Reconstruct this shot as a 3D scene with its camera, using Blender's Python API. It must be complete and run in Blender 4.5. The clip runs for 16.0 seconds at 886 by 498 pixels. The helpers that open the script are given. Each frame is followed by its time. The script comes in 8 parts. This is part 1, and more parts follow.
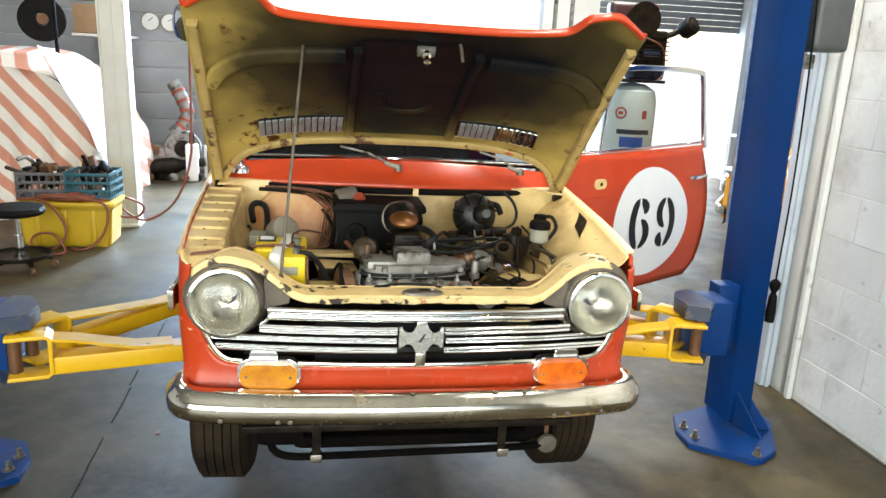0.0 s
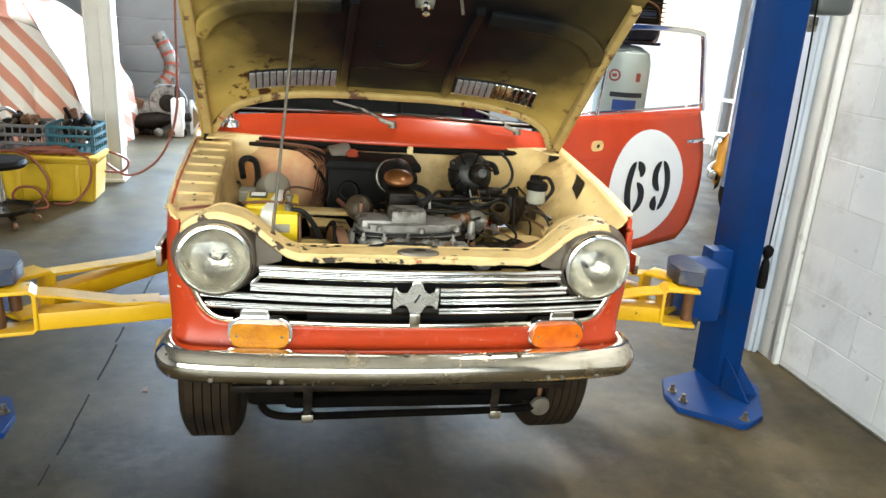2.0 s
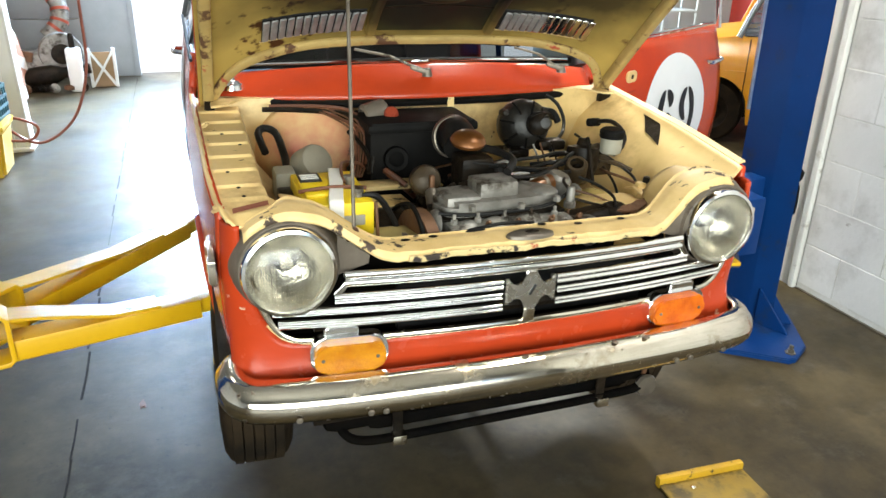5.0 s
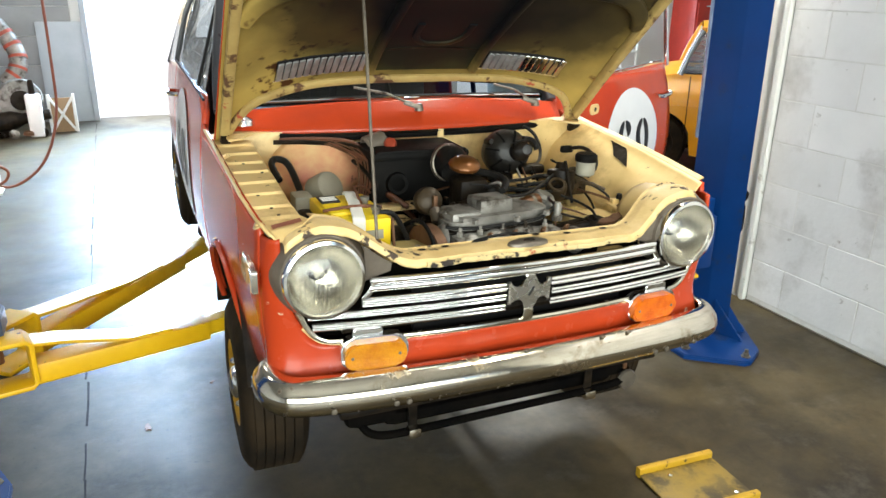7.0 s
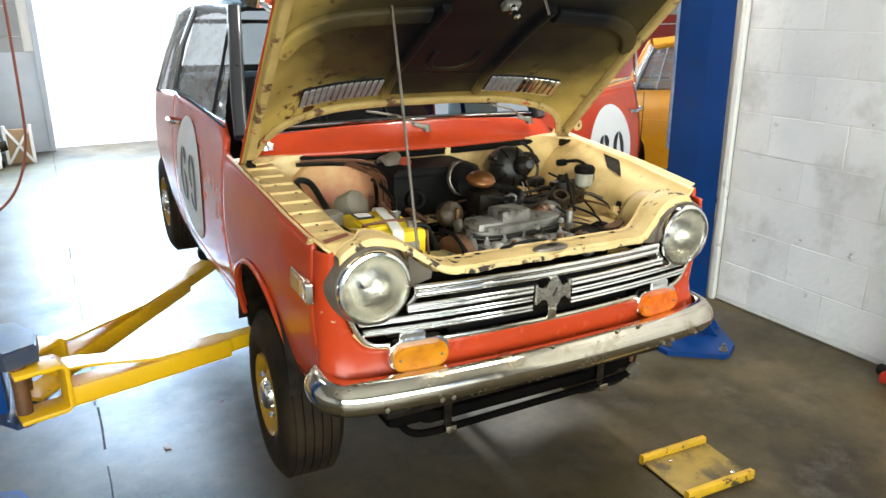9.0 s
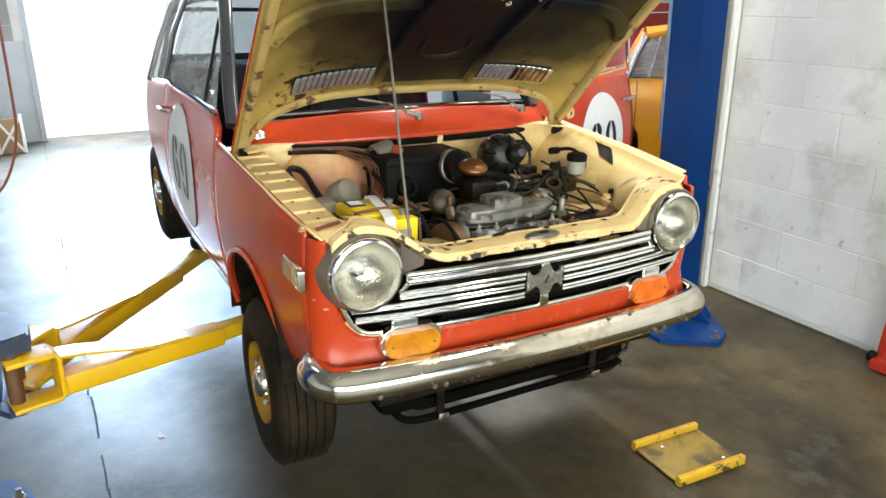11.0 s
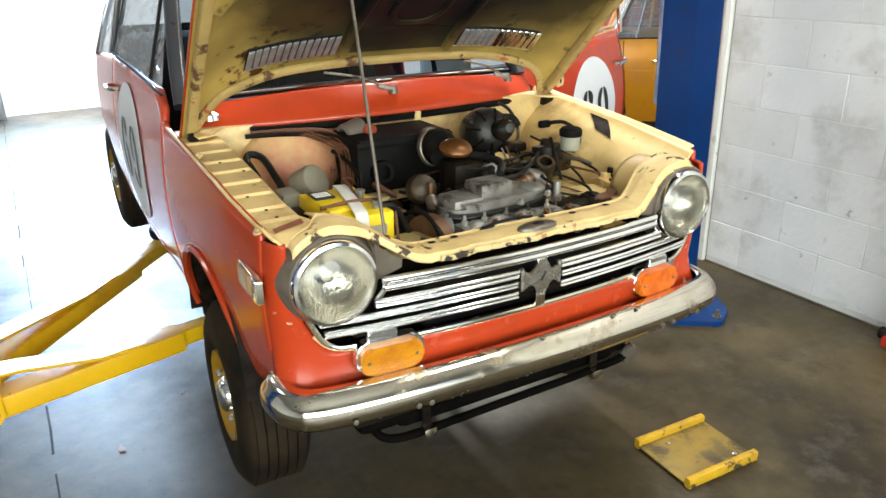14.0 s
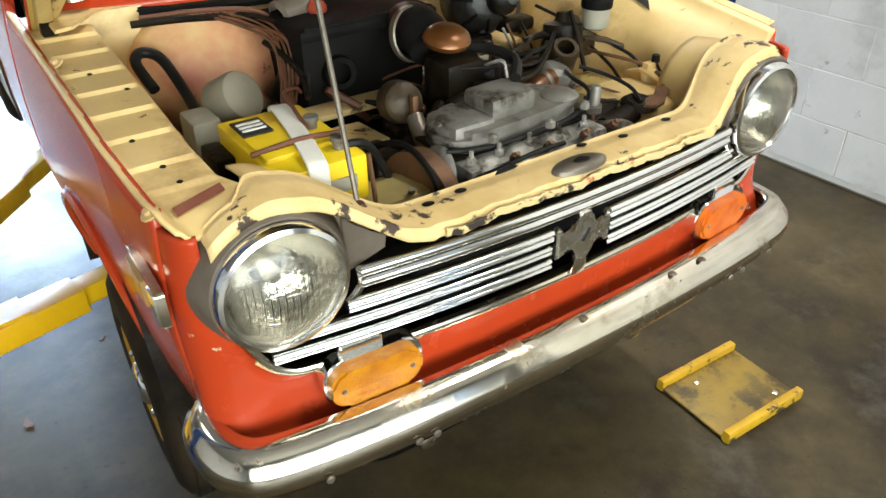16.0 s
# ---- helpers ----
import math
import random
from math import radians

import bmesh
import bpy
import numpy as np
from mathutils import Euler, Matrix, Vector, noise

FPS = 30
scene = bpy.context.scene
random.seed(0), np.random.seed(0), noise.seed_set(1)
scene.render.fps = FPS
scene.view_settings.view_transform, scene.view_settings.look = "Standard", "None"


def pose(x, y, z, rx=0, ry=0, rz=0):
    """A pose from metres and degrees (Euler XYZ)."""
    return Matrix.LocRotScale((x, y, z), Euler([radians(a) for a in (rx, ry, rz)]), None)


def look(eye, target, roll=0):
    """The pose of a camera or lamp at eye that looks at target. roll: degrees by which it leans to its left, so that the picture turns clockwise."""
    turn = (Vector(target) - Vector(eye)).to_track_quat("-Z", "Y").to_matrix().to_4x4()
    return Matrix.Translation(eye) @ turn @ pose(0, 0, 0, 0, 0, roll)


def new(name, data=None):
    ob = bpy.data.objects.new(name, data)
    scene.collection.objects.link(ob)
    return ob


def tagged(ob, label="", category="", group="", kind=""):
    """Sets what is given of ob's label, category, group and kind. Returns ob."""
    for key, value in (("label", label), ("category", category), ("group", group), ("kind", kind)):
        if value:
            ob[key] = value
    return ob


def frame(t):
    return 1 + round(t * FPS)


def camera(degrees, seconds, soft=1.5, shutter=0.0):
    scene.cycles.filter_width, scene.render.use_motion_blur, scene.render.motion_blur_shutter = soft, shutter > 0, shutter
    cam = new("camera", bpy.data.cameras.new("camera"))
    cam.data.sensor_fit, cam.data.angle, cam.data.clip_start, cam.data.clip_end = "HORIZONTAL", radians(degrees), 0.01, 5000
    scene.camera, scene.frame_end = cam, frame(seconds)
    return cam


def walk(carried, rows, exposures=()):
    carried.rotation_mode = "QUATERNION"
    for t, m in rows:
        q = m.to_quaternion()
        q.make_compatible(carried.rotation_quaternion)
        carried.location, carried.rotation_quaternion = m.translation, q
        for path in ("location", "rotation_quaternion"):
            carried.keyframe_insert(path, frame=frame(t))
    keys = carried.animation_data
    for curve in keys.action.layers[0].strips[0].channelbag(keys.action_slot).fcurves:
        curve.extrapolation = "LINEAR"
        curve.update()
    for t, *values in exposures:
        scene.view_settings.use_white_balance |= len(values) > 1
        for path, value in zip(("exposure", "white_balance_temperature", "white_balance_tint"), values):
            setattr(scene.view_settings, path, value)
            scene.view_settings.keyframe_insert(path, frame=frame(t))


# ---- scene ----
cam = camera(62.3, 16.0)
PATH = [
    (0, (-0.259, -1.768, 1.545), (0.096, 0.134, 1.040), 2.8),
    (0.5, (-0.269, -1.757, 1.544), (0.078, 0.142, 1.019), 2.9),
    (1, (-0.264, -1.758, 1.541), (0.090, 0.136, 1.006), 3.0),
    (1.5, (-0.266, -1.738, 1.531), (0.097, 0.144, 0.959), 2.9),
    (2, (-0.276, -1.724, 1.527), (0.116, 0.142, 0.924), 4.1),
    (2.5, (-0.286, -1.650, 1.518), (0.120, 0.200, 0.875), 4.7),
    (3, (-0.314, -1.535, 1.517), (0.101, 0.298, 0.833), 2.8),
    (3.5, (-0.341, -1.430, 1.514), (0.093, 0.380, 0.783), 1.9),
    (4, (-0.376, -1.368, 1.505), (0.099, 0.424, 0.754), 2.9),
    (4.5, (-0.487, -1.284, 1.504), (0.052, 0.473, 0.717), 1.5),
    (4.7, (-0.560, -1.250, 1.508), (0.018, 0.496, 0.723), 1.4),
    (6.8, (-0.763, -1.422, 1.549), (-0.027, 0.302, 0.853), 0.0),
    (7, (-0.831, -1.418, 1.529), (-0.067, 0.303, 0.854), 0.9),
    (7.5, (-0.965, -1.425, 1.540), (-0.115, 0.247, 0.848), -0.9),
    (8, (-1.053, -1.443, 1.548), (-0.159, 0.212, 0.868), -0.3),
    (8.5, (-1.083, -1.455, 1.554), (-0.188, 0.213, 0.910), -0.0),
    (10.8, (-1.091, -1.477, 1.549), (-0.175, 0.195, 0.942), -0.0),
    (11, (-1.085, -1.470, 1.548), (-0.176, 0.188, 0.897), -0.1),
    (11.5, (-1.071, -1.450, 1.534), (-0.151, 0.202, 0.885), -0.8),
    (12, (-1.075, -1.459, 1.544), (-0.126, 0.191, 0.930), 0.3),
    (12.5, (-1.084, -1.468, 1.557), (-0.127, 0.180, 0.950), 1.3),
    (13, (-1.091, -1.468, 1.566), (-0.133, 0.186, 0.977), 0.6),
    (13.5, (-1.039, -1.392, 1.560), (-0.061, 0.238, 0.939), 0.1),
    (14, (-0.955, -1.250, 1.533), (-0.025, 0.359, 0.795), -1.3),
    (14.5, (-0.913, -1.145, 1.510), (-0.057, 0.434, 0.630), 0.4),
    (15, (-0.881, -1.013, 1.494), (-0.032, 0.541, 0.564), 0.7),
    (15.5, (-0.837, -0.831, 1.493), (0.076, 0.650, 0.505), -0.3),
    (16, (-0.722, -0.708, 1.482), (0.211, 0.669, 0.372), -1.5),
]
walk(cam, [(t, look(eye, target, roll)) for t, eye, target, roll in PATH], [(0.0, 0.98, 6500, 10)])

# ---- world and light ----
world = bpy.data.worlds.new("sky")
scene.world = world
world.use_nodes = True
wn = world.node_tree.nodes
sky = wn.new("ShaderNodeTexSky")
sky.sky_type = "NISHITA"
sky.sun_disc = False
sky.sun_elevation, sky.sun_rotation = radians(48), radians(20)
wn["Background"].inputs["Strength"].default_value = 0.15
world.node_tree.links.new(sky.outputs["Color"], wn["Background"].inputs["Color"])

sun_data = bpy.data.lights.new("sun", "SUN")
sun_data.energy, sun_data.angle, sun_data.color = 4.0, radians(0.5), (1.0, 0.95, 0.87)
sun = new("sun", sun_data)
sun.matrix_world = look((0, 20, 30), (7, 1.0, 0))


def area(name, m, sx, sy, watts, color, spread=180):
    d = bpy.data.lights.new(name, "AREA")
    d.shape, d.size, d.size_y, d.energy, d.color = "RECTANGLE", sx, sy, watts, color
    d.spread = radians(spread)
    ob = new(name, d)
    ob.matrix_world = m
    return ob


# sky light through the doorways in the back wall, and fill through an assumed, unseen front opening
area("doorway_light", look((0.9, 8.3, 2.62), (0.0, 3.2, 0.0)), 3.8, 1.1, 255, (0.52, 0.74, 1.0))
# extra lamp in the same opening, added to brighten the left bay floor
area("doorway_light", look((-0.55, 8.3, 2.2), (-1.7, 5.2, 0.0)), 1.0, 1.6, 130, (0.56, 0.77, 1.0), 80)
area("doorway_light", look((4.6, 8.3, 1.1), (4.6, 2.0, 0.5)), 2.2, 2.0, 40, (0.74, 0.87, 1.0))
# wide fill lamp added in the assumed opening behind the camera
area("front_fill_light", look((-1.6, -4.9, 1.85), (0.2, 0.6, 1.0)), 6.4, 2.4, 240, (0.905, 0.96, 0.885))
# fill lamps below the ceiling, added without fixtures to brighten floor, wall and cars
for lx, ly, watts in ((1.25, -0.7, 32), (1.25, 1.9, 62), (-2.9, 3.4, 16), (-1.9, 5.6, 20), (3.0, 5.0, 120)):
    area("ceiling_fill", look((lx, ly, 3.70), (lx, ly + 0.001, 0)), 0.30, 1.25, watts, (0.98, 0.965, 0.88))

# ---- helpers of this scene ----
def part(name, bm, material, parent=None, label="", smooth=40, m=None):
    me = bpy.data.meshes.new(name)
    bmesh.ops.recalc_face_normals(bm, faces=bm.faces[:])
    bm.to_mesh(me)
    bm.free()
    me.materials.append(material)
    if smooth:
        for p in me.polygons:
            p.use_smooth = True
        me.set_sharp_from_angle(angle=radians(smooth))
    ob = new(name, me)
    if parent:
        ob.parent = parent
    if m is not None:
        ob.matrix_local = m
    if label:
        ob["label"] = label
    return ob


def thing(name, m, label, category, group=""):
    ob = new(name)
    ob.empty_display_size = 0.1
    ob.matrix_world = m
    return tagged(ob, label, category, group)


def solid(ob, thick, offset=-1.0):
    mod = ob.modifiers.new("solid", "SOLIDIFY")
    mod.thickness, mod.offset = thick, offset
    return ob


def sub(ob, levels=1):
    mod = ob.modifiers.new("sub", "SUBSURF")
    mod.levels = mod.render_levels = levels
    return ob


def box(bm, c, s, bevel=0.0, m=None, seg=2):
    mm = Matrix.LocRotScale(Vector(c), None, Vector(s))
    if m is not None:
        mm = m @ mm
    r = bmesh.ops.create_cube(bm, size=1.0, matrix=mm)
    if bevel:
        es = list({e for v in r["verts"] for e in v.link_edges})
        bmesh.ops.bevel(bm, geom=es, offset=bevel, segments=seg, affect="EDGES", profile=0.6)
    return bm


def B(c, s, bevel=0.004, m=None, seg=2):
    return box(bmesh.new(), c, s, bevel, m, seg)


def frames(pts, closed=False):
    pts = [Vector(p) for p in pts]
    n = len(pts)
    out = []
    up = None
    for i in range(n):
        a = pts[i - 1] if (i > 0 or closed) else pts[i]
        b = pts[(i + 1) % n] if (i < n - 1 or closed) else pts[i]
        t = (b - a).normalized()
        if up is None:
            up = Vector((0, 0, 1)) if abs(t.z) < 0.9 else Vector((0, 1, 0))
        up = (up - t * up.dot(t)).normalized()
        out.append((pts[i], t.cross(up).normalized(), up.copy()))
    return out


def sweep(bm, pts, prof, closed=False, caps=True):
    """A profile of (side, up) pairs carried along a path."""
    rings = [[bm.verts.new(p + s * a + u * b) for a, b in prof] for p, s, u in frames(pts, closed)]
    k, n = len(prof), len(rings)
    for i in range(n if closed else n - 1):
        r0, r1 = rings[i], rings[(i + 1) % n]
        for j in range(k):
            bm.faces.new((r0[j], r0[(j + 1) % k], r1[(j + 1) % k], r1[j]))
    if caps and not closed:
        bm.faces.new(rings[0][::-1])
        bm.faces.new(rings[-1])
    return bm


def circle(r, n=10, r2=None):
    return [(r * math.cos(2 * math.pi * i / n), (r2 or r) * math.sin(2 * math.pi * i / n)) for i in range(n)]


def rrect(w, h, r, k=4):
    out = []
    for cx, cy, a0 in ((w / 2 - r, h / 2 - r, 0), (-w / 2 + r, h / 2 - r, 90), (-w / 2 + r, -h / 2 + r, 180), (w / 2 - r, -h / 2 + r, 270)):
        for i in range(k + 1):
            a = radians(a0 + 90 * i / k)
            out.append((cx + r * math.cos(a), cy + r * math.sin(a)))
    return out


def curve(pts, n=8, closed=False):
    """A smooth line through the points."""
    pts = [Vector(p) for p in pts]
    m = len(pts)
    out = []
    for i in range(m if closed else m - 1):
        if closed:
            p0, p1, p2, p3 = pts[i - 1], pts[i], pts[(i + 1) % m], pts[(i + 2) % m]
        else:
            p0, p1, p2, p3 = pts[max(i - 1, 0)], pts[i], pts[i + 1], pts[min(i + 2, m - 1)]
        for j in range(n):
            t = j / n
            out.append(0.5 * (2 * p1 + (p2 - p0) * t + (2 * p0 - 5 * p1 + 4 * p2 - p3) * t * t + (3 * p1 - p0 - 3 * p2 + p3) * t ** 3))
    if not closed:
        out.append(pts[-1])
    return out


def tube(pts, r, n=8, smooth=6, bm=None, closed=False):
    bm = bm or bmesh.new()
    return sweep(bm, curve(pts, smooth, closed) if smooth > 1 else pts, circle(r, n), closed)


def lathe(prof, n=32, m=None, bm=None):
    """Rings of (radius, height) turned about the local z axis."""
    bm = bm or bmesh.new()
    m = m or Matrix()
    rings = []
    for r, z in prof:
        if r < 1e-6:
            rings.append([bm.verts.new(m @ Vector((0, 0, z)))])
        else:
            rings.append([bm.verts.new(m @ Vector((r * math.cos(2 * math.pi * i / n), r * math.sin(2 * math.pi * i / n), z))) for i in range(n)])
    for a, b in zip(rings, rings[1:]):
        for i in range(n):
            j = (i + 1) % n
            if len(a) == 1 and len(b) > 1:
                bm.faces.new((a[0], b[i], b[j]))
            elif len(b) == 1 and len(a) > 1:
                bm.faces.new((a[i], b[0], a[j]))
            elif len(a) > 1:
                bm.faces.new((a[i], b[i], b[j], a[j]))
    return bm


def sheet(nu, nv, fn, bm=None):
    bm = bm or bmesh.new()
    g = [[bm.verts.new(fn(i / nu, j / nv)) for j in range(nv + 1)] for i in range(nu + 1)]
    for i in range(nu):
        for j in range(nv):
            bm.faces.new((g[i][j], g[i + 1][j], g[i + 1][j + 1], g[i][j + 1]))
    return bm


def plate(pts, depth, m=None, bevel=0.0, bm=None):
    """A flat outline of (x, y) pairs, depth thick along local z."""
    bm = bm or bmesh.new()
    m = m or Matrix()
    lo = [bm.verts.new(m @ Vector((x, y, 0))) for x, y in pts]
    hi = [bm.verts.new(m @ Vector((x, y, depth))) for x, y in pts]
    n = len(pts)
    fs = [bm.faces.new(lo[::-1]), bm.faces.new(hi)]
    for i in range(n):
        bm.faces.new((lo[i], lo[(i + 1) % n], hi[(i + 1) % n], hi[i]))
    if bevel:
        bmesh.ops.bevel(bm, geom=list(fs[1].edges), offset=bevel, segments=2, affect="EDGES")
    return bm


def lerp_at(table, t):
    """A value between the rows (t, value) of a table, smoothly."""
    if t <= table[0][0]:
        return table[0][1]
    for (a, va), (b, vb) in zip(table, table[1:]):
        if t <= b:
            return va + (vb - va) * (t - a) / (b - a)
    return table[-1][1]


def ss(a, b, x):
    t = min(1.0, max(0.0, (x - a) / (b - a)))
    return t * t * (3 - 2 * t)


# ---- materials ----
def nodes_of(name):
    m = bpy.data.materials.new(name)
    m.use_nodes = True
    nt = m.node_tree
    return m, nt, nt.nodes["Principled BSDF"]


def surf(name, c1, c2, scale=5.0, rough=0.5, metal=0.0, bump=0.05, bscale=60.0, spots=None, spots2=None, coat=0.0, rvar=0.12, alpha=1.0, random_shade=0.0, spec=0.5, world_space=False):
    """Two tones mixed by broad noise, fine relief, and worn spots: (colour, scale, threshold, roughness)."""
    m, nt, p = nodes_of(name)
    L = nt.links.new
    tc = nt.nodes.new("ShaderNodeTexCoord")
    place = nt.nodes.new("ShaderNodeNewGeometry").outputs["Position"] if world_space else tc.outputs["Object"]
    n1 = nt.nodes.new("ShaderNodeTexNoise")
    n1.inputs["Scale"].default_value, n1.inputs["Detail"].default_value, n1.inputs["Roughness"].default_value = scale, 6, 0.6
    L(place, n1.inputs["Vector"])
    r1 = nt.nodes.new("ShaderNodeValToRGB")
    r1.color_ramp.elements[0].position, r1.color_ramp.elements[1].position = 0.32, 0.68
    r1.color_ramp.elements[0].color, r1.color_ramp.elements[1].color = (*c1, 1), (*c2, 1)
    L(n1.outputs["Fac"], r1.inputs["Fac"])
    col = r1.outputs["Color"]
    rr = nt.nodes.new("ShaderNodeMath")
    rr.operation = "MULTIPLY_ADD"
    rr.inputs[1].default_value, rr.inputs[2].default_value = rvar, rough - rvar / 2
    n3 = nt.nodes.new("ShaderNodeTexNoise")
    n3.inputs["Scale"].default_value, n3.inputs["Detail"].default_value = scale * 3.1, 5
    L(place, n3.inputs["Vector"])
    L(n3.outputs["Fac"], rr.inputs[0])
    rough_out = rr.outputs[0]
    for sp in (spots, spots2):
        if not sp:
            continue
        sc, ssc, th, srough = sp[:4]
        soft = sp[4] if len(sp) > 4 else 0.05
        n2 = nt.nodes.new("ShaderNodeTexNoise")
        n2.inputs["Scale"].default_value, n2.inputs["Detail"].default_value, n2.inputs["Roughness"].default_value = ssc, 8, 0.65
        L(place, n2.inputs["Vector"])
        r2 = nt.nodes.new("ShaderNodeValToRGB")
        r2.color_ramp.elements[0].position, r2.color_ramp.elements[1].position = th, th + soft
        L(n2.outputs["Fac"], r2.inputs["Fac"])
        mx = nt.nodes.new("ShaderNodeMix")
        mx.data_type = "RGBA"
        L(r2.outputs["Color"], mx.inputs[0])
        L(col, mx.inputs[6])
        mx.inputs[7].default_value = (*sc, 1)
        col = mx.outputs[2]
        mr = nt.nodes.new("ShaderNodeMix")
        L(r2.outputs["Color"], mr.inputs[0])
        L(rough_out, mr.inputs[2])
        mr.inputs[3].default_value = srough
        rough_out = mr.outputs[0]
    if random_shade:
        oi = nt.nodes.new("ShaderNodeObjectInfo")
        ma = nt.nodes.new("ShaderNodeMath")
        ma.operation = "MULTIPLY_ADD"
        ma.inputs[1].default_value, ma.inputs[2].default_value = random_shade, 1 - random_shade / 2
        L(oi.outputs["Random"], ma.inputs[0])
        hsv = nt.nodes.new("ShaderNodeHueSaturation")
        L(ma.outputs[0], hsv.inputs["Value"])
        L(col, hsv.inputs["Color"])
        col = hsv.outputs["Color"]
    L(col, p.inputs["Base Color"])
    L(rough_out, p.inputs["Roughness"])
    p.inputs["Metallic"].default_value = metal
    p.inputs["Coat Weight"].default_value = coat
    p.inputs["Coat Roughness"].default_value = 0.12
    p.inputs["Specular IOR Level"].default_value = spec
    p.inputs["Alpha"].default_value = alpha
    if bump:
        nb = nt.nodes.new("ShaderNodeTexNoise")
        nb.inputs["Scale"].default_value, nb.inputs["Detail"].default_value = bscale, 6
        L(place, nb.inputs["Vector"])
        bp = nt.nodes.new("ShaderNodeBump")
        bp.inputs["Strength"].default_value, bp.inputs["Distance"].default_value = bump, 0.01
        L(nb.outputs["Fac"], bp.inputs["Height"])
        L(bp.outputs["Normal"], p.inputs["Normal"])
    return m


def glass(name, tint=(0.9, 0.95, 0.95), rough=0.02, dust=0.0):
    m, nt, p = nodes_of(name)
    out = nt.nodes["Material Output"]
    tr = nt.nodes.new("ShaderNodeBsdfTransparent")
    tr.inputs["Color"].default_value = (*tint, 1)
    gl = nt.nodes.new("ShaderNodeBsdfGlossy")
    gl.inputs["Roughness"].default_value = rough
    mx = nt.nodes.new("ShaderNodeMixShader")
    lw = nt.nodes.new("ShaderNodeLayerWeight")
    lw.inputs["Blend"].default_value = 0.5
    pw = nt.nodes.new("ShaderNodeMath")
    pw.operation = "POWER"
    pw.inputs[1].default_value = 5.0
    nt.links.new(lw.outputs["Facing"], pw.inputs[0])
    fr = nt.nodes.new("ShaderNodeMath")
    fr.operation = "MULTIPLY_ADD"
    fr.inputs[1].default_value, fr.inputs[2].default_value = 0.92, 0.07
    nt.links.new(pw.outputs[0], fr.inputs[0])
    nt.links.new(fr.outputs[0], mx.inputs[0])
    nt.links.new(tr.outputs[0], mx.inputs[1])
    nt.links.new(gl.outputs[0], mx.inputs[2])
    # dust: share of a pale diffuse film that imitates bright haze over the glass
    if dust:
        haze_film = nt.nodes.new("ShaderNodeBsdfDiffuse")
        haze_film.inputs["Color"].default_value = (0.62, 0.64, 0.66, 1)
        nz = nt.nodes.new("ShaderNodeTexNoise")
        nz.inputs["Scale"].default_value, nz.inputs["Detail"].default_value = 6, 6
        am = nt.nodes.new("ShaderNodeMath")
        am.operation = "MULTIPLY"
        am.inputs[1].default_value = 2 * dust
        nt.links.new(nz.outputs["Fac"], am.inputs[0])
        m2 = nt.nodes.new("ShaderNodeMixShader")
        nt.links.new(am.outputs[0], m2.inputs[0])
        nt.links.new(mx.outputs[0], m2.inputs[1])
        nt.links.new(haze_film.outputs[0], m2.inputs[2])
        mx = m2
    nt.links.new(mx.outputs[0], out.inputs["Surface"])
    return m


RED = surf("red_paint", (0.49, 0.050, 0.012), (0.40, 0.044, 0.013), 7, 0.24, 0, 0.012, 60, ((0.45, 0.30, 0.18), 30, 0.70, 0.6), ((0.10, 0.03, 0.02), 5, 0.74, 0.5), coat=0.2, spec=0.3, rvar=0.10)
RED_NOSE = surf("red_paint_with_stone_chips", (0.47, 0.047, 0.011), (0.39, 0.042, 0.012), 7, 0.26, 0, 0.03, 50, ((0.60, 0.46, 0.28), 21, 0.665, 0.6, 0.02), ((0.09, 0.03, 0.02), 9, 0.68, 0.5, 0.04), coat=0.05, spec=0.28, rvar=0.12)
CREAM = surf("cream_paint", (0.80, 0.585, 0.265), (0.64, 0.445, 0.175), 6, 0.45, 0, 0.06, 50, ((0.07, 0.035, 0.018), 21, 0.645, 0.7, 0.03), ((0.34, 0.20, 0.07), 4.5, 0.52, 0.6, 0.2))
CREAM_CHIPPED = surf("chipped_cream_paint", (0.80, 0.595, 0.28), (0.62, 0.42, 0.165), 11, 0.45, 0, 0.3, 30, ((0.34, 0.07, 0.03), 13, 0.73, 0.5, 0.03), ((0.05, 0.03, 0.018), 17, 0.59, 0.7, 0.035))
CHROME = surf("aged_chrome", (0.86, 0.80, 0.69), (0.64, 0.57, 0.45), 5, 0.12, 1, 0.035, 14, ((0.09, 0.050, 0.028), 34, 0.64, 0.8), ((0.40, 0.31, 0.19), 9, 0.55, 0.40, 0.14), rvar=0.2)
BRIGHT = surf("bright_chrome", (0.92, 0.92, 0.91), (0.84, 0.83, 0.81), 9, 0.13, 1, 0.01, 60, rvar=0.08)
RIM_GREY = surf("dull_bare_metal", (0.22, 0.19, 0.15), (0.12, 0.10, 0.08), 14, 0.45, 0.7, 0.10, 90, ((0.05, 0.035, 0.025), 12, 0.60, 0.7))
BLACK = surf("black_rubber", (0.004, 0.004, 0.004), (0.009, 0.008, 0.007), 12, 0.6, 0, 0.08, 120, spec=0.08)
# near-black that paints in the shade behind the grille and under the nose
SHADE_BLACK = surf("matt_shade_black", (0.002, 0.002, 0.002), (0.005, 0.004, 0.003), 9, 0.9, 0, 0.2, 40, spec=0.03)
TYRE = surf("brown_black_tyre_rubber", (0.009, 0.007, 0.005), (0.026, 0.017, 0.009), 9, 0.75, 0, 0.12, 60, spec=0.1)
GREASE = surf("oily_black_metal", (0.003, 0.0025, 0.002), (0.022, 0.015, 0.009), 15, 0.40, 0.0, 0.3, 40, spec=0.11)
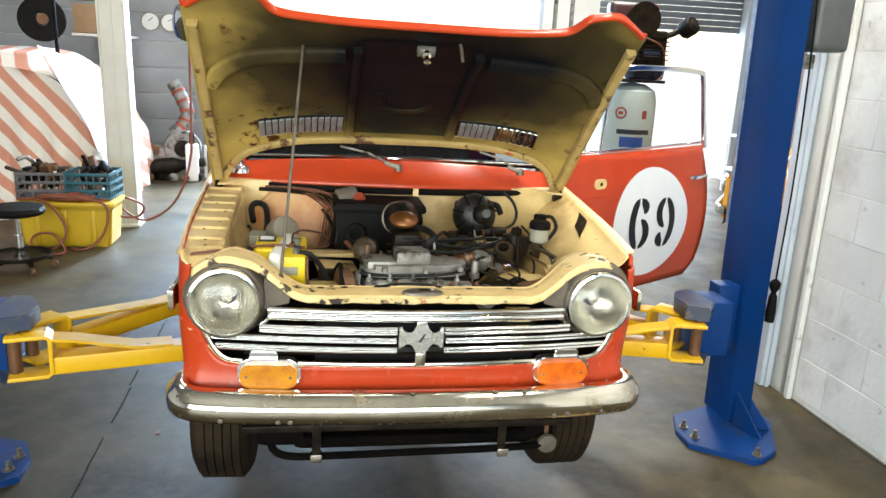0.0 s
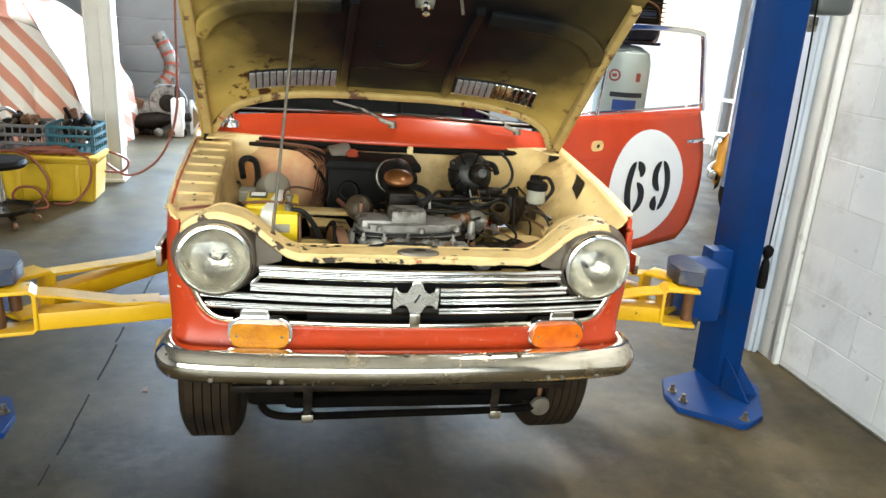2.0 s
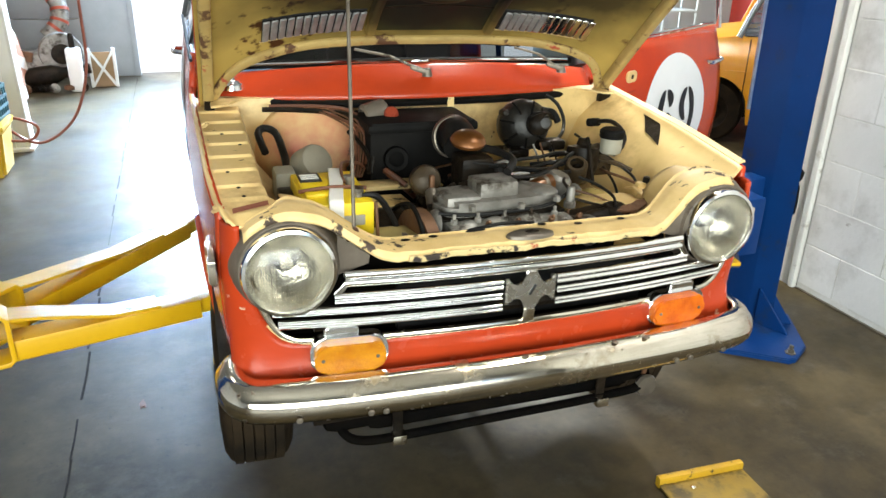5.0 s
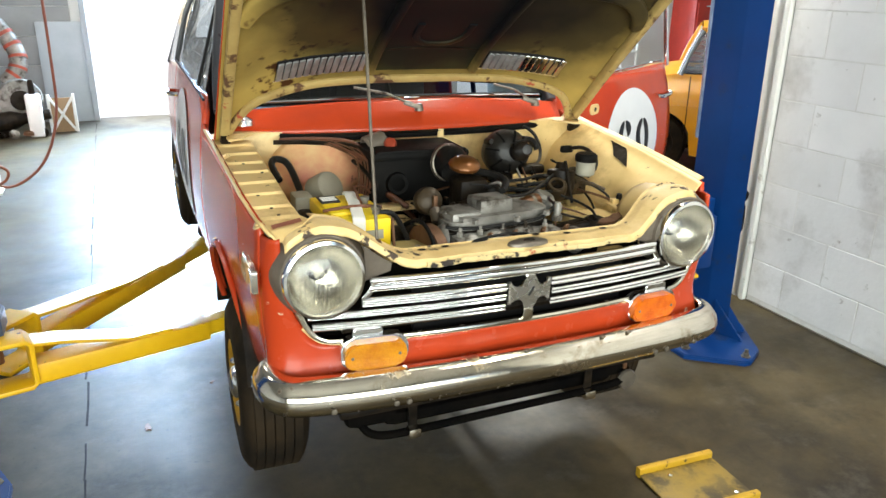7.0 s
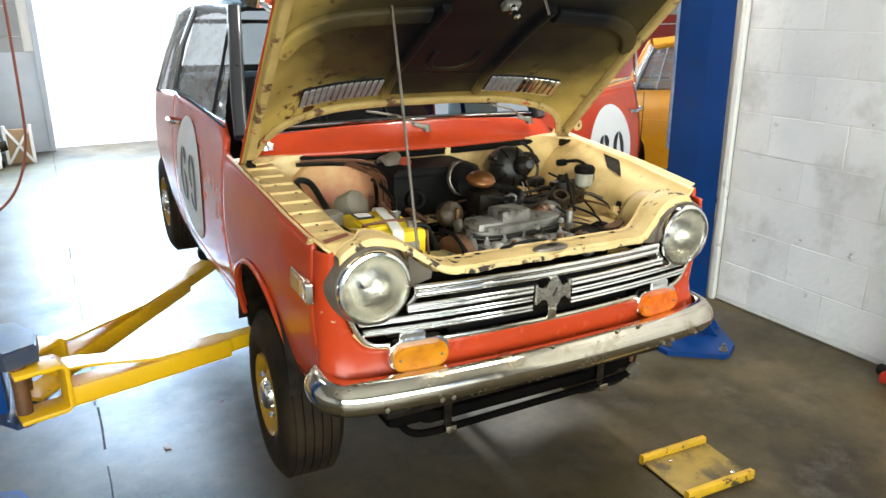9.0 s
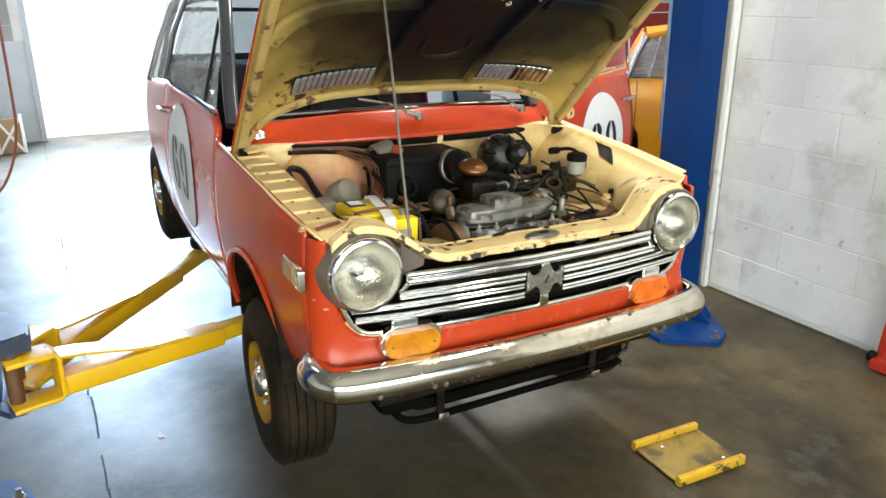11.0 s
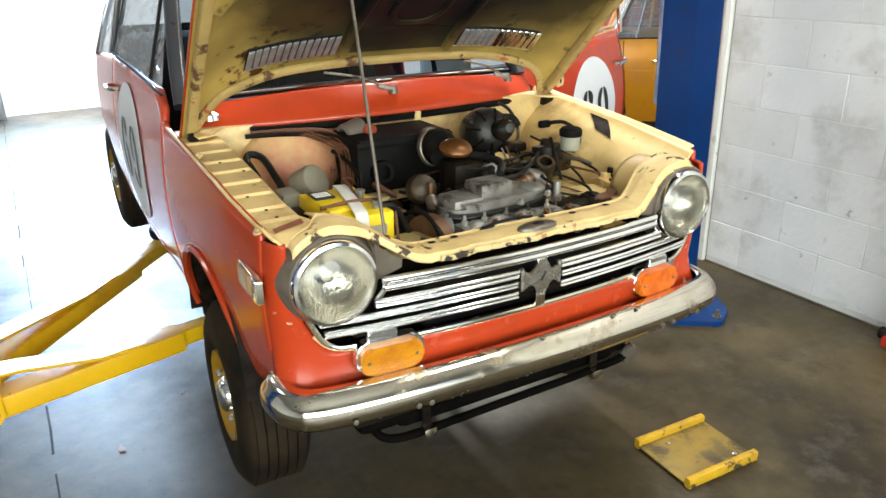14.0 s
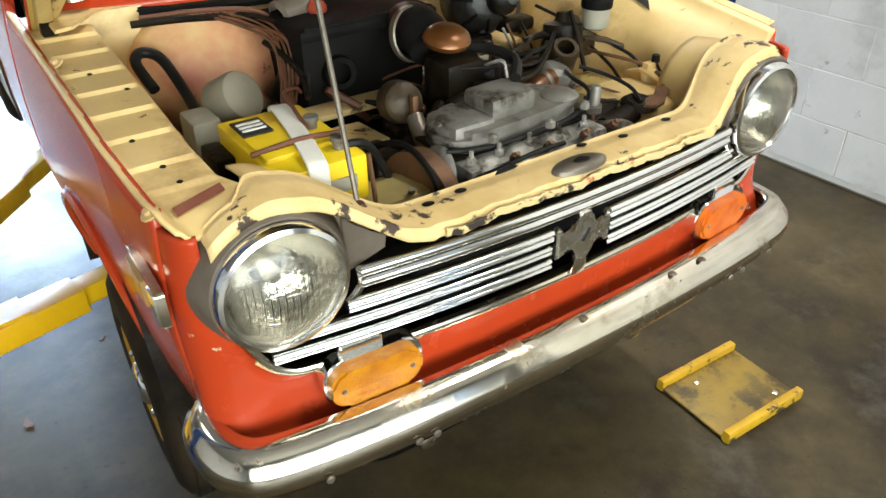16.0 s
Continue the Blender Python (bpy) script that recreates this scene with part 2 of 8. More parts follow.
ALLOY = surf("dull_cast_alloy", (0.30, 0.285, 0.26), (0.16, 0.15, 0.13), 16, 0.48, 0.55, 0.10, 110, ((0.035, 0.024, 0.014), 11, 0.52, 0.6, 0.12))
RUST = surf("rusty_brown_steel", (0.085, 0.040, 0.018), (0.17, 0.078, 0.034), 18, 0.55, 0.3, 0.2, 80)
BLUE = surf("lift_blue_paint", (0.002, 0.036, 0.160), (0.002, 0.027, 0.120), 3, 0.42, 0, 0.05, 50, ((0.03, 0.06, 0.15), 30, 0.72, 0.6), ((0.020, 0.030, 0.055), 6, 0.58, 0.6, 0.15), spec=0.22)
YELLOW = surf("lift_yellow_paint", (0.80, 0.47, 0.008), (0.70, 0.38, 0.006), 4, 0.36, 0, 0.06, 40, ((0.09, 0.05, 0.02), 24, 0.655, 0.7), ((0.45, 0.24, 0.01), 5, 0.56, 0.5, 0.2), coat=0.1)
RIM_YELLOW = surf("dirty_yellow_wheel_paint", (0.34, 0.18, 0.008), (0.20, 0.11, 0.010), 9, 0.5, 0, 0.08, 60, ((0.05, 0.035, 0.02), 12, 0.60, 0.7), spec=0.3)
BATTERY = surf("battery_yellow_plastic", (0.85, 0.62, 0.015), (0.80, 0.54, 0.012), 8, 0.4, 0, 0.02, 90, ((0.25, 0.15, 0.03), 20, 0.74, 0.6))
AMBER = surf("amber_lens", (0.58, 0.235, 0.003), (0.40, 0.125, 0.002), 22, 0.22, 0, 0.25, 160, coat=0.1)
AMBER_RED = surf("orange_lens", (0.68, 0.15, 0.003), (0.46, 0.07, 0.002), 22, 0.22, 0, 0.25, 160, coat=0.1)
WHITE = surf("white_paint", (0.78, 0.78, 0.76), (0.70, 0.70, 0.68), 4, 0.55, 0, 0.03, 50)
DECAL = surf("white_decal", (0.72, 0.73, 0.74), (0.66, 0.67, 0.68), 5, 0.45, 0, 0.01, 80)
INK = surf("black_print", (0.008, 0.008, 0.009), (0.014, 0.014, 0.015), 10, 0.45, 0, 0)
# black print lightened to grey to paint in the glare on the left door
GLARE_INK = surf("glare_grey_print", (0.085, 0.085, 0.09), (0.13, 0.13, 0.135), 14, 0.5, 0, 0)
BLOCK = surf("painted_concrete_block", (0.67, 0.665, 0.66), (0.57, 0.565, 0.56), 2.2, 0.62, 0, 0.22, 38, ((0.27, 0.255, 0.235), 1.9, 0.50, 0.7, 0.25), ((0.25, 0.23, 0.205), 12, 0.64, 0.7, 0.08), random_shade=0.12, world_space=True)
MORTAR = surf("painted_mortar", (0.64, 0.63, 0.61), (0.54, 0.53, 0.51), 5, 0.7, 0, 0.3, 60, ((0.38, 0.36, 0.33), 3.0, 0.52, 0.7, 0.2), world_space=True)

def concrete(name):
    """Worn workshop concrete: brown-grey tones, pale scuffs, dark oil stains and patches of gloss."""
    m, nt, p = nodes_of(name)
    L = nt.links.new
    pos = nt.nodes.new("ShaderNodeTexCoord").outputs["Object"]

    def noise(scale, detail=7, rough=0.62):
        n = nt.nodes.new("ShaderNodeTexNoise")
        n.inputs["Scale"].default_value, n.inputs["Detail"].default_value, n.inputs["Roughness"].default_value = scale, detail, rough
        L(pos, n.inputs["Vector"])
        return n.outputs["Fac"]

    def ramp(fac, *stops):
        r = nt.nodes.new("ShaderNodeValToRGB")
        e = r.color_ramp.elements
        while len(e) < len(stops):
            e.new(0.5)
        for k, (at, c) in enumerate(stops):
            e[k].position, e[k].color = at, (*c, 1)
        L(fac, r.inputs["Fac"])
        return r.outputs["Color"]

    def mix(fac, a, b):
        x = nt.nodes.new("ShaderNodeMix")
        x.data_type = "RGBA"
        L(fac, x.inputs[0])
        L(a, x.inputs[6])
        if isinstance(b, tuple):
            x.inputs[7].default_value = (*b, 1)
        else:
            L(b, x.inputs[7])
        return x.outputs[2]
    base = ramp(noise(0.9, 8, 0.6), (0.30, (0.048, 0.031, 0.009)), (0.50, (0.094, 0.067, 0.025)), (0.72, (0.130, 0.101, 0.050)))
    fine = ramp(noise(7, 10, 0.72), (0.30, (0.026, 0.019, 0.009)), (0.72, (0.125, 0.098, 0.055)))
    half = nt.nodes.new("ShaderNodeValue")
    half.outputs[0].default_value = 0.42
    col = mix(half.outputs[0], base, fine)
    # oil stains at two sizes, pale scuffs, specks
    col = mix(ramp(noise(1.3, 9, 0.66), (0.43, (0, 0, 0)), (0.66, (0.85, 0.85, 0.85))), col, (0.012, 0.010, 0.008))
    col = mix(ramp(noise(4.2, 9, 0.7), (0.52, (0, 0, 0)), (0.72, (0.7, 0.7, 0.7))), col, (0.022, 0.016, 0.009))
    col = mix(ramp(noise(2.7, 10, 0.75), (0.54, (0, 0, 0)), (0.78, (0.6, 0.6, 0.6))), col, (0.17, 0.152, 0.118))
    col = mix(ramp(noise(55, 4, 0.6), (0.64, (0, 0, 0)), (0.72, (0.6, 0.6, 0.6))), col, (0.016, 0.012, 0.008))
    tone = nt.nodes.new("ShaderNodeHueSaturation")
    tone.inputs["Value"].default_value = 0.80
    L(col, tone.inputs["Color"])
    L(tone.outputs["Color"], p.inputs["Base Color"])
    r = ramp(noise(2.3, 9, 0.68), (0.25, (0.30, 0.30, 0.30)), (0.78, (0.66, 0.66, 0.66)))
    L(r, p.inputs["Roughness"])
    p.inputs["Specular IOR Level"].default_value = 0.25
    b = nt.nodes.new("ShaderNodeBump")
    b.inputs["Strength"].default_value, b.inputs["Distance"].default_value = 0.08, 0.01
    L(noise(22), b.inputs["Height"])
    L(b.outputs["Normal"], p.inputs["Normal"])
    return m


FLOOR = concrete("worn_concrete_floor")
PILLAR = surf("dark_grey_pillar_paint", (0.030, 0.032, 0.037), (0.045, 0.047, 0.052), 6, 0.3, 0, 0.03, 50, coat=0.4)
DARK = surf("dark_interior", (0.010, 0.010, 0.011), (0.02, 0.019, 0.019), 5, 0.7, 0, 0.03, spec=0.15)
GLASS = glass("clear_glass")
# side glass with the pale glare haze mixed into its colour
GLASS_DARK = glass("hazed_tinted_glass", (0.74, 0.80, 0.84), 0.02, 0.26)
ORANGE = surf("orange_car_paint", (0.82, 0.37, 0.01), (0.74, 0.31, 0.01), 4, 0.3, 0, 0.01, 80, coat=0.5)
# greys of the unseen ceiling and front walls, kept low to cut bounced light
CEIL = surf("dull_grey_ceiling", (0.36, 0.355, 0.34), (0.30, 0.295, 0.28), 1.2, 0.8, 0, 0.05, 20)
DULL_WALL = surf("dull_grey_wall_paint", (0.30, 0.29, 0.27), (0.24, 0.23, 0.21), 1.5, 0.7, 0, 0.05, 20)
GROUND = surf("sunlit_concrete_yard", (0.50, 0.49, 0.47), (0.42, 0.41, 0.39), 0.6, 0.8, 0, 0.05, 20)

# ---- the setting ----
def slab(name, lo, hi, mat, bevel=0.0, parent=None, label="", kind="structure", category=""):
    c = [(a + b) / 2 for a, b in zip(lo, hi)]
    ob = part(name, B(c, [b - a for a, b in zip(lo, hi)], bevel), mat, parent)
    if not parent:
        tagged(ob, label, category, kind=kind)
    return ob


slab("floor", (-7.5, -5.0, -0.15), (9.0, 8.2, 0.0), FLOOR, label="worn grey-brown concrete workshop floor, shiny in places", category="floor")
# unseen ceiling that closes the room and holds down the bounce
slab("ceiling", (-7.5, -5.0, 3.9), (9.0, 8.45, 4.05), CEIL, label="plain dull grey ceiling, out of view", category="ceiling")
ground_bm = bmesh.new()
bmesh.ops.create_grid(ground_bm, x_segments=8, y_segments=8, size=600, matrix=Matrix.Translation((0, 0, -0.16)))
tagged(part("ground", ground_bm, GROUND), "pale sunlit concrete yard outside the doorways", "ground", kind="structure")

# back wall with two doorways
GREY_BOARD = surf("dull_blue_grey_boards", (0.32, 0.33, 0.345), (0.25, 0.26, 0.275), 2.0, 0.6, 0, 0.06, 30, ((0.22, 0.22, 0.22), 3.0, 0.62, 0.7, 0.15), world_space=True)
slab("wall_north", (-7.5, 8.05, 0.0), (-1.10, 8.25, 3.9), WHITE, label="white painted block wall beside the open doorway", category="wall")
slab("wall_north_pier", (2.75, 8.05, 0.0), (3.55, 8.25, 3.9), WHITE, label="white painted pier between the two doorways", category="wall")
slab("wall_north_end", (5.72, 8.05, 0.0), (9.0, 8.25, 3.9), WHITE, label="white painted wall past the doorway", category="wall")
slab("wall_north_header", (-1.10, 8.05, 3.2), (2.75, 8.25, 3.9), WHITE, label="white painted wall over the tall doorway", category="wall")
slab("wall_west", (-7.7, -5.0, 0.0), (-7.5, 8.25, 3.9), WHITE, label="white painted workshop wall", category="wall")
slab("wall_east", (9.0, -5.0, 0.0), (9.2, 8.25, 3.9), WHITE, label="white painted workshop wall", category="wall")
# unseen front walls, dark so that chrome reflects more contrast
slab("wall_south", (-7.7, -5.2, 0.0), (-5.2, -5.0, 3.9), DULL_WALL, label="dull grey painted front wall, out of view", category="wall")
slab("wall_south_end", (1.9, -5.2, 0.0), (9.2, -5.0, 3.9), DULL_WALL, label="dull grey painted front wall, out of view", category="wall")
slab("wall_south_header", (-5.2, -5.2, 3.1), (1.9, -5.0, 3.9), DULL_WALL, label="dull grey painted wall over the assumed front opening", category="wall")

# ---- the red car on the lift ----
CAR = thing("car", pose(0.012, 0, 0, 0, 0.8, -0.3), "small red vintage hatchback with open hood, raised on a lift", "car")
SIDES = (-1, 1)


def half_width(y, z):
    """The body's outer half width at a distance behind the grille and a height."""
    w = lerp_at(((0.0, 0.582), (0.052, 0.600), (0.085, 0.614), (0.13, 0.624), (0.3, 0.636), (0.9, 0.654), (1.8, 0.657), (2.6, 0.635), (2.95, 0.58), (3.02, 0.51)), y)
    k = (z - 0.88) / 0.32
    return w - 0.032 * k * k if z > 0.88 else w - 0.045 * ((0.88 - z) / 0.32) ** 2


def fender_top(y):
    return lerp_at(((0.0, 0.985), (0.045, 1.012), (0.1, 1.033), (0.4, 1.066), (0.86, 1.105), (0.95, 1.13)), y)


def arch_z(y, yc, zc, r, base):
    d = r * r - (y - yc) ** 2
    return max(base, zc + math.sqrt(d)) if d > 0 else base


def side_panel(s, y0, y1, ztop, zbot, nu, nv):
    def fn(u, v):
        y = y0 + (y1 - y0) * u
        a, b = ztop(y), zbot(y)
        z = a + (b - a) * v
        return (s * half_width(y, z), y, z)
    return sheet(nu, nv, fn)


def fender_bottom(y):
    base = lerp_at(((0.0, 0.64), (0.3, 0.60), (0.9, 0.575)), y)
    return arch_z(y, 0.60, 0.535, 0.288, base)


for s in SIDES:
    f = part("fender", side_panel(s, 0.108, 0.905, fender_top, fender_bottom, 72, 14), RED, CAR, "red front fender with a round wheel arch, chipped paint")
    solid(f, 0.012)
    # rolled lip of the wheel arch
    lip = [(s * (half_width(y, arch_z(y, 0.60, 0.535, 0.288, 0.5)) + 0.004), y, arch_z(y, 0.60, 0.535, 0.288, 0.5)) for y in [0.60 - 0.287 * math.cos(math.pi * i / 30) for i in range(31)]]
    part("arch_lip", tube(lip, 0.009, 8, 1), RED, f)
    # wheel house
    part("wheel_house_wall", plate([(-0.30, -0.10)] + [(-0.30 * math.cos(math.pi * k / 16), 0.30 * math.sin(math.pi * k / 16)) for k in range(17)] + [(0.30, -0.10)], 0.006, pose(s * 0.36, 0.60, 0.535, 90, 0, 90)), GREASE, CAR)
    part("wheel_house", sheet(20, 4, lambda u, v: (s * (0.634 - 0.274 * v), 0.60 - 0.30 * math.cos(math.pi * u), 0.535 + 0.30 * math.sin(math.pi * u))), GREASE, CAR)

# nose: the red skin round the grille, from one lamp down and across to the other


def path2(pts, n=6):
    return [(p.x, p.z) for p in curve([(x, 0, z) for x, z in pts], n)]


nose_in = path2([(-0.580, 1.01), (-0.579, 0.94), (-0.570, 0.875), (-0.540, 0.80), (-0.505, 0.763), (-0.44, 0.754), (-0.2, 0.754), (0.0, 0.754), (0.2, 0.754), (0.44, 0.754), (0.505, 0.763), (0.540, 0.80), (0.570, 0.875), (0.579, 0.94), (0.580, 1.01)])
nose_out = path2([(-0.612, 1.01), (-0.617, 0.94), (-0.619, 0.87), (-0.614, 0.76), (-0.600, 0.640), (-0.50, 0.630), (-0.2, 0.642), (0.0, 0.642), (0.2, 0.642), (0.50, 0.630), (0.600, 0.640), (0.614, 0.76), (0.619, 0.87), (0.617, 0.94), (0.612, 1.01)])


def nose(u, v):
    k = min(int(u * (len(nose_in) - 1) + 0.5), len(nose_in) - 1)
    (xi, zi), (xo, zo) = nose_in[k], nose_out[k]
    side = ss(0.47, 0.60, abs(xo)) * ss(0.61, 0.72, zo)
    y_in = 0.010 + 0.045 * ss(0.15, 0.58, abs(xi))
    y_out = 0.006 * (1 - side) + 0.115 * side
    a = v * math.pi / 2
    kx, ky = v + (math.sin(a) - v) * side, v * v + (1 - math.cos(a) - v * v) * side
    return (xi + (xo - xi) * kx, y_in + (y_out - y_in) * ky, zi + (zo - zi) * v)


solid(part("nose_panel", sheet(len(nose_in) - 1, 8, nose), RED_NOSE, CAR, "red front panel round the grille with chipped edges"), 0.01)
# folded lip over the amber lamps, bare where the paint has gone
for s in SIDES:
    part("nose_lip", tube([(s * 0.30, 0.014, 0.757), (s * 0.42, 0.030, 0.755), (s * 0.50, 0.044, 0.764), (s * 0.54, 0.052, 0.80)], 0.004, 6), CREAM_CHIPPED, CAR)

# ---- headlamps ----
LAMP_Z, LAMP_X = 0.922, {-1: 0.495, 1: 0.490}


def headlamp(x):
    m = pose(x, 0.032, LAMP_Z, 90, 0, 0) @ Matrix.Scale(1.015, 4)   # local z looks forward
    lamp = part("headlamp", lathe([(0.088, -0.06), (0.0905, -0.01), (0.0905, 0.012), (0.088, 0.019), (0.082, 0.021), (0.079, 0.016), (0.079, 0.0), (0.084, -0.02)], 48, m), BRIGHT, CAR, "round headlamp with a chrome ring and ribbed glass")
    part("reflector", lathe([(0.079, 0.010), (0.074, -0.012), (0.06, -0.032), (0.04, -0.046), (0.018, -0.054), (0.0, -0.056)], 40, m), REFLECTOR, lamp)
    bm = lathe([(0.012, -0.055), (0.013, -0.03), (0.009, -0.02), (0.0, -0.018)], 16, m)
    part("bulb_shield", bm, REFLECTOR, lamp)
    bm = lathe([(0.079, 0.014), (0.07, 0.022), (0.05, 0.031), (0.026, 0.036), (0.0, 0.0375)], 48, m)
    lens = part("lens", bm, LENS, lamp)
    lens.visible_shadow = False
    for i in range(13):   # vertical flutes of the lens
        fx = -0.054 + 0.009 * i
        h = math.sqrt(max(0.0, 0.062 ** 2 - fx * fx))
        pts = []
        for j in range(9):
            yy = -h + 2 * h * j / 8
            rr = math.hypot(fx, yy)
            pts.append(m @ Vector((fx, yy, 0.0372 - 0.0235 * (rr / 0.079) ** 2)))
        part("flute", sweep(bmesh.new(), pts, circle(0.0006, 5)), LENS, lens).visible_shadow = False
    return lamp


def refl(name):
    m, nt, p = nodes_of(name)
    p.inputs["Base Color"].default_value = (0.60, 0.58, 0.53, 1)
    p.inputs["Metallic"].default_value = 1
    p.inputs["Roughness"].default_value = 0.24
    v = nt.nodes.new("ShaderNodeTexNoise")
    v.inputs["Scale"].default_value = 13
    b = nt.nodes.new("ShaderNodeBump")
    b.inputs["Strength"].default_value = 0.22
    b.inputs["Distance"].default_value = 0.01
    nt.links.new(v.outputs["Fac"], b.inputs["Height"])
    nt.links.new(b.outputs["Normal"], p.inputs["Normal"])
    return m


BUCKET = surf("worn_grey_brown_bucket_paint", (0.14, 0.112, 0.085), (0.08, 0.062, 0.045), 12, 0.5, 0, 0.10, 90, ((0.04, 0.026, 0.018), 15, 0.60, 0.7), spec=0.4)
REFLECTOR = refl("mirror_reflector")
LENS = glass("ribbed_lens_glass", (0.76, 0.75, 0.70), 0.22)
for s in SIDES:
    headlamp(s * LAMP_X[s])
    # worn grey bucket ring and the cream housing behind it
    m = pose(s * LAMP_X[s], 0.032, LAMP_Z, 90, 0, 0) @ Matrix.Scale(1.0, 4)
    part("headlamp_surround", lathe([(0.088, -0.03), (0.090, 0.002), (0.094, 0.003), (0.100, -0.006), (0.1035, -0.022), (0.111, -0.042)], 48, Matrix.Translation((0, 0, 0.003)) @ m), BUCKET, CAR, "bare grey headlamp surround ring")

    def housing(u, v, s=s):
        a = radians(94 + 136 * u) if s > 0 else radians(-50 + 136 * u)
        r = 0.1085 + 0.004 * math.sin(v * math.pi)
        x, z = r * math.cos(a), r * math.sin(a)
        y = 0.080 + 0.12 * v
        return (s * LAMP_X[s] + x * (1 - 0.1 * v), y, LAMP_Z + 0.003 + z * (1 - 0.22 * v) + 0.012 * v)
    solid(part("headlamp_housing", sheet(30, 8, housing), CREAM, CAR), 0.004)

# ---- front cross member and ledges ----
def cross_z(x):
    a = abs(x)
    if a > 0.462:
        return LAMP_Z + math.sqrt(max(0.0, 0.1150 ** 2 - (a - 0.492) ** 2))
    return 0.952 + 0.0790 * ss(0.29, 0.462, a)


def edge_wear(x):
    return 0.0022 * math.sin(61 * x) + 0.0018 * math.sin(143 * x + 2) + 0.0012 * math.sin(311 * x)


def cross(u, v):
    x = -0.575 + 1.095 * u
    e = ss(0.28, 0.44, abs(x))
    y0 = -0.014 + 0.047 * e + edge_wear(x) * (1 - e)
    y1 = 0.075 + 0.055 * e * (1 - ss(0.485, 0.53, -x))
    z = cross_z(x)
    prof = ((0.0, -0.016), (0.10, 0.0), (0.55, 0.004), (0.86, 0.0), (0.93, 0.008), (1.0, -0.035))
    dz = lerp_at(prof, v)
    return (x, y0 + (y1 - y0) * min(1.0, v * 1.06), z + dz)


solid(part("front_cross_member", sheet(92, 18, cross), CREAM_CHIPPED, CAR, "cream upper cross member with chipped paint and oily marks"), 0.006)
RED_CHIPPED = surf("chipped_red_edge_paint", (0.40, 0.045, 0.014), (0.30, 0.05, 0.02), 12, 0.45, 0, 0.2, 60, ((0.62, 0.47, 0.22), 11, 0.40, 0.6, 0.03), ((0.03, 0.02, 0.014), 16, 0.55, 0.7, 0.03))
part("member_lip", sweep(bmesh.new(), [(x, -0.0165 + edge_wear(x), 0.9425 + 0.002 * math.sin(33 * x)) for x in [-0.27 + 0.006 * k for k in range(91)]], rrect(0.005, 0.013, 0.002, 1)), RED_CHIPPED, CAR, "red chipped front edge of the cross member")
# worn grey strip under it, and the hood catch plate
for s in SIDES:   # worn plate between the lamp bucket and the grille
    part("lamp_flange", plate([(0.400, 0.900), (0.400, 0.985), (0.380, 0.968), (0.358, 0.950), (0.335, 0.938), (0.338, 0.918), (0.385, 0.905)], 0.004, pose(0, 0.040, 0, 90, 0, 0) @ Matrix.Diagonal((s, 1, 1, 1)), 0.001), BUCKET, CAR, "worn grey plate beside the headlamp")
part("catch_plate", lathe([(0.0, 0.006), (0.028, 0.006), (0.036, 0.002), (0.038, -0.004)], 24, pose(0.0, 0.012, 0.957) @ Matrix.Diagonal((1.45, 0.62, 1, 1))), RIM_GREY, CAR, "oval greasy catch plate")
part("catch_hole", lathe([(0.0, 0.0075), (0.009, 0.0075), (0.013, 0.0045)], 16, pose(0.004, 0.012, 0.957) @ Matrix.Diagonal((1.5, 0.8, 1, 1))), GREASE, CAR)

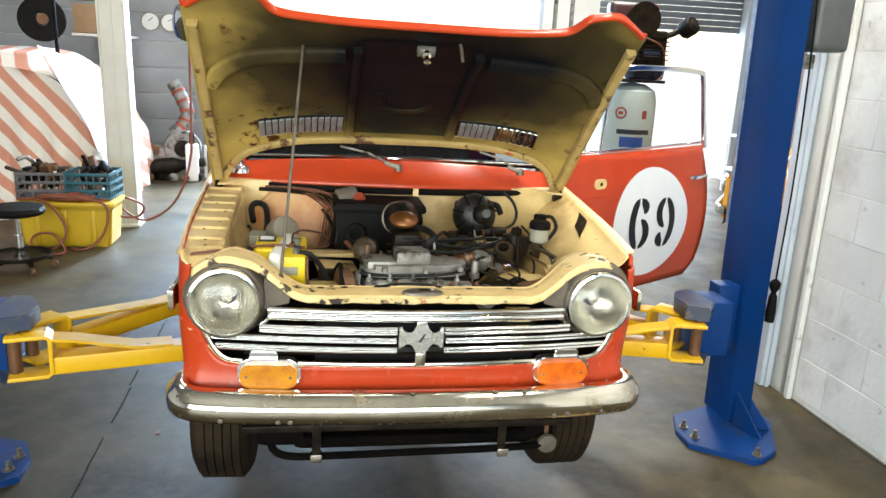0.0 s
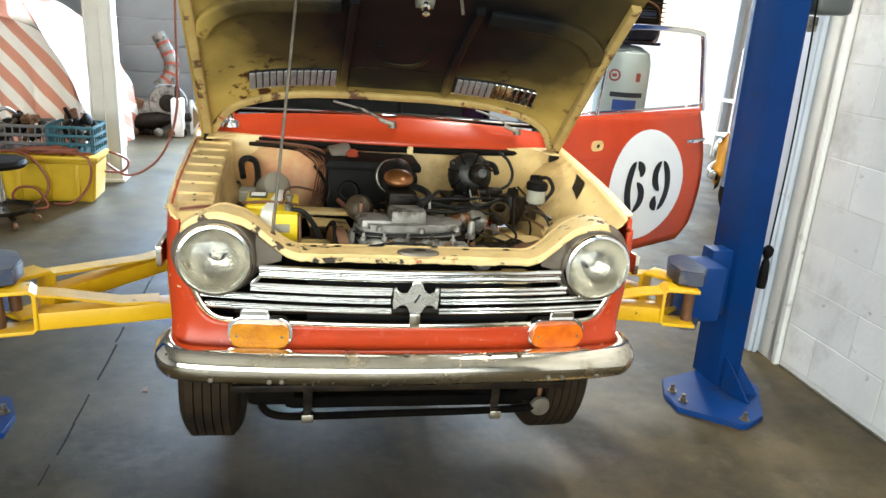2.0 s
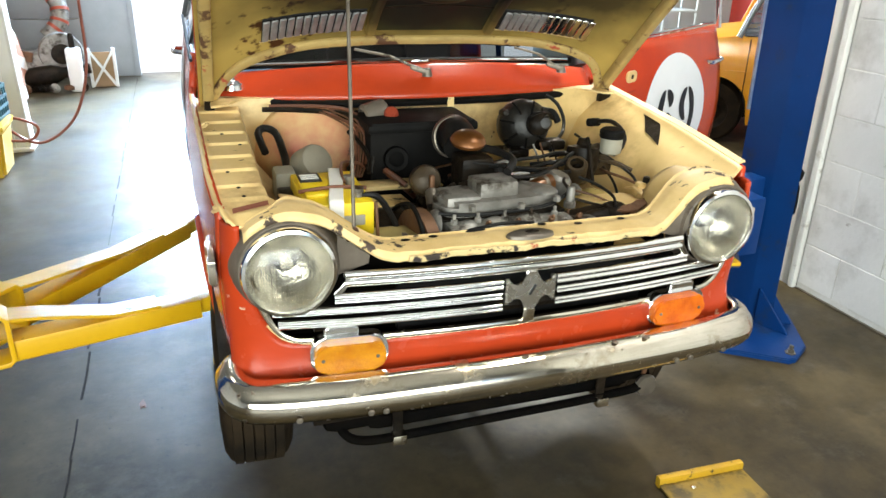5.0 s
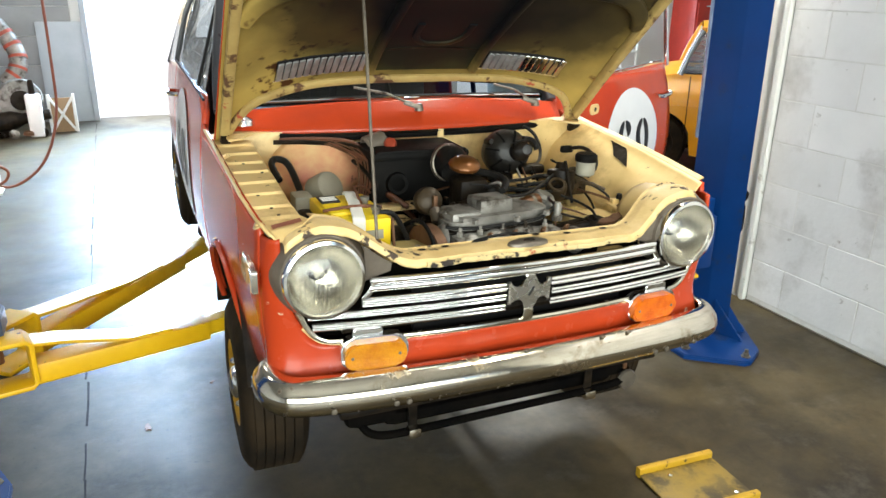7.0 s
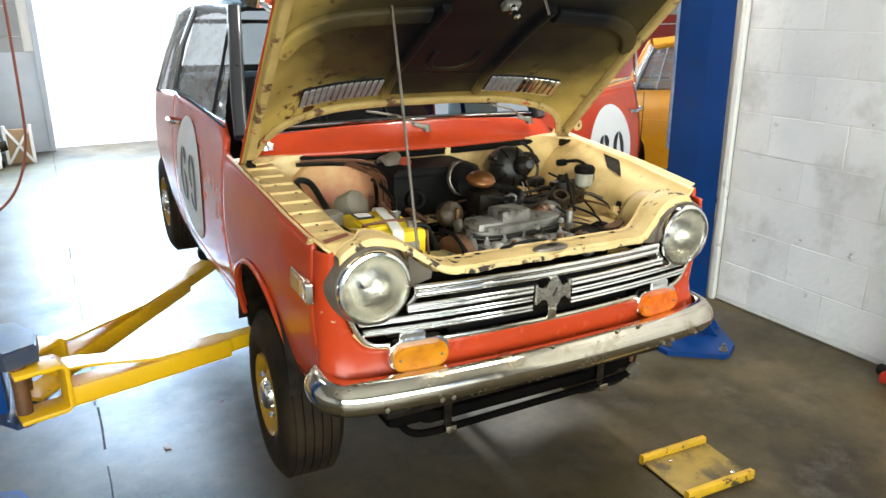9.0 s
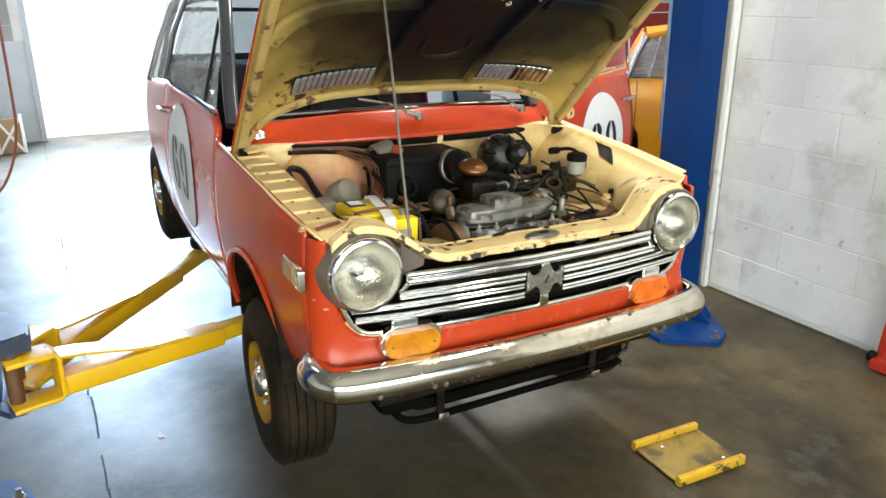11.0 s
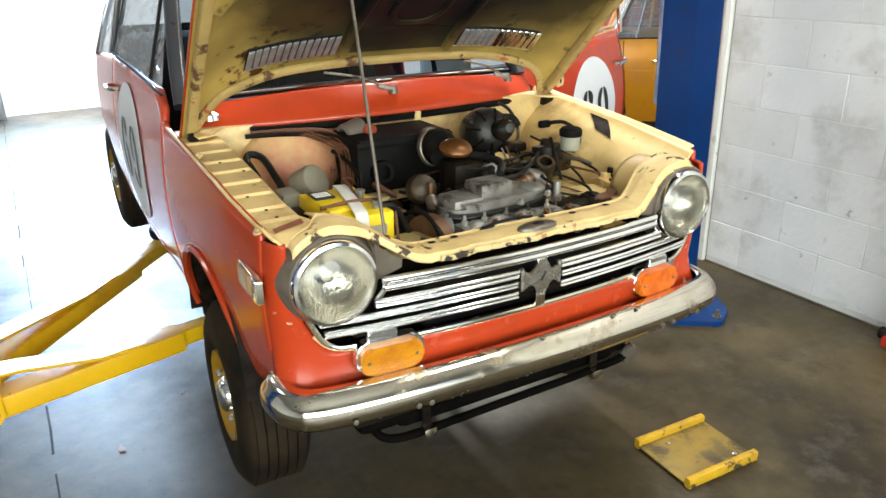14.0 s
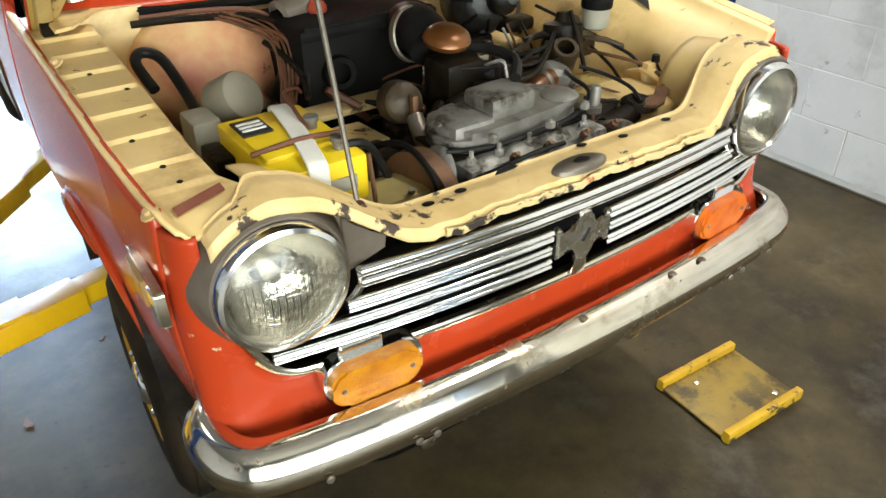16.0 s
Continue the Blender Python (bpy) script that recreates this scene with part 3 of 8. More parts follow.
for s in SIDES:
    def edge_in(y, s=s):
        if s > 0:
            return half_width(y, fender_top(y)) - 0.018
        return lerp_at(((0.02, 0.455), (0.10, 0.468), (0.165, 0.506), (0.25, 0.511), (0.86, 0.512)), y)

    def ledge(u, v, s=s):
        y = 0.062 + 0.798 * u if s < 0 else 0.120 + 0.740 * u
        xo = half_width(y, fender_top(y)) + (0.001 if s < 0 else 0.003)
        x = xo + (edge_in(y) - xo) * v
        t = (y - 0.058) / 0.082
        rib = 0.0055 * (1 - min(1.0, (t % 1.0) * 1.15)) if s < 0 and 0.06 < v < 0.94 and 0.16 < y < 0.84 else 0.0
        z = fender_top(y) + (0.004 if s < 0 else 0.011) - (0.016 * ss(0.02, 0.14, v) if s < 0 else 0.004 * v) + rib - 0.016 * ss(0.95, 1.0, v)
        return (s * x, y, z)
    solid(part("fender_ledge", sheet(152, 20, ledge), CREAM, CAR, "cream ribbed ledge along the engine bay" if s < 0 else "narrow cream fender edge"), 0.005)

    def inner(u, v, s=s):
        y = 0.10 + 0.76 * u
        z1 = fender_top(y) - (0.034 if s < 0 else -0.006)
        z = z1 + (arch_z(y, 0.60, 0.535, 0.312, 0.79 if s < 0 else 0.62) - z1) * v
        drop = z1 - z
        if s > 0:
            inset = lerp_at(((0.0, 0.0), (0.02, 0.014), (0.05, 0.055), (0.09, 0.095), (0.16, 0.125), (0.45, 0.15)), drop)
            dome = 0.055 * math.exp(-((y - 0.56) / 0.12) ** 2) * ss(0.06, 0.16, drop) + 0.02 * math.exp(-((y - 0.27) / 0.06) ** 2) * ss(0.05, 0.12, drop)
        else:
            inset = -0.004
            dome = 0.075 * math.exp(-((y - 0.52) / 0.17) ** 2) * ss(0.15, 0.75, v)
        return (s * (edge_in(y) - inset - dome), y, z)
    solid(part("inner_fender", sheet(60, 40, inner), CREAM, CAR, "cream inner fender wall"), 0.004)
    if s > 0:
        def patch(u, v):
            p = Vector(inner((0.450 + 0.088 * u - 0.072 * v - 0.10) / 0.76, 0.060 + 0.105 * v))
            return p + Vector((-0.003, 0, 0.003))
        part("fender_opening", sheet(10, 8, patch), GREASE, CAR, "dark rectangular opening in the inner fender")

    # triangular gusset between the ledge and the cowl
    part("cowl_gusset", plate([(0, 0), (0.155, 0.0), (0.135, -0.03), (0.075, -0.045), (0.03, -0.115), (0.0, -0.125)], 0.006, pose(s * 0.590, 0.812, 1.100) @ Matrix.Diagonal((-s, 1, 1, 1)), 0.002), CREAM, CAR, "cream corner gusset plate")

# ---- grille ----
GRILLE = part("grille", sweep(bmesh.new(), [(x, 0.004 + 0.16 * x * x, z) for x, z in path2([(-0.566, 0.905), (-0.556, 0.86), (-0.530, 0.80), (-0.500, 0.770), (-0.45, 0.762), (-0.25, 0.760), (0.0, 0.760), (0.25, 0.760), (0.45, 0.762), (0.500, 0.770), (0.530, 0.80), (0.556, 0.86), (0.566, 0.905)])], rrect(0.014, 0.017, 0.005, 2)), CHROME, CAR, "chrome grille with horizontal bars")


def bow(x):
    return -0.004 + 0.16 * x * x


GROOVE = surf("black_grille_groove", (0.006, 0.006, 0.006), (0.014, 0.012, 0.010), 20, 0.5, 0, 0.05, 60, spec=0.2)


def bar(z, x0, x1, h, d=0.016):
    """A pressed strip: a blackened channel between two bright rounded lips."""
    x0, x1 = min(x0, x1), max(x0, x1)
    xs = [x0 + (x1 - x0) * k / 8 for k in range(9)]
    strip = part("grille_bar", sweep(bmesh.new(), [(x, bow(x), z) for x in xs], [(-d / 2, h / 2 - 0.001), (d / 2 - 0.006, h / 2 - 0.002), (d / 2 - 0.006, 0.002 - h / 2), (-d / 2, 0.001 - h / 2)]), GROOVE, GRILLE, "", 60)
    r = max(0.0030, 0.26 * h)
    for e in (-1, 1):
        part("bar_lip", sweep(bmesh.new(), [(x, bow(x) - 0.001, z + e * (h / 2 - 0.8 * r)) for x in xs], circle(d * 0.42, 10, r)), BRIGHT, strip)


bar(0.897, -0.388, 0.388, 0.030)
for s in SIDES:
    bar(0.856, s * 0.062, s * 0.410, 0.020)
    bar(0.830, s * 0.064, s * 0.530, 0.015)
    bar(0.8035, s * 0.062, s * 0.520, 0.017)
    part("grille_side_post", tube([(s * 0.388, bow(0.39), 0.912), (s * 0.387, bow(0.39), 0.886), (s * 0.408, bow(0.41), 0.862)], 0.006, 6), BRIGHT, GRILLE)
SATIN = surf("rubbed_chrome", (0.86, 0.84, 0.80), (0.70, 0.67, 0.61), 12, 0.27, 1, 0.10, 25, ((0.12, 0.08, 0.05), 26, 0.66, 0.6))
quarter = [(0.066, 0.030), (0.057, 0.030), (0.053, 0.017), (0.041, 0.0115), (0.029, 0.0135), (0.0205, 0.021), (0.0155, 0.032), (0.0135, 0.050)]
star = quarter + [(-x, y) for x, y in quarter[::-1]] + [(-x, -y) for x, y in quarter] + [(x, -y) for x, y in quarter[::-1]]
part("grille_emblem", plate([(a * 0.88, b * 0.94) for a, b in star], 0.012, pose(0, -0.004, 0.840, 90, 0, 0), 0.004), SATIN, GRILLE, "plain chrome cross-shaped grille ornament")
part("emblem_stem", B((0, -0.008, 0.780), (0.028, 0.010, 0.034), 0.004), CHROME, GRILLE)
part("emblem_slot", B((0, 0, 0), (0.006, 0.003, 0.026), 0.001, Matrix.Translation((0.002, -0.0165, 0.842)) @ pose(0, 0, 0, 0, 30, 0)), INK, GRILLE)
# mouth behind the bars: a near-black sheet stands in for its shade
part("grille_backing", sheet(2, 2, lambda u, v: (-0.55 + 1.1 * u, 0.085, 0.70 + 0.22 * v)), SHADE_BLACK, CAR)
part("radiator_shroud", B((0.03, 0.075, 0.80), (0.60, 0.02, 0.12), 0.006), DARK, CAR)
part("bay_cross_tube", tube([(-0.45, 0.05, 0.79), (0.0, 0.045, 0.785), (0.45, 0.05, 0.79)], 0.016, 8, 3), GREASE, CAR)
part("bay_bracket", B((0.27, 0.045, 0.885), (0.07, 0.03, 0.035), 0.006), CREAM, CAR)

# ---- amber lamps ----
for s, lens_mat in ((-1, AMBER), (1, AMBER_RED)):
    m = pose(s * (0.384 if s < 0 else 0.392), 0.030, 0.737, 90, 0, s * 4)
    lampm = part("indicator_lamp", plate(rrect(0.158, 0.080, 0.032, 7), 0.026, m, 0.003), BRIGHT, CAR, "rectangular indicator lamp in a chrome case")
    bm = plate(rrect(0.144, 0.066, 0.026, 7), 0.020, m @ Matrix.Translation((0, -0.003, 0.020)), 0.005)
    part("lens", bm, lens_mat, lampm, "amber plastic lens" if s < 0 else "orange-red plastic lens")
    part("lamp_hood", plate(rrect(0.070, 0.026, 0.010, 4), 0.012, m @ Matrix.Translation((s * 0.015, 0.046, 0.006)), 0.003), BRIGHT, lampm)
    for dx in (-0.055, 0.055):
        part("screw", lathe([(0.0, 0.003), (0.003, 0.002), (0.004, 0.0)], 10, m @ Matrix.Translation((dx, -0.003, 0.040))), RIM_GREY, lampm)

# ---- bumper ----
bump_line = curve([(-0.585, 0.150, 0.664), (-0.616, 0.11, 0.664), (-0.620, 0.055, 0.664), (-0.602, 0.000, 0.664), (-0.55, -0.034, 0.664), (-0.40, -0.056, 0.664), (-0.2, -0.068, 0.664), (0.0, -0.072, 0.664), (0.2, -0.068, 0.664), (0.40, -0.056, 0.664), (0.55, -0.034, 0.664), (0.602, 0.000, 0.664), (0.620, 0.055, 0.664), (0.616, 0.11, 0.664), (0.585, 0.150, 0.664)], 6)
bump_prof = [(-0.034, -0.042), (-0.012, -0.044), (0.010, -0.037), (0.018, -0.024), (0.0205, -0.010), (0.0195, 0.003), (0.0150, 0.015), (0.006, 0.024), (0.002, 0.031), (-0.010, 0.038), (-0.030, 0.041), (-0.036, 0.037), (-0.022, 0.030), (-0.008, 0.016), (0.006, 0.0), (0.004, -0.018), (-0.008, -0.031), (-0.032, -0.034)]
BUMPER = part("bumper", sweep(bmesh.new(), [Vector((p.x * 1.016, p.y + 0.010, p.z)) for p in bump_line], bump_prof), CHROME, CAR, "dull chrome front bumper with rust specks", 50)
for x in (-0.50, -0.36, 0.36, 0.40, 0.50, -0.33):
    yy = -0.062 + 0.11 * x * x + 0.022
    part("bumper_bolt", lathe([(0.0, 0.004), (0.005, 0.003), (0.007, 0.0)], 12, pose(x, yy - 0.045, 0.640, 90, 0, 0)), RIM_GREY, BUMPER)
for x in (-0.02, 0.2, 0.28):
    part("bumper_bolt", lathe([(0.0, 0.003), (0.006, 0.002), (0.008, 0.0)], 12, pose(x, -0.052, 0.7035)), RIM_GREY, BUMPER)

# ---- cowl, screen and wipers ----
def cowl(u, v):
    x = -0.585 + 1.17 * u
    k = (x / 0.585) ** 2
    y = 0.705 + 0.090 * v + 0.120 * k - 0.03 * v * k
    z = 1.098 + 0.010 * (1 - k) + 0.082 * v ** 0.85 - 0.030 * k * v
    if v == 0:
        z -= 0.006
    return (x, y, z)


solid(part("cowl_panel", sheet(40, 10, cowl), RED, CAR, "red cowl panel below the windscreen, scuffed"), 0.01)
part("cowl_seam", tube([(-0.575, 0.822, 1.090), (-0.3, 0.738, 1.098), (0, 0.706, 1.100), (0.3, 0.738, 1.098), (0.575, 0.822, 1.090)], 0.005, 6), GREASE, CAR)


def screen(u, v):
    x = -1 + 2 * u
    y = 0.812 + 0.44 * v + 0.11 * x * x * (1 - v) + 0.05 * x * x * v
    return (x * (0.555 - 0.065 * v), y, 1.190 + 0.375 * v - 0.022 * x * x * (1 - v))


g = part("windscreen", sheet(16, 8, screen), glass("dusty_dark_screen_glass", (0.28, 0.32, 0.34)), CAR, "windscreen glass with a black rubber seal")
part("screen_seal", tube([screen(u, 0.0) for u in (0, 0.1, 0.3, 0.5, 0.7, 0.9, 1.0)], 0.011, 8), BLACK, g)
part("screen_trim", tube([Vector(screen(u, 0.0)) + Vector((0, -0.012, 0.004)) for u in (0.02, 0.1, 0.3, 0.5, 0.7, 0.9, 0.98)], 0.0045, 6), BRIGHT, g)
part("trim_clip", B((0.0, 0.794, 1.193), (0.05, 0.006, 0.007), 0.002), BRIGHT, g)
for x0, y0, z0, x1, y1, z1 in ((-0.005, 0.748, 1.173, -0.19, 0.80, 1.228), (0.448, 0.800, 1.166, 0.31, 0.83, 1.224)):
    w = part("wiper", sweep(bmesh.new(), [(x0, y0, z0), ((x0 + x1) / 2, (y0 + y1) / 2 - 0.012, (z0 + z1) / 2 + 0.012), (x1, y1, z1)], rrect(0.017, 0.007, 0.003, 2)), RIM_GREY, CAR, "grey metal windscreen wiper")
    part("pivot", lathe([(0.0, 0.024), (0.009, 0.022), (0.013, 0.01), (0.015, 0.0)], 16, pose(x0 + 0.012, y0 - 0.002, z0 - 0.015)), RIM_GREY, w)
    part("wiper_head", B((0, 0, 0), (0.055, 0.018, 0.014), 0.004, Matrix.Translation((x0 - 0.01, y0, z0 + 0.003)) @ pose(0, 0, 0, 0, 18, -14)), RIM_GREY, w)
    part("blade", tube([(x1 + 0.02, y1 + 0.004, z1 + 0.004), (x1 - 0.12, y1 + 0.012, z1 + 0.012)], 0.004, 6, 2), BLACK, w)
nz = part("washer_nozzle", lathe([(0.022, 0.0), (0.020, 0.008), (0.010, 0.014), (0.009, 0.03), (0.012, 0.034), (0.008, 0.05), (0.0, 0.056)], 18, pose(-0.528, 0.822, 1.124) @ Matrix.Scale(1.65, 4)), BRIGHT, CAR, "chrome washer nozzle")

# firewall and bay floor
# black tube drawn as the shadow in the gap below the cowl lip
part("cowl_gap_shade", tube([(-0.43, 0.772, 1.090), (-0.35, 0.757, 1.091), (-0.25, 0.736, 1.090), (0.0, 0.718, 1.092), (0.25, 0.736, 1.090), (0.45, 0.779, 1.088), (0.585, 0.826, 1.084)], 0.012, 8), BLACK, CAR, "black strip drawn as the shadow gap under the cowl")
part("firewall", B((0.02, 0.780, 0.975), (1.16, 0.02, 0.26), 0.004), CREAM, CAR, "cream firewall panel")
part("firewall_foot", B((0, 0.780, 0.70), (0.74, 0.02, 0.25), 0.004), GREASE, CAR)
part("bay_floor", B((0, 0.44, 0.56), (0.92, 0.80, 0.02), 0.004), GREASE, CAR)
# added black block in place of the shadow below the bumper
part("under_nose_shade", B((0, 0.22, 0.545), (0.86, 0.24, 0.15), 0.03), SHADE_BLACK, CAR)

# ---- hood, standing open ----
HOOD_M = pose(0, 0.785, 1.092, -45.0, 0, 0)   # local -y runs from the hinge to the front edge, local z is the outer face


def hood_b(x, s):
    k = abs(x) / 0.615
    mid = lerp_at(((0.0, 0.112), (0.15, 0.106), (0.3, 0.092), (0.5, 0.045), (0.65, 0.0), (0.78, -0.05), (0.86, -0.085)), s)
    edge = lerp_at(((0.0, 0.0), (0.3, 0.0), (0.6, -0.004), (0.75, -0.02), (0.86, -0.045)), s)
    ear = 0.030 * math.exp(-((abs(x) - 0.48) / 0.12) ** 2) * ss(0.55, 0.82, s)
    return mid + (edge - mid) * (k ** 3.2) + ear


def hood_len(x):
    k = abs(x)
    return 0.815 + 0.055 * ss(0.385, 0.425, k) - 0.075 * ss(0.50, 0.615, k)


def hood_rear(x):
    return 0.124 * (1 - (abs(x) / 0.615) ** 8.0) - 0.060 * ss(0.52, 0.615, abs(x))


def hood_pt(x, t, lift=0.0):
    a, b = hood_rear(x), hood_len(x)
    s = a + (b - a) * t
    return Vector((x, -s, hood_b(x, s) + lift))


def hood_fn(u, v, lift=0.0):
    q = -1 + 2 * u
    return hood_pt(0.615 * math.copysign(abs(q) ** 0.85, q), v, lift)


hood = part("hood", sheet(72, 40, hood_fn), RED, CAR, "open hood, red outside, cream and soot-stained beneath", 40, HOOD_M)
solid(hood, 0.006, 1.0)


def hood_liner(name, pale, deep):
    """Cream under-hood paint, sooty black towards the middle front where the engine has burnt it."""
    m, nt, p = nodes_of(name)
    L = nt.links.new
    tc = nt.nodes.new("ShaderNodeTexCoord")
    n = nt.nodes.new("ShaderNodeTexNoise")
    n.inputs["Scale"].default_value, n.inputs["Detail"].default_value = 5, 7
    L(tc.outputs["Object"], n.inputs["Vector"])
    base = nt.nodes.new("ShaderNodeMix")
    base.data_type = "RGBA"
    base.inputs[6].default_value, base.inputs[7].default_value = (*pale, 1), (*deep, 1)
    L(n.outputs["Fac"], base.inputs[0])
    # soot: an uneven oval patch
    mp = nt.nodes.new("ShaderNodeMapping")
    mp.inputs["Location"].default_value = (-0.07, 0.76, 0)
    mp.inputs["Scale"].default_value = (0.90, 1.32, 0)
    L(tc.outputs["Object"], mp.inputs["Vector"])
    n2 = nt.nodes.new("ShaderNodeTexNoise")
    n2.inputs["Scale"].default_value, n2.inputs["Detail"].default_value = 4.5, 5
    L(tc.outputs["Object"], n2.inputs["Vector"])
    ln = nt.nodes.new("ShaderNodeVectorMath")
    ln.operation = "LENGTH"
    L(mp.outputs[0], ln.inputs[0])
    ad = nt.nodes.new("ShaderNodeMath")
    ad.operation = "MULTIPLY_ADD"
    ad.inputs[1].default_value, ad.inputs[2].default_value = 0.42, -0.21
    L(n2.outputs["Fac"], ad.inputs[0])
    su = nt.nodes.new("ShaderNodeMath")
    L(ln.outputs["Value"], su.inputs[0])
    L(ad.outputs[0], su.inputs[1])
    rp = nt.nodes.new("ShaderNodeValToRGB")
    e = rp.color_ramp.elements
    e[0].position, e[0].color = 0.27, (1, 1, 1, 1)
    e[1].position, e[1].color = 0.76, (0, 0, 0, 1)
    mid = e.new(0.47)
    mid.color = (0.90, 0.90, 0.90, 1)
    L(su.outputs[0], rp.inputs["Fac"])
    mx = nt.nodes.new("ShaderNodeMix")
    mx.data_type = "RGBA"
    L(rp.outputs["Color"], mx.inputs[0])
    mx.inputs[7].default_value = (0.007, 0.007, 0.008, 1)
    # rust freckles
    n4 = nt.nodes.new("ShaderNodeTexNoise")
    n4.inputs["Scale"].default_value, n4.inputs["Detail"].default_value = 13, 8
    L(tc.outputs["Object"], n4.inputs["Vector"])
    r4 = nt.nodes.new("ShaderNodeValToRGB")
    r4.color_ramp.elements[0].position, r4.color_ramp.elements[1].position = 0.62, 0.70
    L(n4.outputs["Fac"], r4.inputs["Fac"])
    m4 = nt.nodes.new("ShaderNodeMix")
    m4.data_type = "RGBA"
    L(r4.outputs["Color"], m4.inputs[0])
    L(base.outputs[2], m4.inputs[6])
    # rust scabs round one vent
    mv = nt.nodes.new("ShaderNodeMapping")
    mv.inputs["Location"].default_value = (3.1, 1.75, 0)
    mv.inputs["Scale"].default_value = (7.5, 7.5, 0)
    L(tc.outputs["Object"], mv.inputs["Vector"])
    lv = nt.nodes.new("ShaderNodeVectorMath")
    lv.operation = "LENGTH"
    L(mv.outputs[0], lv.inputs[0])
    n5 = nt.nodes.new("ShaderNodeTexNoise")
    n5.inputs["Scale"].default_value, n5.inputs["Detail"].default_value = 22, 8
    L(tc.outputs["Object"], n5.inputs["Vector"])
    md = nt.nodes.new("ShaderNodeMath")
    md.operation = "MULTIPLY_ADD"
    md.inputs[1].default_value = -0.16
    L(lv.outputs["Value"], md.inputs[0])
    L(n5.outputs["Fac"], md.inputs[2])
    r5 = nt.nodes.new("ShaderNodeValToRGB")
    r5.color_ramp.elements[0].position, r5.color_ramp.elements[1].position = 0.42, 0.50
    L(md.outputs[0], r5.inputs["Fac"])
    m5 = nt.nodes.new("ShaderNodeMix")
    m5.data_type = "RGBA"
    L(r5.outputs["Color"], m5.inputs[0])
    L(m4.outputs[2], m5.inputs[6])
    m5.inputs[7].default_value = (0.075, 0.028, 0.010, 1)
    L(m5.outputs[2], mx.inputs[6])
    m4.inputs[7].default_value = (0.12, 0.045, 0.015, 1)
    L(mx.outputs[2], p.inputs["Base Color"])
    p.inputs["Roughness"].default_value = 0.45
    p.inputs["Specular IOR Level"].default_value = 0.07
    return m


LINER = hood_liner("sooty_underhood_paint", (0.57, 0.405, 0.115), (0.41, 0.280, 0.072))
# the liner again in darker, greener tones for the middle panel
LINER_OLIVE = hood_liner("dark_olive_underhood_paint", (0.120, 0.128, 0.038), (0.044, 0.048, 0.018))
STEEL_SLAT = surf("bare_steel_slat", (0.30, 0.30, 0.30), (0.17, 0.17, 0.17), 30, 0.40, 0.35, 0.1, 60)
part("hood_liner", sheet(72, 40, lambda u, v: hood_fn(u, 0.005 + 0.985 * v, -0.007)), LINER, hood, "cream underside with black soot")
WORN_FLANGE = surf("worn_cream_flange", (0.50, 0.36, 0.13), (0.34, 0.23, 0.08), 9, 0.5, 0, 0.15, 50, ((0.10, 0.045, 0.02), 12, 0.57, 0.7, 0.05), ((0.36, 0.06, 0.03), 16, 0.63, 0.5, 0.04))
# edge flange, folded frame ribs


def hs(x, run, lift=0.0):
    return Vector((x, -run, hood_b(x, run) + lift))


for s in SIDES:
    pts = [hs(s * 0.592, r, -0.016) for r in (-0.04, 0.15, 0.3, 0.45, 0.6, 0.735)]
    part("side_flange", sweep(bmesh.new(), curve(pts, 4), rrect(0.028, 0.030, 0.008, 2)), WORN_FLANGE, hood)
    pts = [hs(s * x, r, -0.018) for x, r in ((0.575, 0.49), (0.545, 0.545), (0.49, 0.59), (0.42, 0.615), (0.33, 0.63), (0.20, 0.645))]
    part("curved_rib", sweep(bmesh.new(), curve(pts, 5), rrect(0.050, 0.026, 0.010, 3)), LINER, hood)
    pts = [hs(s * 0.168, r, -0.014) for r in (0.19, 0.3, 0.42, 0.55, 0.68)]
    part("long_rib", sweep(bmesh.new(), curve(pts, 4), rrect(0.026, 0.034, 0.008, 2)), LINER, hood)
pts = [hs(0.605 * q, hood_rear(0.605 * q) + 0.022, -0.016) for q in (-0.97, -0.85, -0.6, -0.3, 0, 0.3, 0.6, 0.85, 0.97)]
part("rear_flange", sweep(bmesh.new(), curve(pts, 5), rrect(0.026, 0.016, 0.007, 2)), WORN_FLANGE, hood)
pts = [hs(0.16 * q, 0.298 - 0.012 * q * q, -0.010) for q in (-1, -0.5, 0, 0.5, 1)]
part("cross_crease", sweep(bmesh.new(), curve(pts, 4), rrect(0.006, 0.006, 0.002, 2)), GREASE, hood)
pts = [hs(x, r, -0.010) for x, r in ((-0.078, 0.43), (-0.075, 0.365), (-0.045, 0.328), (0.0, 0.320), (0.045, 0.328), (0.075, 0.365), (0.078, 0.43))]
part("pressed_pocket", sweep(bmesh.new(), curve(pts, 5), rrect(0.022, 0.012, 0.005, 2)), LINER, hood)
part("centre_panel", sheet(12, 24, lambda u, v: hs(-0.157 + 0.314 * u, 0.185 + 0.54 * v, -0.0105)), LINER_OLIVE, hood, "dark olive pressed middle panel")
# red front lip
pts = [hood_pt(x, 0.992, -0.004) for x in (-0.60, -0.55, -0.50, -0.45, -0.42, -0.40, -0.38, -0.34, -0.2, 0, 0.2, 0.34, 0.38, 0.40, 0.42, 0.45, 0.50, 0.55, 0.60)]
part("front_lip", sweep(bmesh.new(), curve(pts, 4), rrect(0.014, 0.022, 0.006, 2)), RED, hood)
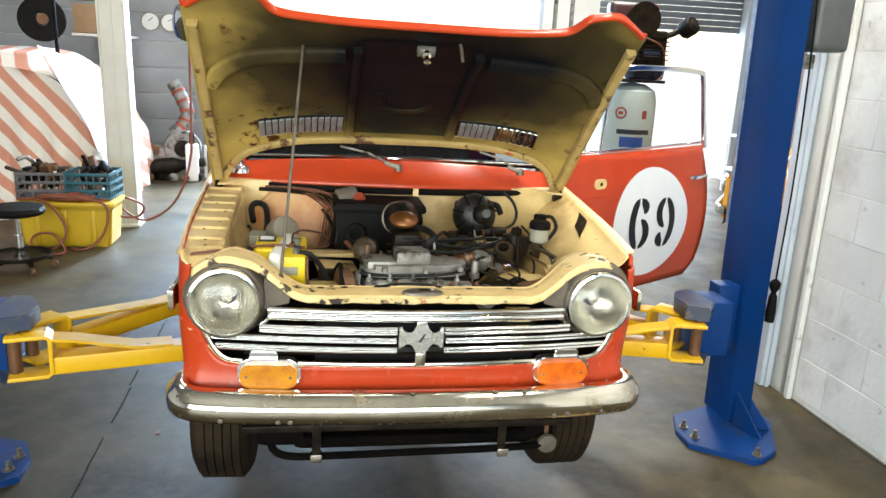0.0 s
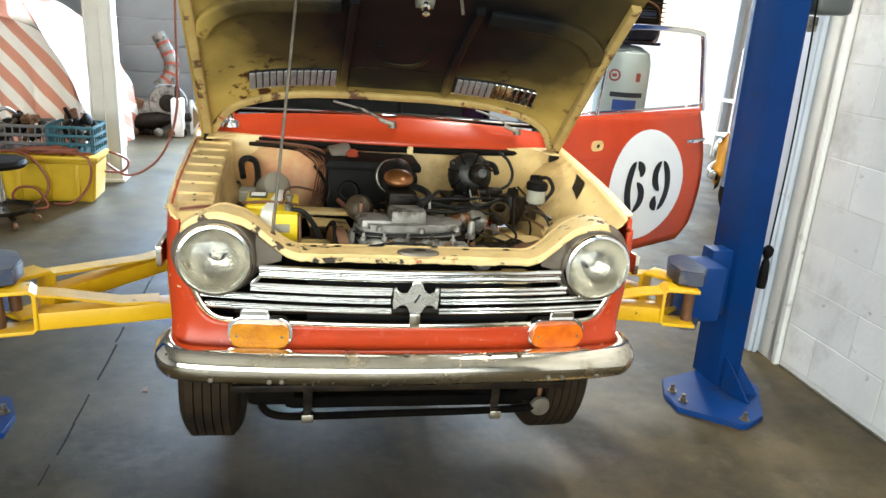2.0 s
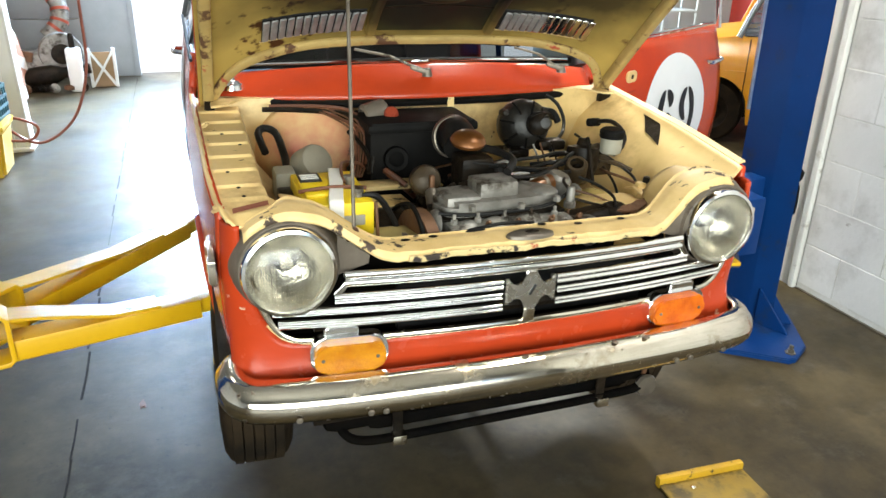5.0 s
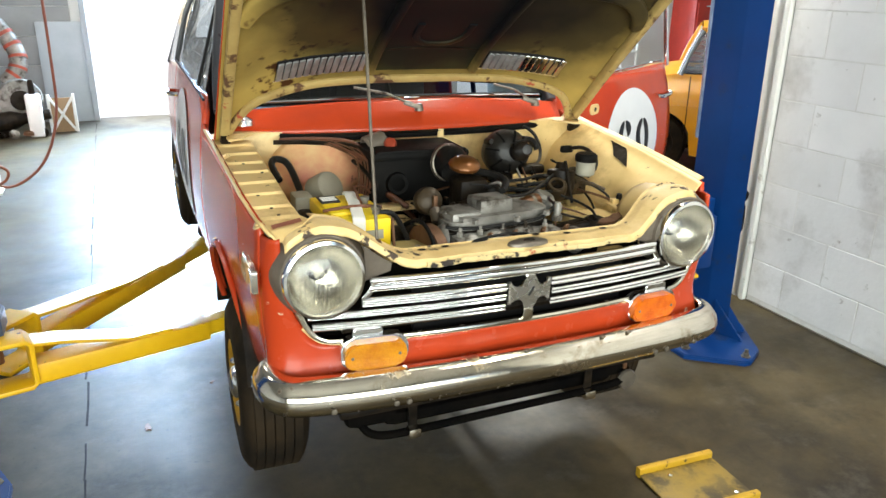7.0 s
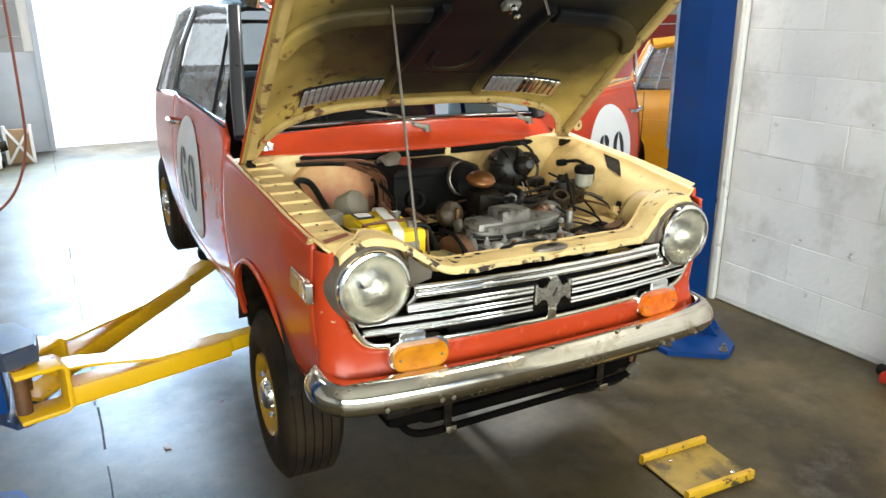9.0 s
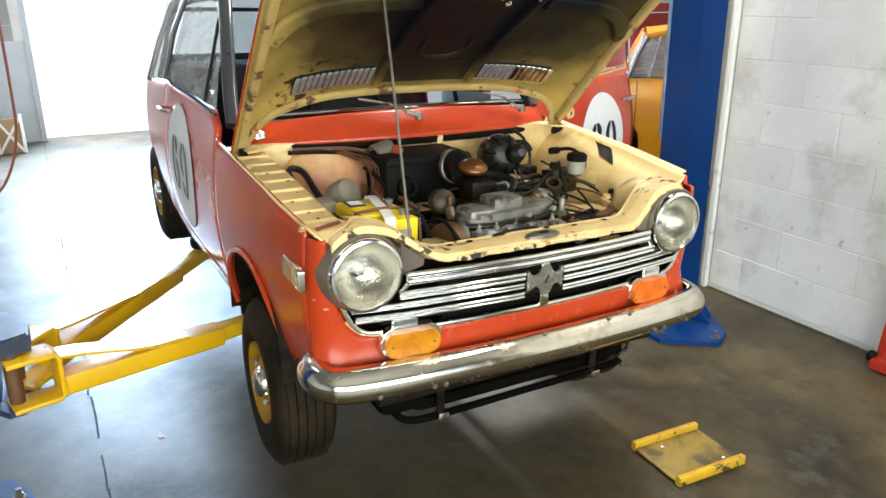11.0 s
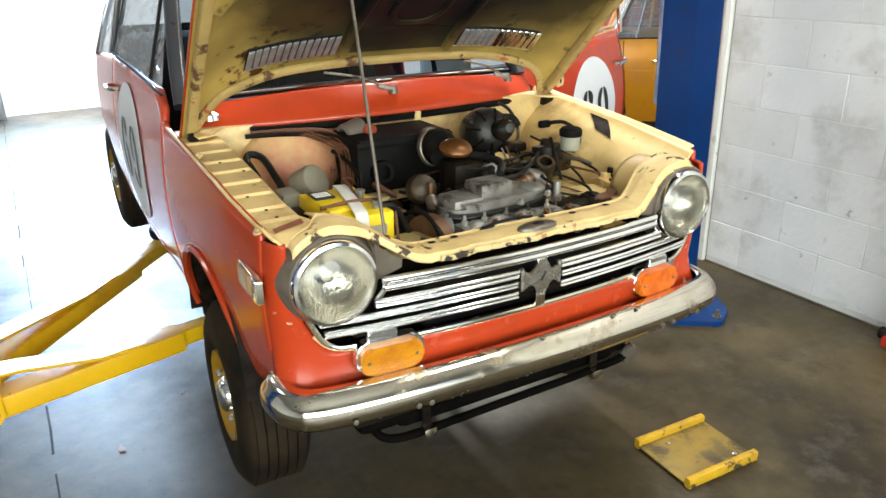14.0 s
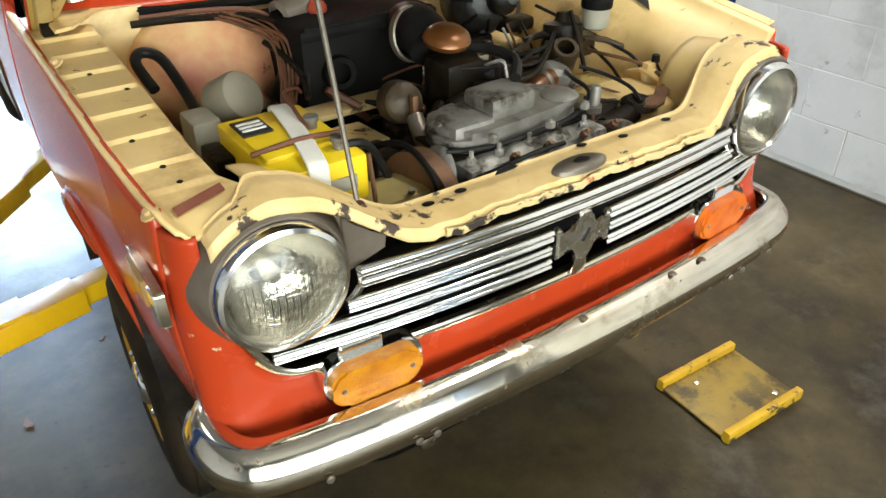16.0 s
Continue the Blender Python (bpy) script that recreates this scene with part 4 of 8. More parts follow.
# louvred vents
for s in SIDES:
    vent = part("hood_vent", sweep(bmesh.new(), [hs(x, 0.238, -0.011) for x in (s * 0.190, s * 0.27, s * 0.36, s * 0.455)], rrect(0.080, 0.004, 0.0015, 1)), DARK, hood, "slotted metal hood vent")
    for i in range(13):
        x = s * ((0.206 if s > 0 else 0.200) + 0.0205 * i)
        p0, p1 = hs(x, 0.202, -0.018), hs(x, 0.274, -0.018)
        bm = B((0, 0, 0), (0.0175, 0.078, 0.006), 0.0020, Matrix.Translation((p0 + p1) / 2) @ pose(0, 0, 0, -math.degrees(math.atan2(p1.z - p0.z, p0.y - p1.y)), s * 14, 0), 1)
        part("slat", bm, BRIGHT if (s > 0 and i >= 6) else STEEL_SLAT, vent)
    part("vent_edge", sweep(bmesh.new(), curve([hs(x, 0.194, -0.013) for x in (s * 0.190, s * 0.27, s * 0.36, s * 0.46)], 4), rrect(0.006, 0.004, 0.001, 1)), RED_CHIPPED, vent, "chipped red edge")
# latch and safety hook
lt = part("hood_latch", B((0.012, -0.700, hood_b(0.012, 0.70) - 0.018), (0.05, 0.03, 0.02), 0.004), ALLOY, hood, "metal hood latch")
part("latch_pin", lathe([(0.013, 0.0), (0.013, 0.012), (0.007, 0.016), (0.007, 0.034), (0.010, 0.036), (0.0, 0.042)], 16, Matrix.Translation((0.012, -0.700, hood_b(0.012, 0.70) - 0.026)) @ pose(0, 0, 0, 180, 0, 0)), BRIGHT, lt)
zz = hood_b(0.1, 0.72)
part("safety_hook", sweep(bmesh.new(), [(0.10, -0.735, zz - 0.005), (0.104, -0.725, zz - 0.035), (0.106, -0.715, zz - 0.060)], rrect(0.009, 0.004, 0.0015, 1)), RIM_GREY, hood, "hanging safety hook")
part("hinge_bracket", B((-0.592, -0.01, -0.03), (0.026, 0.06, 0.03), 0.006), GREASE, hood)
part("hinge_bracket", B((0.592, -0.01, -0.03), (0.026, 0.06, 0.03), 0.006), GREASE, hood)
# bullet mirror on the hood's corner
mirror = part("hood_mirror", lathe([(0.0, 0.085), (0.022, 0.078), (0.040, 0.055), (0.049, 0.020), (0.050, -0.010), (0.046, -0.014), (0.0, -0.012)], 28, pose(-0.622, -0.592, 0.108, 90, 0, 0)), BRIGHT, hood, "chrome bullet-shaped hood mirror")
part("mirror_stem", tube([(-0.622, -0.60, 0.075), (-0.612, -0.605, 0.04), (-0.592, -0.61, 0.0)], 0.008, 8), BRIGHT, mirror)
part("mirror_foot", lathe([(0.0, 0.012), (0.016, 0.010), (0.022, 0.0)], 18, pose(-0.590, -0.61, hood_b(0.59, 0.61))), BRIGHT, mirror)
# prop rod
top = Vector((-0.312, 0.325, 1.600))
part("prop_rod", tube([(-0.362, 0.057, 0.962), tuple(top)], 0.0040, 8, 1), RIM_GREY, CAR, "thin steel hood prop rod")
part("rod_socket", lathe([(0.0, 0.014), (0.007, 0.013), (0.010, 0.006), (0.012, -0.006)], 14, pose(-0.362, 0.057, 0.974)), RUST, CAR)
part("prop_socket", lathe([(0.012, 0.0), (0.012, 0.012), (0.008, 0.022), (0.0, 0.024)], 14, pose(-0.366, 0.058, 0.962)), RUST, CAR)

# ---- car: sides, cabin and wheels ----
def waist(y):
    return lerp_at(((0.86, 1.125), (1.0, 1.195), (1.9, 1.205), (2.4, 1.17), (2.7, 1.13), (3.02, 1.03)), y)


def rear_bottom(y):
    return arch_z(y, 2.57, 0.58, 0.275, lerp_at(((1.9, 0.575), (3.0, 0.66)), y))


def oval_number(parent, s, yc, zc, hw, hh, surface):
    """A white oval with the stencilled number 69 on a body side; surface(a, b) gives the point at a along and b up."""
    bm = bmesh.new()
    rings = [[bm.verts.new(surface(yc + hw * k * math.cos(2 * math.pi * i / 48), zc + hh * k * math.sin(2 * math.pi * i / 48), 0.004)) for i in range(48)] for k in (0.001, 0.35, 0.7, 1.0)]
    for a, b in zip(rings, rings[1:]):
        for i in range(48):
            bm.faces.new((a[i], a[(i + 1) % 48], b[(i + 1) % 48], b[i]))
    roundel = part("number_roundel", bm, DECAL, parent, "white oval racing roundel")
    # stencil numerals: a tall crescent, a half bowl and a drop-shaped end, with gaps between
    for dig, off, flip in (("6", -0.345, 1), ("9", 0.345, -1)):
        bm = bmesh.new()

        def pt(px, py):
            return surface(yc + s * hw * (off + 1.30 * px * flip), zc + hh * 1.40 * py * flip, 0.0065)

        def lune(y0, y1, outer, inner, n=18):
            rows = []
            for k in range(n + 1):
                py = y0 + (y1 - y0) * (1 - math.cos(math.pi * k / n)) / 2
                rows.append((bm.verts.new(pt(outer(py), py)), bm.verts.new(pt((outer(py) + inner(py)) / 2, py)), bm.verts.new(pt(inner(py), py))))
            for r0, r1 in zip(rows, rows[1:]):
                for k in range(2):
                    bm.faces.new((r0[k], r0[k + 1], r1[k + 1], r1[k]))

        def oval(py, c, h):
            return math.sqrt(max(0.0, 1 - ((py - c) / h) ** 2))
        lune(-0.315, 0.335, lambda q: -0.022 - 0.185 * oval(q, 0.01, 0.3255), lambda q: -0.018 - 0.070 * max(0.0, math.sin(math.pi * (q + 0.26) / 0.54)))
        lune(-0.315, 0.075, lambda q: 0.022 + 0.180 * oval(q, -0.12, 0.1955), lambda q: 0.018 + 0.060 * max(0.0, math.sin(math.pi * (q + 0.28) / 0.32)))
        lune(0.135, 0.335, lambda q: 0.022 + 0.150 * oval(q, 0.225, 0.112), lambda q: 0.018 + 0.050 * ss(0.27, 0.14, q))
        # left-hand numerals take the grey that imitates glare
        part("numeral", bm, INK if s > 0 else GLARE_INK, roundel, ("black" if s > 0 else "glare-greyed") + " stencilled numeral " + dig, 0)
    return roundel


FADED_LENS = surf("faded_amber_lens", (0.42, 0.24, 0.09), (0.30, 0.17, 0.07), 14, 0.25, 0, 0.1, 120)
# left side: closed door
door_l = part("door", side_panel(-1, 0.912, 1.905, waist, lambda y: 0.60 + 0.03 * ss(1.75, 1.9, y), 40, 16), RED, CAR, "closed red door with a white number roundel")
solid(door_l, 0.02)
oval_number(door_l, -1, 1.52, 0.905, 0.255, 0.242, lambda a, b, d: Vector((-(half_width(a, b) + d), a, b)))
part("door_handle", tube([(-0.640, 1.74, 1.095), (-0.672, 1.76, 1.097), (-0.672, 1.84, 1.097), (-0.640, 1.86, 1.095)], 0.009, 8), BRIGHT, door_l, "chrome door handle")
solid(part("sill_panel", side_panel(-1, 0.905, 2.3, lambda y: 0.62, lambda y: 0.545, 12, 3), RED, CAR), 0.02)
solid(part("sill_panel", side_panel(1, 0.905, 2.3, lambda y: 0.62, lambda y: 0.545, 12, 3), RED, CAR), 0.02)
for s in SIDES:
    solid(part("rear_quarter", side_panel(s, 1.912, 3.02, waist, rear_bottom, 60, 14), RED, CAR, "red rear quarter panel"), 0.015)
    part("fender_vent_mark", B((s * 0.637, 0.835, 0.95), (0.004, 0.03, 0.045), 0.001), RIM_GREY, CAR, "small worn mark where a badge was")
    part("rear_wheel_house", sheet(16, 3, lambda u, v: (s * (0.59 - 0.22 * v), 2.57 - 0.285 * math.cos(math.pi * u), 0.58 + 0.285 * math.sin(math.pi * u))), GREASE, CAR)
    # side marker lamp
    mk = part("side_marker", plate(rrect(0.145, 0.056, 0.006, 3), 0.012, pose(s * 0.626, 0.150, 0.910, 90, 0, s * 91) , 0.002), CHROME, CAR, "rectangular side marker lamp in chrome")
    part("lens", plate(rrect(0.080, 0.042, 0.003, 2), 0.006, pose(s * 0.637, 0.168, 0.910, 90, 0, s * 91), 0.002), FADED_LENS, mk)
    part("bezel_end", B((s * 0.638, 0.098, 0.910), (0.008, 0.028, 0.048), 0.003), BRIGHT, mk)
part("tail_panel", sheet(20, 6, lambda u, v: (-0.5 + u, 3.02 + 0.02 * math.sin(math.pi * u), 0.66 + 0.5 * v)), RED, CAR)


# cabin
def roof(u, v):
    q = -1 + 2 * u
    y = 1.21 + 1.20 * v
    return (q * (0.50 - 0.03 * v), y + 0.03 * q * q * (1 - v), 1.535 + 0.055 * (1 - q ** 4) + 0.02 * math.sin(math.pi * v) - 0.04 * v ** 4)


solid(part("roof", sheet(24, 16, roof), BLACK, CAR, "black painted roof panel"), 0.012)
for s in SIDES:
    a = [(s * 0.578, 0.905, 1.150), (s * 0.566, 0.97, 1.26), (s * 0.53, 1.11, 1.44), (s * 0.503, 1.22, 1.538)]
    part("windscreen_pillar", sweep(bmesh.new(), curve(a, 4), rrect(0.045, 0.05, 0.012, 3)), PILLAR, CAR)
    part("roof_rail", sweep(bmesh.new(), curve([(s * 0.505, 1.21, 1.536), (s * 0.505, 1.7, 1.552), (s * 0.497, 2.15, 1.538), (s * 0.49, 2.42, 1.500)], 5), rrect(0.03, 0.03, 0.008, 2)), PILLAR, CAR)
    part("centre_pillar", sweep(bmesh.new(), [(s * 0.622, 1.915, 1.21), (s * 0.575, 1.89, 1.40), (s * 0.512, 1.87, 1.545)], rrect(0.020, 0.030, 0.006, 2)), PILLAR, CAR)
    part("rear_pillar", sweep(bmesh.new(), [(s * 0.612, 2.52, 1.15), (s * 0.55, 2.48, 1.34), (s * 0.492, 2.40, 1.505)], rrect(0.025, 0.04, 0.008, 2)), PILLAR, CAR)
    gq = part("quarter_window", sheet(8, 4, lambda u, v: (s * (0.617 - 0.112 * v), 1.945 + (0.56 - 0.10 * v) * u, 1.20 - 0.04 * u * (1 - v) + 0.335 * v)), GLASS_DARK, CAR)
    gq.visible_shadow = False
gl = part("door_window", sheet(8, 4, lambda u, v: (-(0.622 - 0.114 * v), 1.115 + 0.10 * v + (0.775 - 0.13 * v) * u, 1.205 + 0.335 * v)), GLASS_DARK, CAR)
gl.visible_shadow = False
vw = part("vent_window", sheet(4, 4, lambda u, v: (-(0.618 - 0.112 * v), 0.945 + 0.27 * v + (0.16 - 0.155 * v) * u, 1.200 + 0.33 * v)), GLASS_DARK, CAR)
vw.visible_shadow = False
part("window_post", sweep(bmesh.new(), [(-0.620, 1.115, 1.205), (-0.508, 1.225, 1.535)], rrect(0.010, 0.016, 0.003, 2)), DARK, CAR)
part("window_latch", B((-0.600, 1.075, 1.235), (0.012, 0.06, 0.02), 0.004), BRIGHT, CAR, "chrome vent window latch")
part("waist_trim", tube([(-0.625, 0.93, 1.185), (-0.628, 1.4, 1.207), (-0.628, 1.9, 1.216)], 0.005, 6), DARK, CAR)
# cabin inside: dashboard, seats
part("dashboard", B((0, 1.03, 1.06), (1.06, 0.22, 0.16), 0.03), DARK, CAR)
part("cabin_floor", B((0, 1.95, 0.60), (1.12, 2.1, 0.03), 0.004), DARK, CAR)
for s in SIDES:
    part("seat_back", B((s * 0.28, 1.98, 0.985), (0.46, 0.14, 0.55), 0.05, pose(0, 0, 0, 0, 0, 0)), DARK, CAR)
    part("seat_cushion", B((s * 0.28, 1.72, 0.78), (0.46, 0.46, 0.14), 0.04), DARK, CAR)
part("rear_seat", B((0, 2.55, 0.98), (1.0, 0.16, 0.5), 0.05), DARK, CAR)
part("steering_wheel", lathe([(0.185, -0.011), (0.196, 0.0), (0.185, 0.011), (0.174, 0.0), (0.185, -0.011)], 32, pose(-0.29 * -1, 1.33, 1.16, 62, 0, 0)), BLACK, CAR)


def gate_pt(u, v):
    return ((-1 + 2 * u) * (0.49 + 0.05 * v), 2.41 + 0.55 * v + 0.03 * math.sin(math.pi * u), 1.50 - 0.46 * v)


tailgate = part("tailgate", sheet(16, 6, lambda u, v: gate_pt(u, 0.53 + 0.47 * v)), DARK, CAR, "dark sloping tailgate with a rear window")
rear_glass = part("rear_window", sheet(12, 6, lambda u, v: gate_pt(0.03 + 0.94 * u, 0.03 + 0.51 * v)), GLASS, tailgate)
rear_glass.visible_shadow = False
for k in (0.0, 1.0):
    part("window_frame", sweep(bmesh.new(), [gate_pt(k * 0.95 + 0.025, v) for v in (0.0, 0.18, 0.36, 0.56)], rrect(0.05, 0.02, 0.006, 2)), DARK, tailgate)
part("window_frame", sweep(bmesh.new(), [gate_pt(u, 0.03) for u in (0.0, 0.25, 0.5, 0.75, 1.0)], rrect(0.03, 0.02, 0.006, 2)), DARK, tailgate)

# wheels
def wheel(x, y, z, steer):
    side = 1 if x > 0 else -1
    m = pose(x, y, z, 0, 90 * side, steer)   # local z looks outwards
    R, W = 0.264, 0.088
    prof = [(0.128, -W + 0.006), (0.165, -W - 0.006), (0.225, -W), (0.250, -W + 0.014), (0.258, -W + 0.026)]
    for k in range(5):   # tread ribs
        zc = -0.052 + 0.026 * k
        prof += [(R - 0.007, zc - 0.013), (R, zc - 0.0105), (R, zc + 0.0105), (R - 0.007, zc + 0.013)]
    prof += [(0.258, W - 0.026), (0.250, W - 0.014), (0.225, W), (0.165, W + 0.006), (0.128, W - 0.006), (0.118, W - 0.02), (0.118, -W + 0.02), (0.128, -W + 0.006)]
    tyre = part("wheel", lathe(prof, 56, m), TYRE, CAR, "worn ribbed tyre on a yellow steel wheel", 50)
    rimo = part("rim", lathe([(0.130, W - 0.008), (0.128, W + 0.001), (0.121, W - 0.004), (0.114, W - 0.022), (0.106, W - 0.036), (0.088, W - 0.030), (0.075, W - 0.018), (0.055, W - 0.012), (0.0, W - 0.012)], 48, m), RIM_YELLOW, tyre, "yellow painted steel rim")
    part("hub_cap", lathe([(0.050, W - 0.013), (0.047, W + 0.002), (0.038, W + 0.010), (0.025, W + 0.014), (0.0, W + 0.016)], 32, m), BRIGHT, rimo)
    for i in range(4):
        a = radians(45 + 90 * i)
        part("wheel_nut", lathe([(0.010, 0.0), (0.010, 0.014), (0.006, 0.02), (0.0, 0.021)], 6, m @ Matrix.Translation((0.066 * math.cos(a), 0.066 * math.sin(a), W - 0.016))), BRIGHT, rimo)
    return tyre


wheel(-0.548, 0.575, 0.404, -1.5)
wheel(0.574, 0.575, 0.413, 1.5)
wheel(-0.540, 2.57, 0.565, 0)
wheel(0.540, 2.57, 0.565, 0)

# under the nose: sway bar with brackets, sump, driving lamp remains
# bar blackened to sit in the shade under the nose
part("anti_roll_bar", tube([(-0.37, 0.16, 0.50), (-0.385, 0.11, 0.475), (-0.34, 0.085, 0.455), (-0.2, 0.08, 0.455), (0.0, 0.08, 0.458), (0.25, 0.08, 0.462), (0.40, 0.09, 0.470), (0.43, 0.15, 0.50)], 0.011, 8), SHADE_BLACK, CAR, "black steel anti-roll bar")
for x in (-0.262, 0.266):
    br = part("bar_bracket", B((x, 0.070, 0.458), (0.034, 0.028, 0.026), 0.006), CHROME, CAR, "zinc clamp bracket")
    part("bracket_strap", B((x, 0.080, 0.515), (0.024, 0.005, 0.09), 0.001), GREASE, br)
# engine underside, its shade put into the near-black colour
part("engine_underside", B((0.02, 0.310, 0.535), (0.70, 0.42, 0.155), 0.03), SHADE_BLACK, CAR)
part("splash_plate", B((-0.03, 0.100, 0.598), (0.22, 0.012, 0.022), 0.004), RIM_GREY, CAR)
part("lower_bracket", B((0.405, 0.10, 0.53), (0.012, 0.012, 0.07), 0.003), RUST, CAR)
part("bracket_disc", lathe([(0.0, 0.012), (0.03, 0.010), (0.034, 0.0), (0.02, -0.02), (0.0, -0.022)], 20, pose(0.405, 0.085, 0.470, 90, 0, 0) @ Matrix.Scale(0.9, 4)), RIM_GREY, CAR, "small corroded grey metal disc")

# right side: open door, swung out on its front hinge
DOOR_M = pose(0.622, 0.905, 0, 0, 0, 27.4)   # local x runs along the door from the hinge, -y is the outer skin


def skin(a, b, d=0.0):
    return Vector((a, -(0.018 - 0.05 * ((b - 0.88) / 0.32) ** 2) - d - 0.012 * math.sin(math.pi * min(1, max(0, a / 1.0))), b))


def door_edge(z):
    return 1.010 + 0.02 * math.sin(math.pi * (z - 0.58) / 0.62) - 0.05 * ss(0.66, 0.58, z)


door_r = part("door", sheet(30, 16, lambda u, v: skin(door_edge(0.585 + 0.615 * v) * u, 0.585 + 0.03 * (1 - v) * u + 0.615 * v + 0.03 * u * v)), RED, CAR, "open red door with a white number roundel", 40, DOOR_M)
solid(door_r, 0.05)
oval_number(door_r, 1, 0.610, 0.905, 0.260, 0.242, skin)
part("door_handle", tube([skin(0.87, 1.092, 0.0), skin(0.88, 1.092, 0.03), skin(0.975, 1.097, 0.03), skin(0.99, 1.097, 0.0)], 0.009, 8), BRIGHT, door_r, "chrome door handle")
part("door_latch_plate", plate(rrect(0.07, 0.042, 0.018, 4), 0.006, Matrix.Translation(skin(0.27, 1.090, 0.0)) @ pose(0, 0, 0, 90, 0, 0), 0.002), CREAM, door_r, "cream oval blanking plate")
part("latch_hole", lathe([(0.0, 0.002), (0.008, 0.001), (0.009, 0.0)], 12, Matrix.Translation(skin(0.272, 1.090, 0.006)) @ pose(0, 0, 0, 90, 0, 0)), GREASE, door_r)
part("body_crease", tube([skin(0.0, 1.035, 0.001), skin(0.3, 1.04, 0.001)], 0.003, 6, 3), RED, door_r)
part("window_frame", sweep(bmesh.new(), curve([(0.10, 0.02, 1.20), (0.30, 0.035, 1.50), (0.36, 0.04, 1.545), (0.6, 0.045, 1.560), (0.90, 0.045, 1.555), (0.945, 0.042, 1.52), (0.97, 0.03, 1.36), (0.995, 0.02, 1.22)], 5), rrect(0.018, 0.022, 0.005, 2)), BRIGHT, door_r, "thin bright window frame")
gr = part("door_glass", sheet(6, 4, lambda u, v: (0.10 + 0.23 * v + (0.885 - 0.27 * v) * u, 0.02 + 0.022 * v, 1.205 + 0.345 * v)), GLASS, door_r)
gr.visible_shadow = False
part("vent_post", sweep(bmesh.new(), [(0.275, 0.02, 1.205), (0.335, 0.042, 1.545)], rrect(0.010, 0.014, 0.003, 2)), BRIGHT, door_r)
part("door_hinge", B((0.02, 0.01, 0.98), (0.05, 0.03, 0.06), 0.008), RED, door_r)
part("waist_strip", tube([skin(0.08, 1.21, -0.01), skin(0.5, 1.222, -0.01), skin(1.01, 1.24, -0.01)], 0.006, 6, 3), BRIGHT, door_r)

# ---- two-post lift ----
BLUE_WORN = surf("worn_blue_grey_steel", (0.02, 0.045, 0.12), (0.07, 0.075, 0.085), 9, 0.45, 0.2, 0.1, 60, ((0.14, 0.12, 0.10), 14, 0.60, 0.5, 0.1))
PALE_STEEL = surf("light_blue_steel", (0.45, 0.52, 0.62), (0.16, 0.24, 0.40), 9, 0.3, 0.5, 0.05, 60)


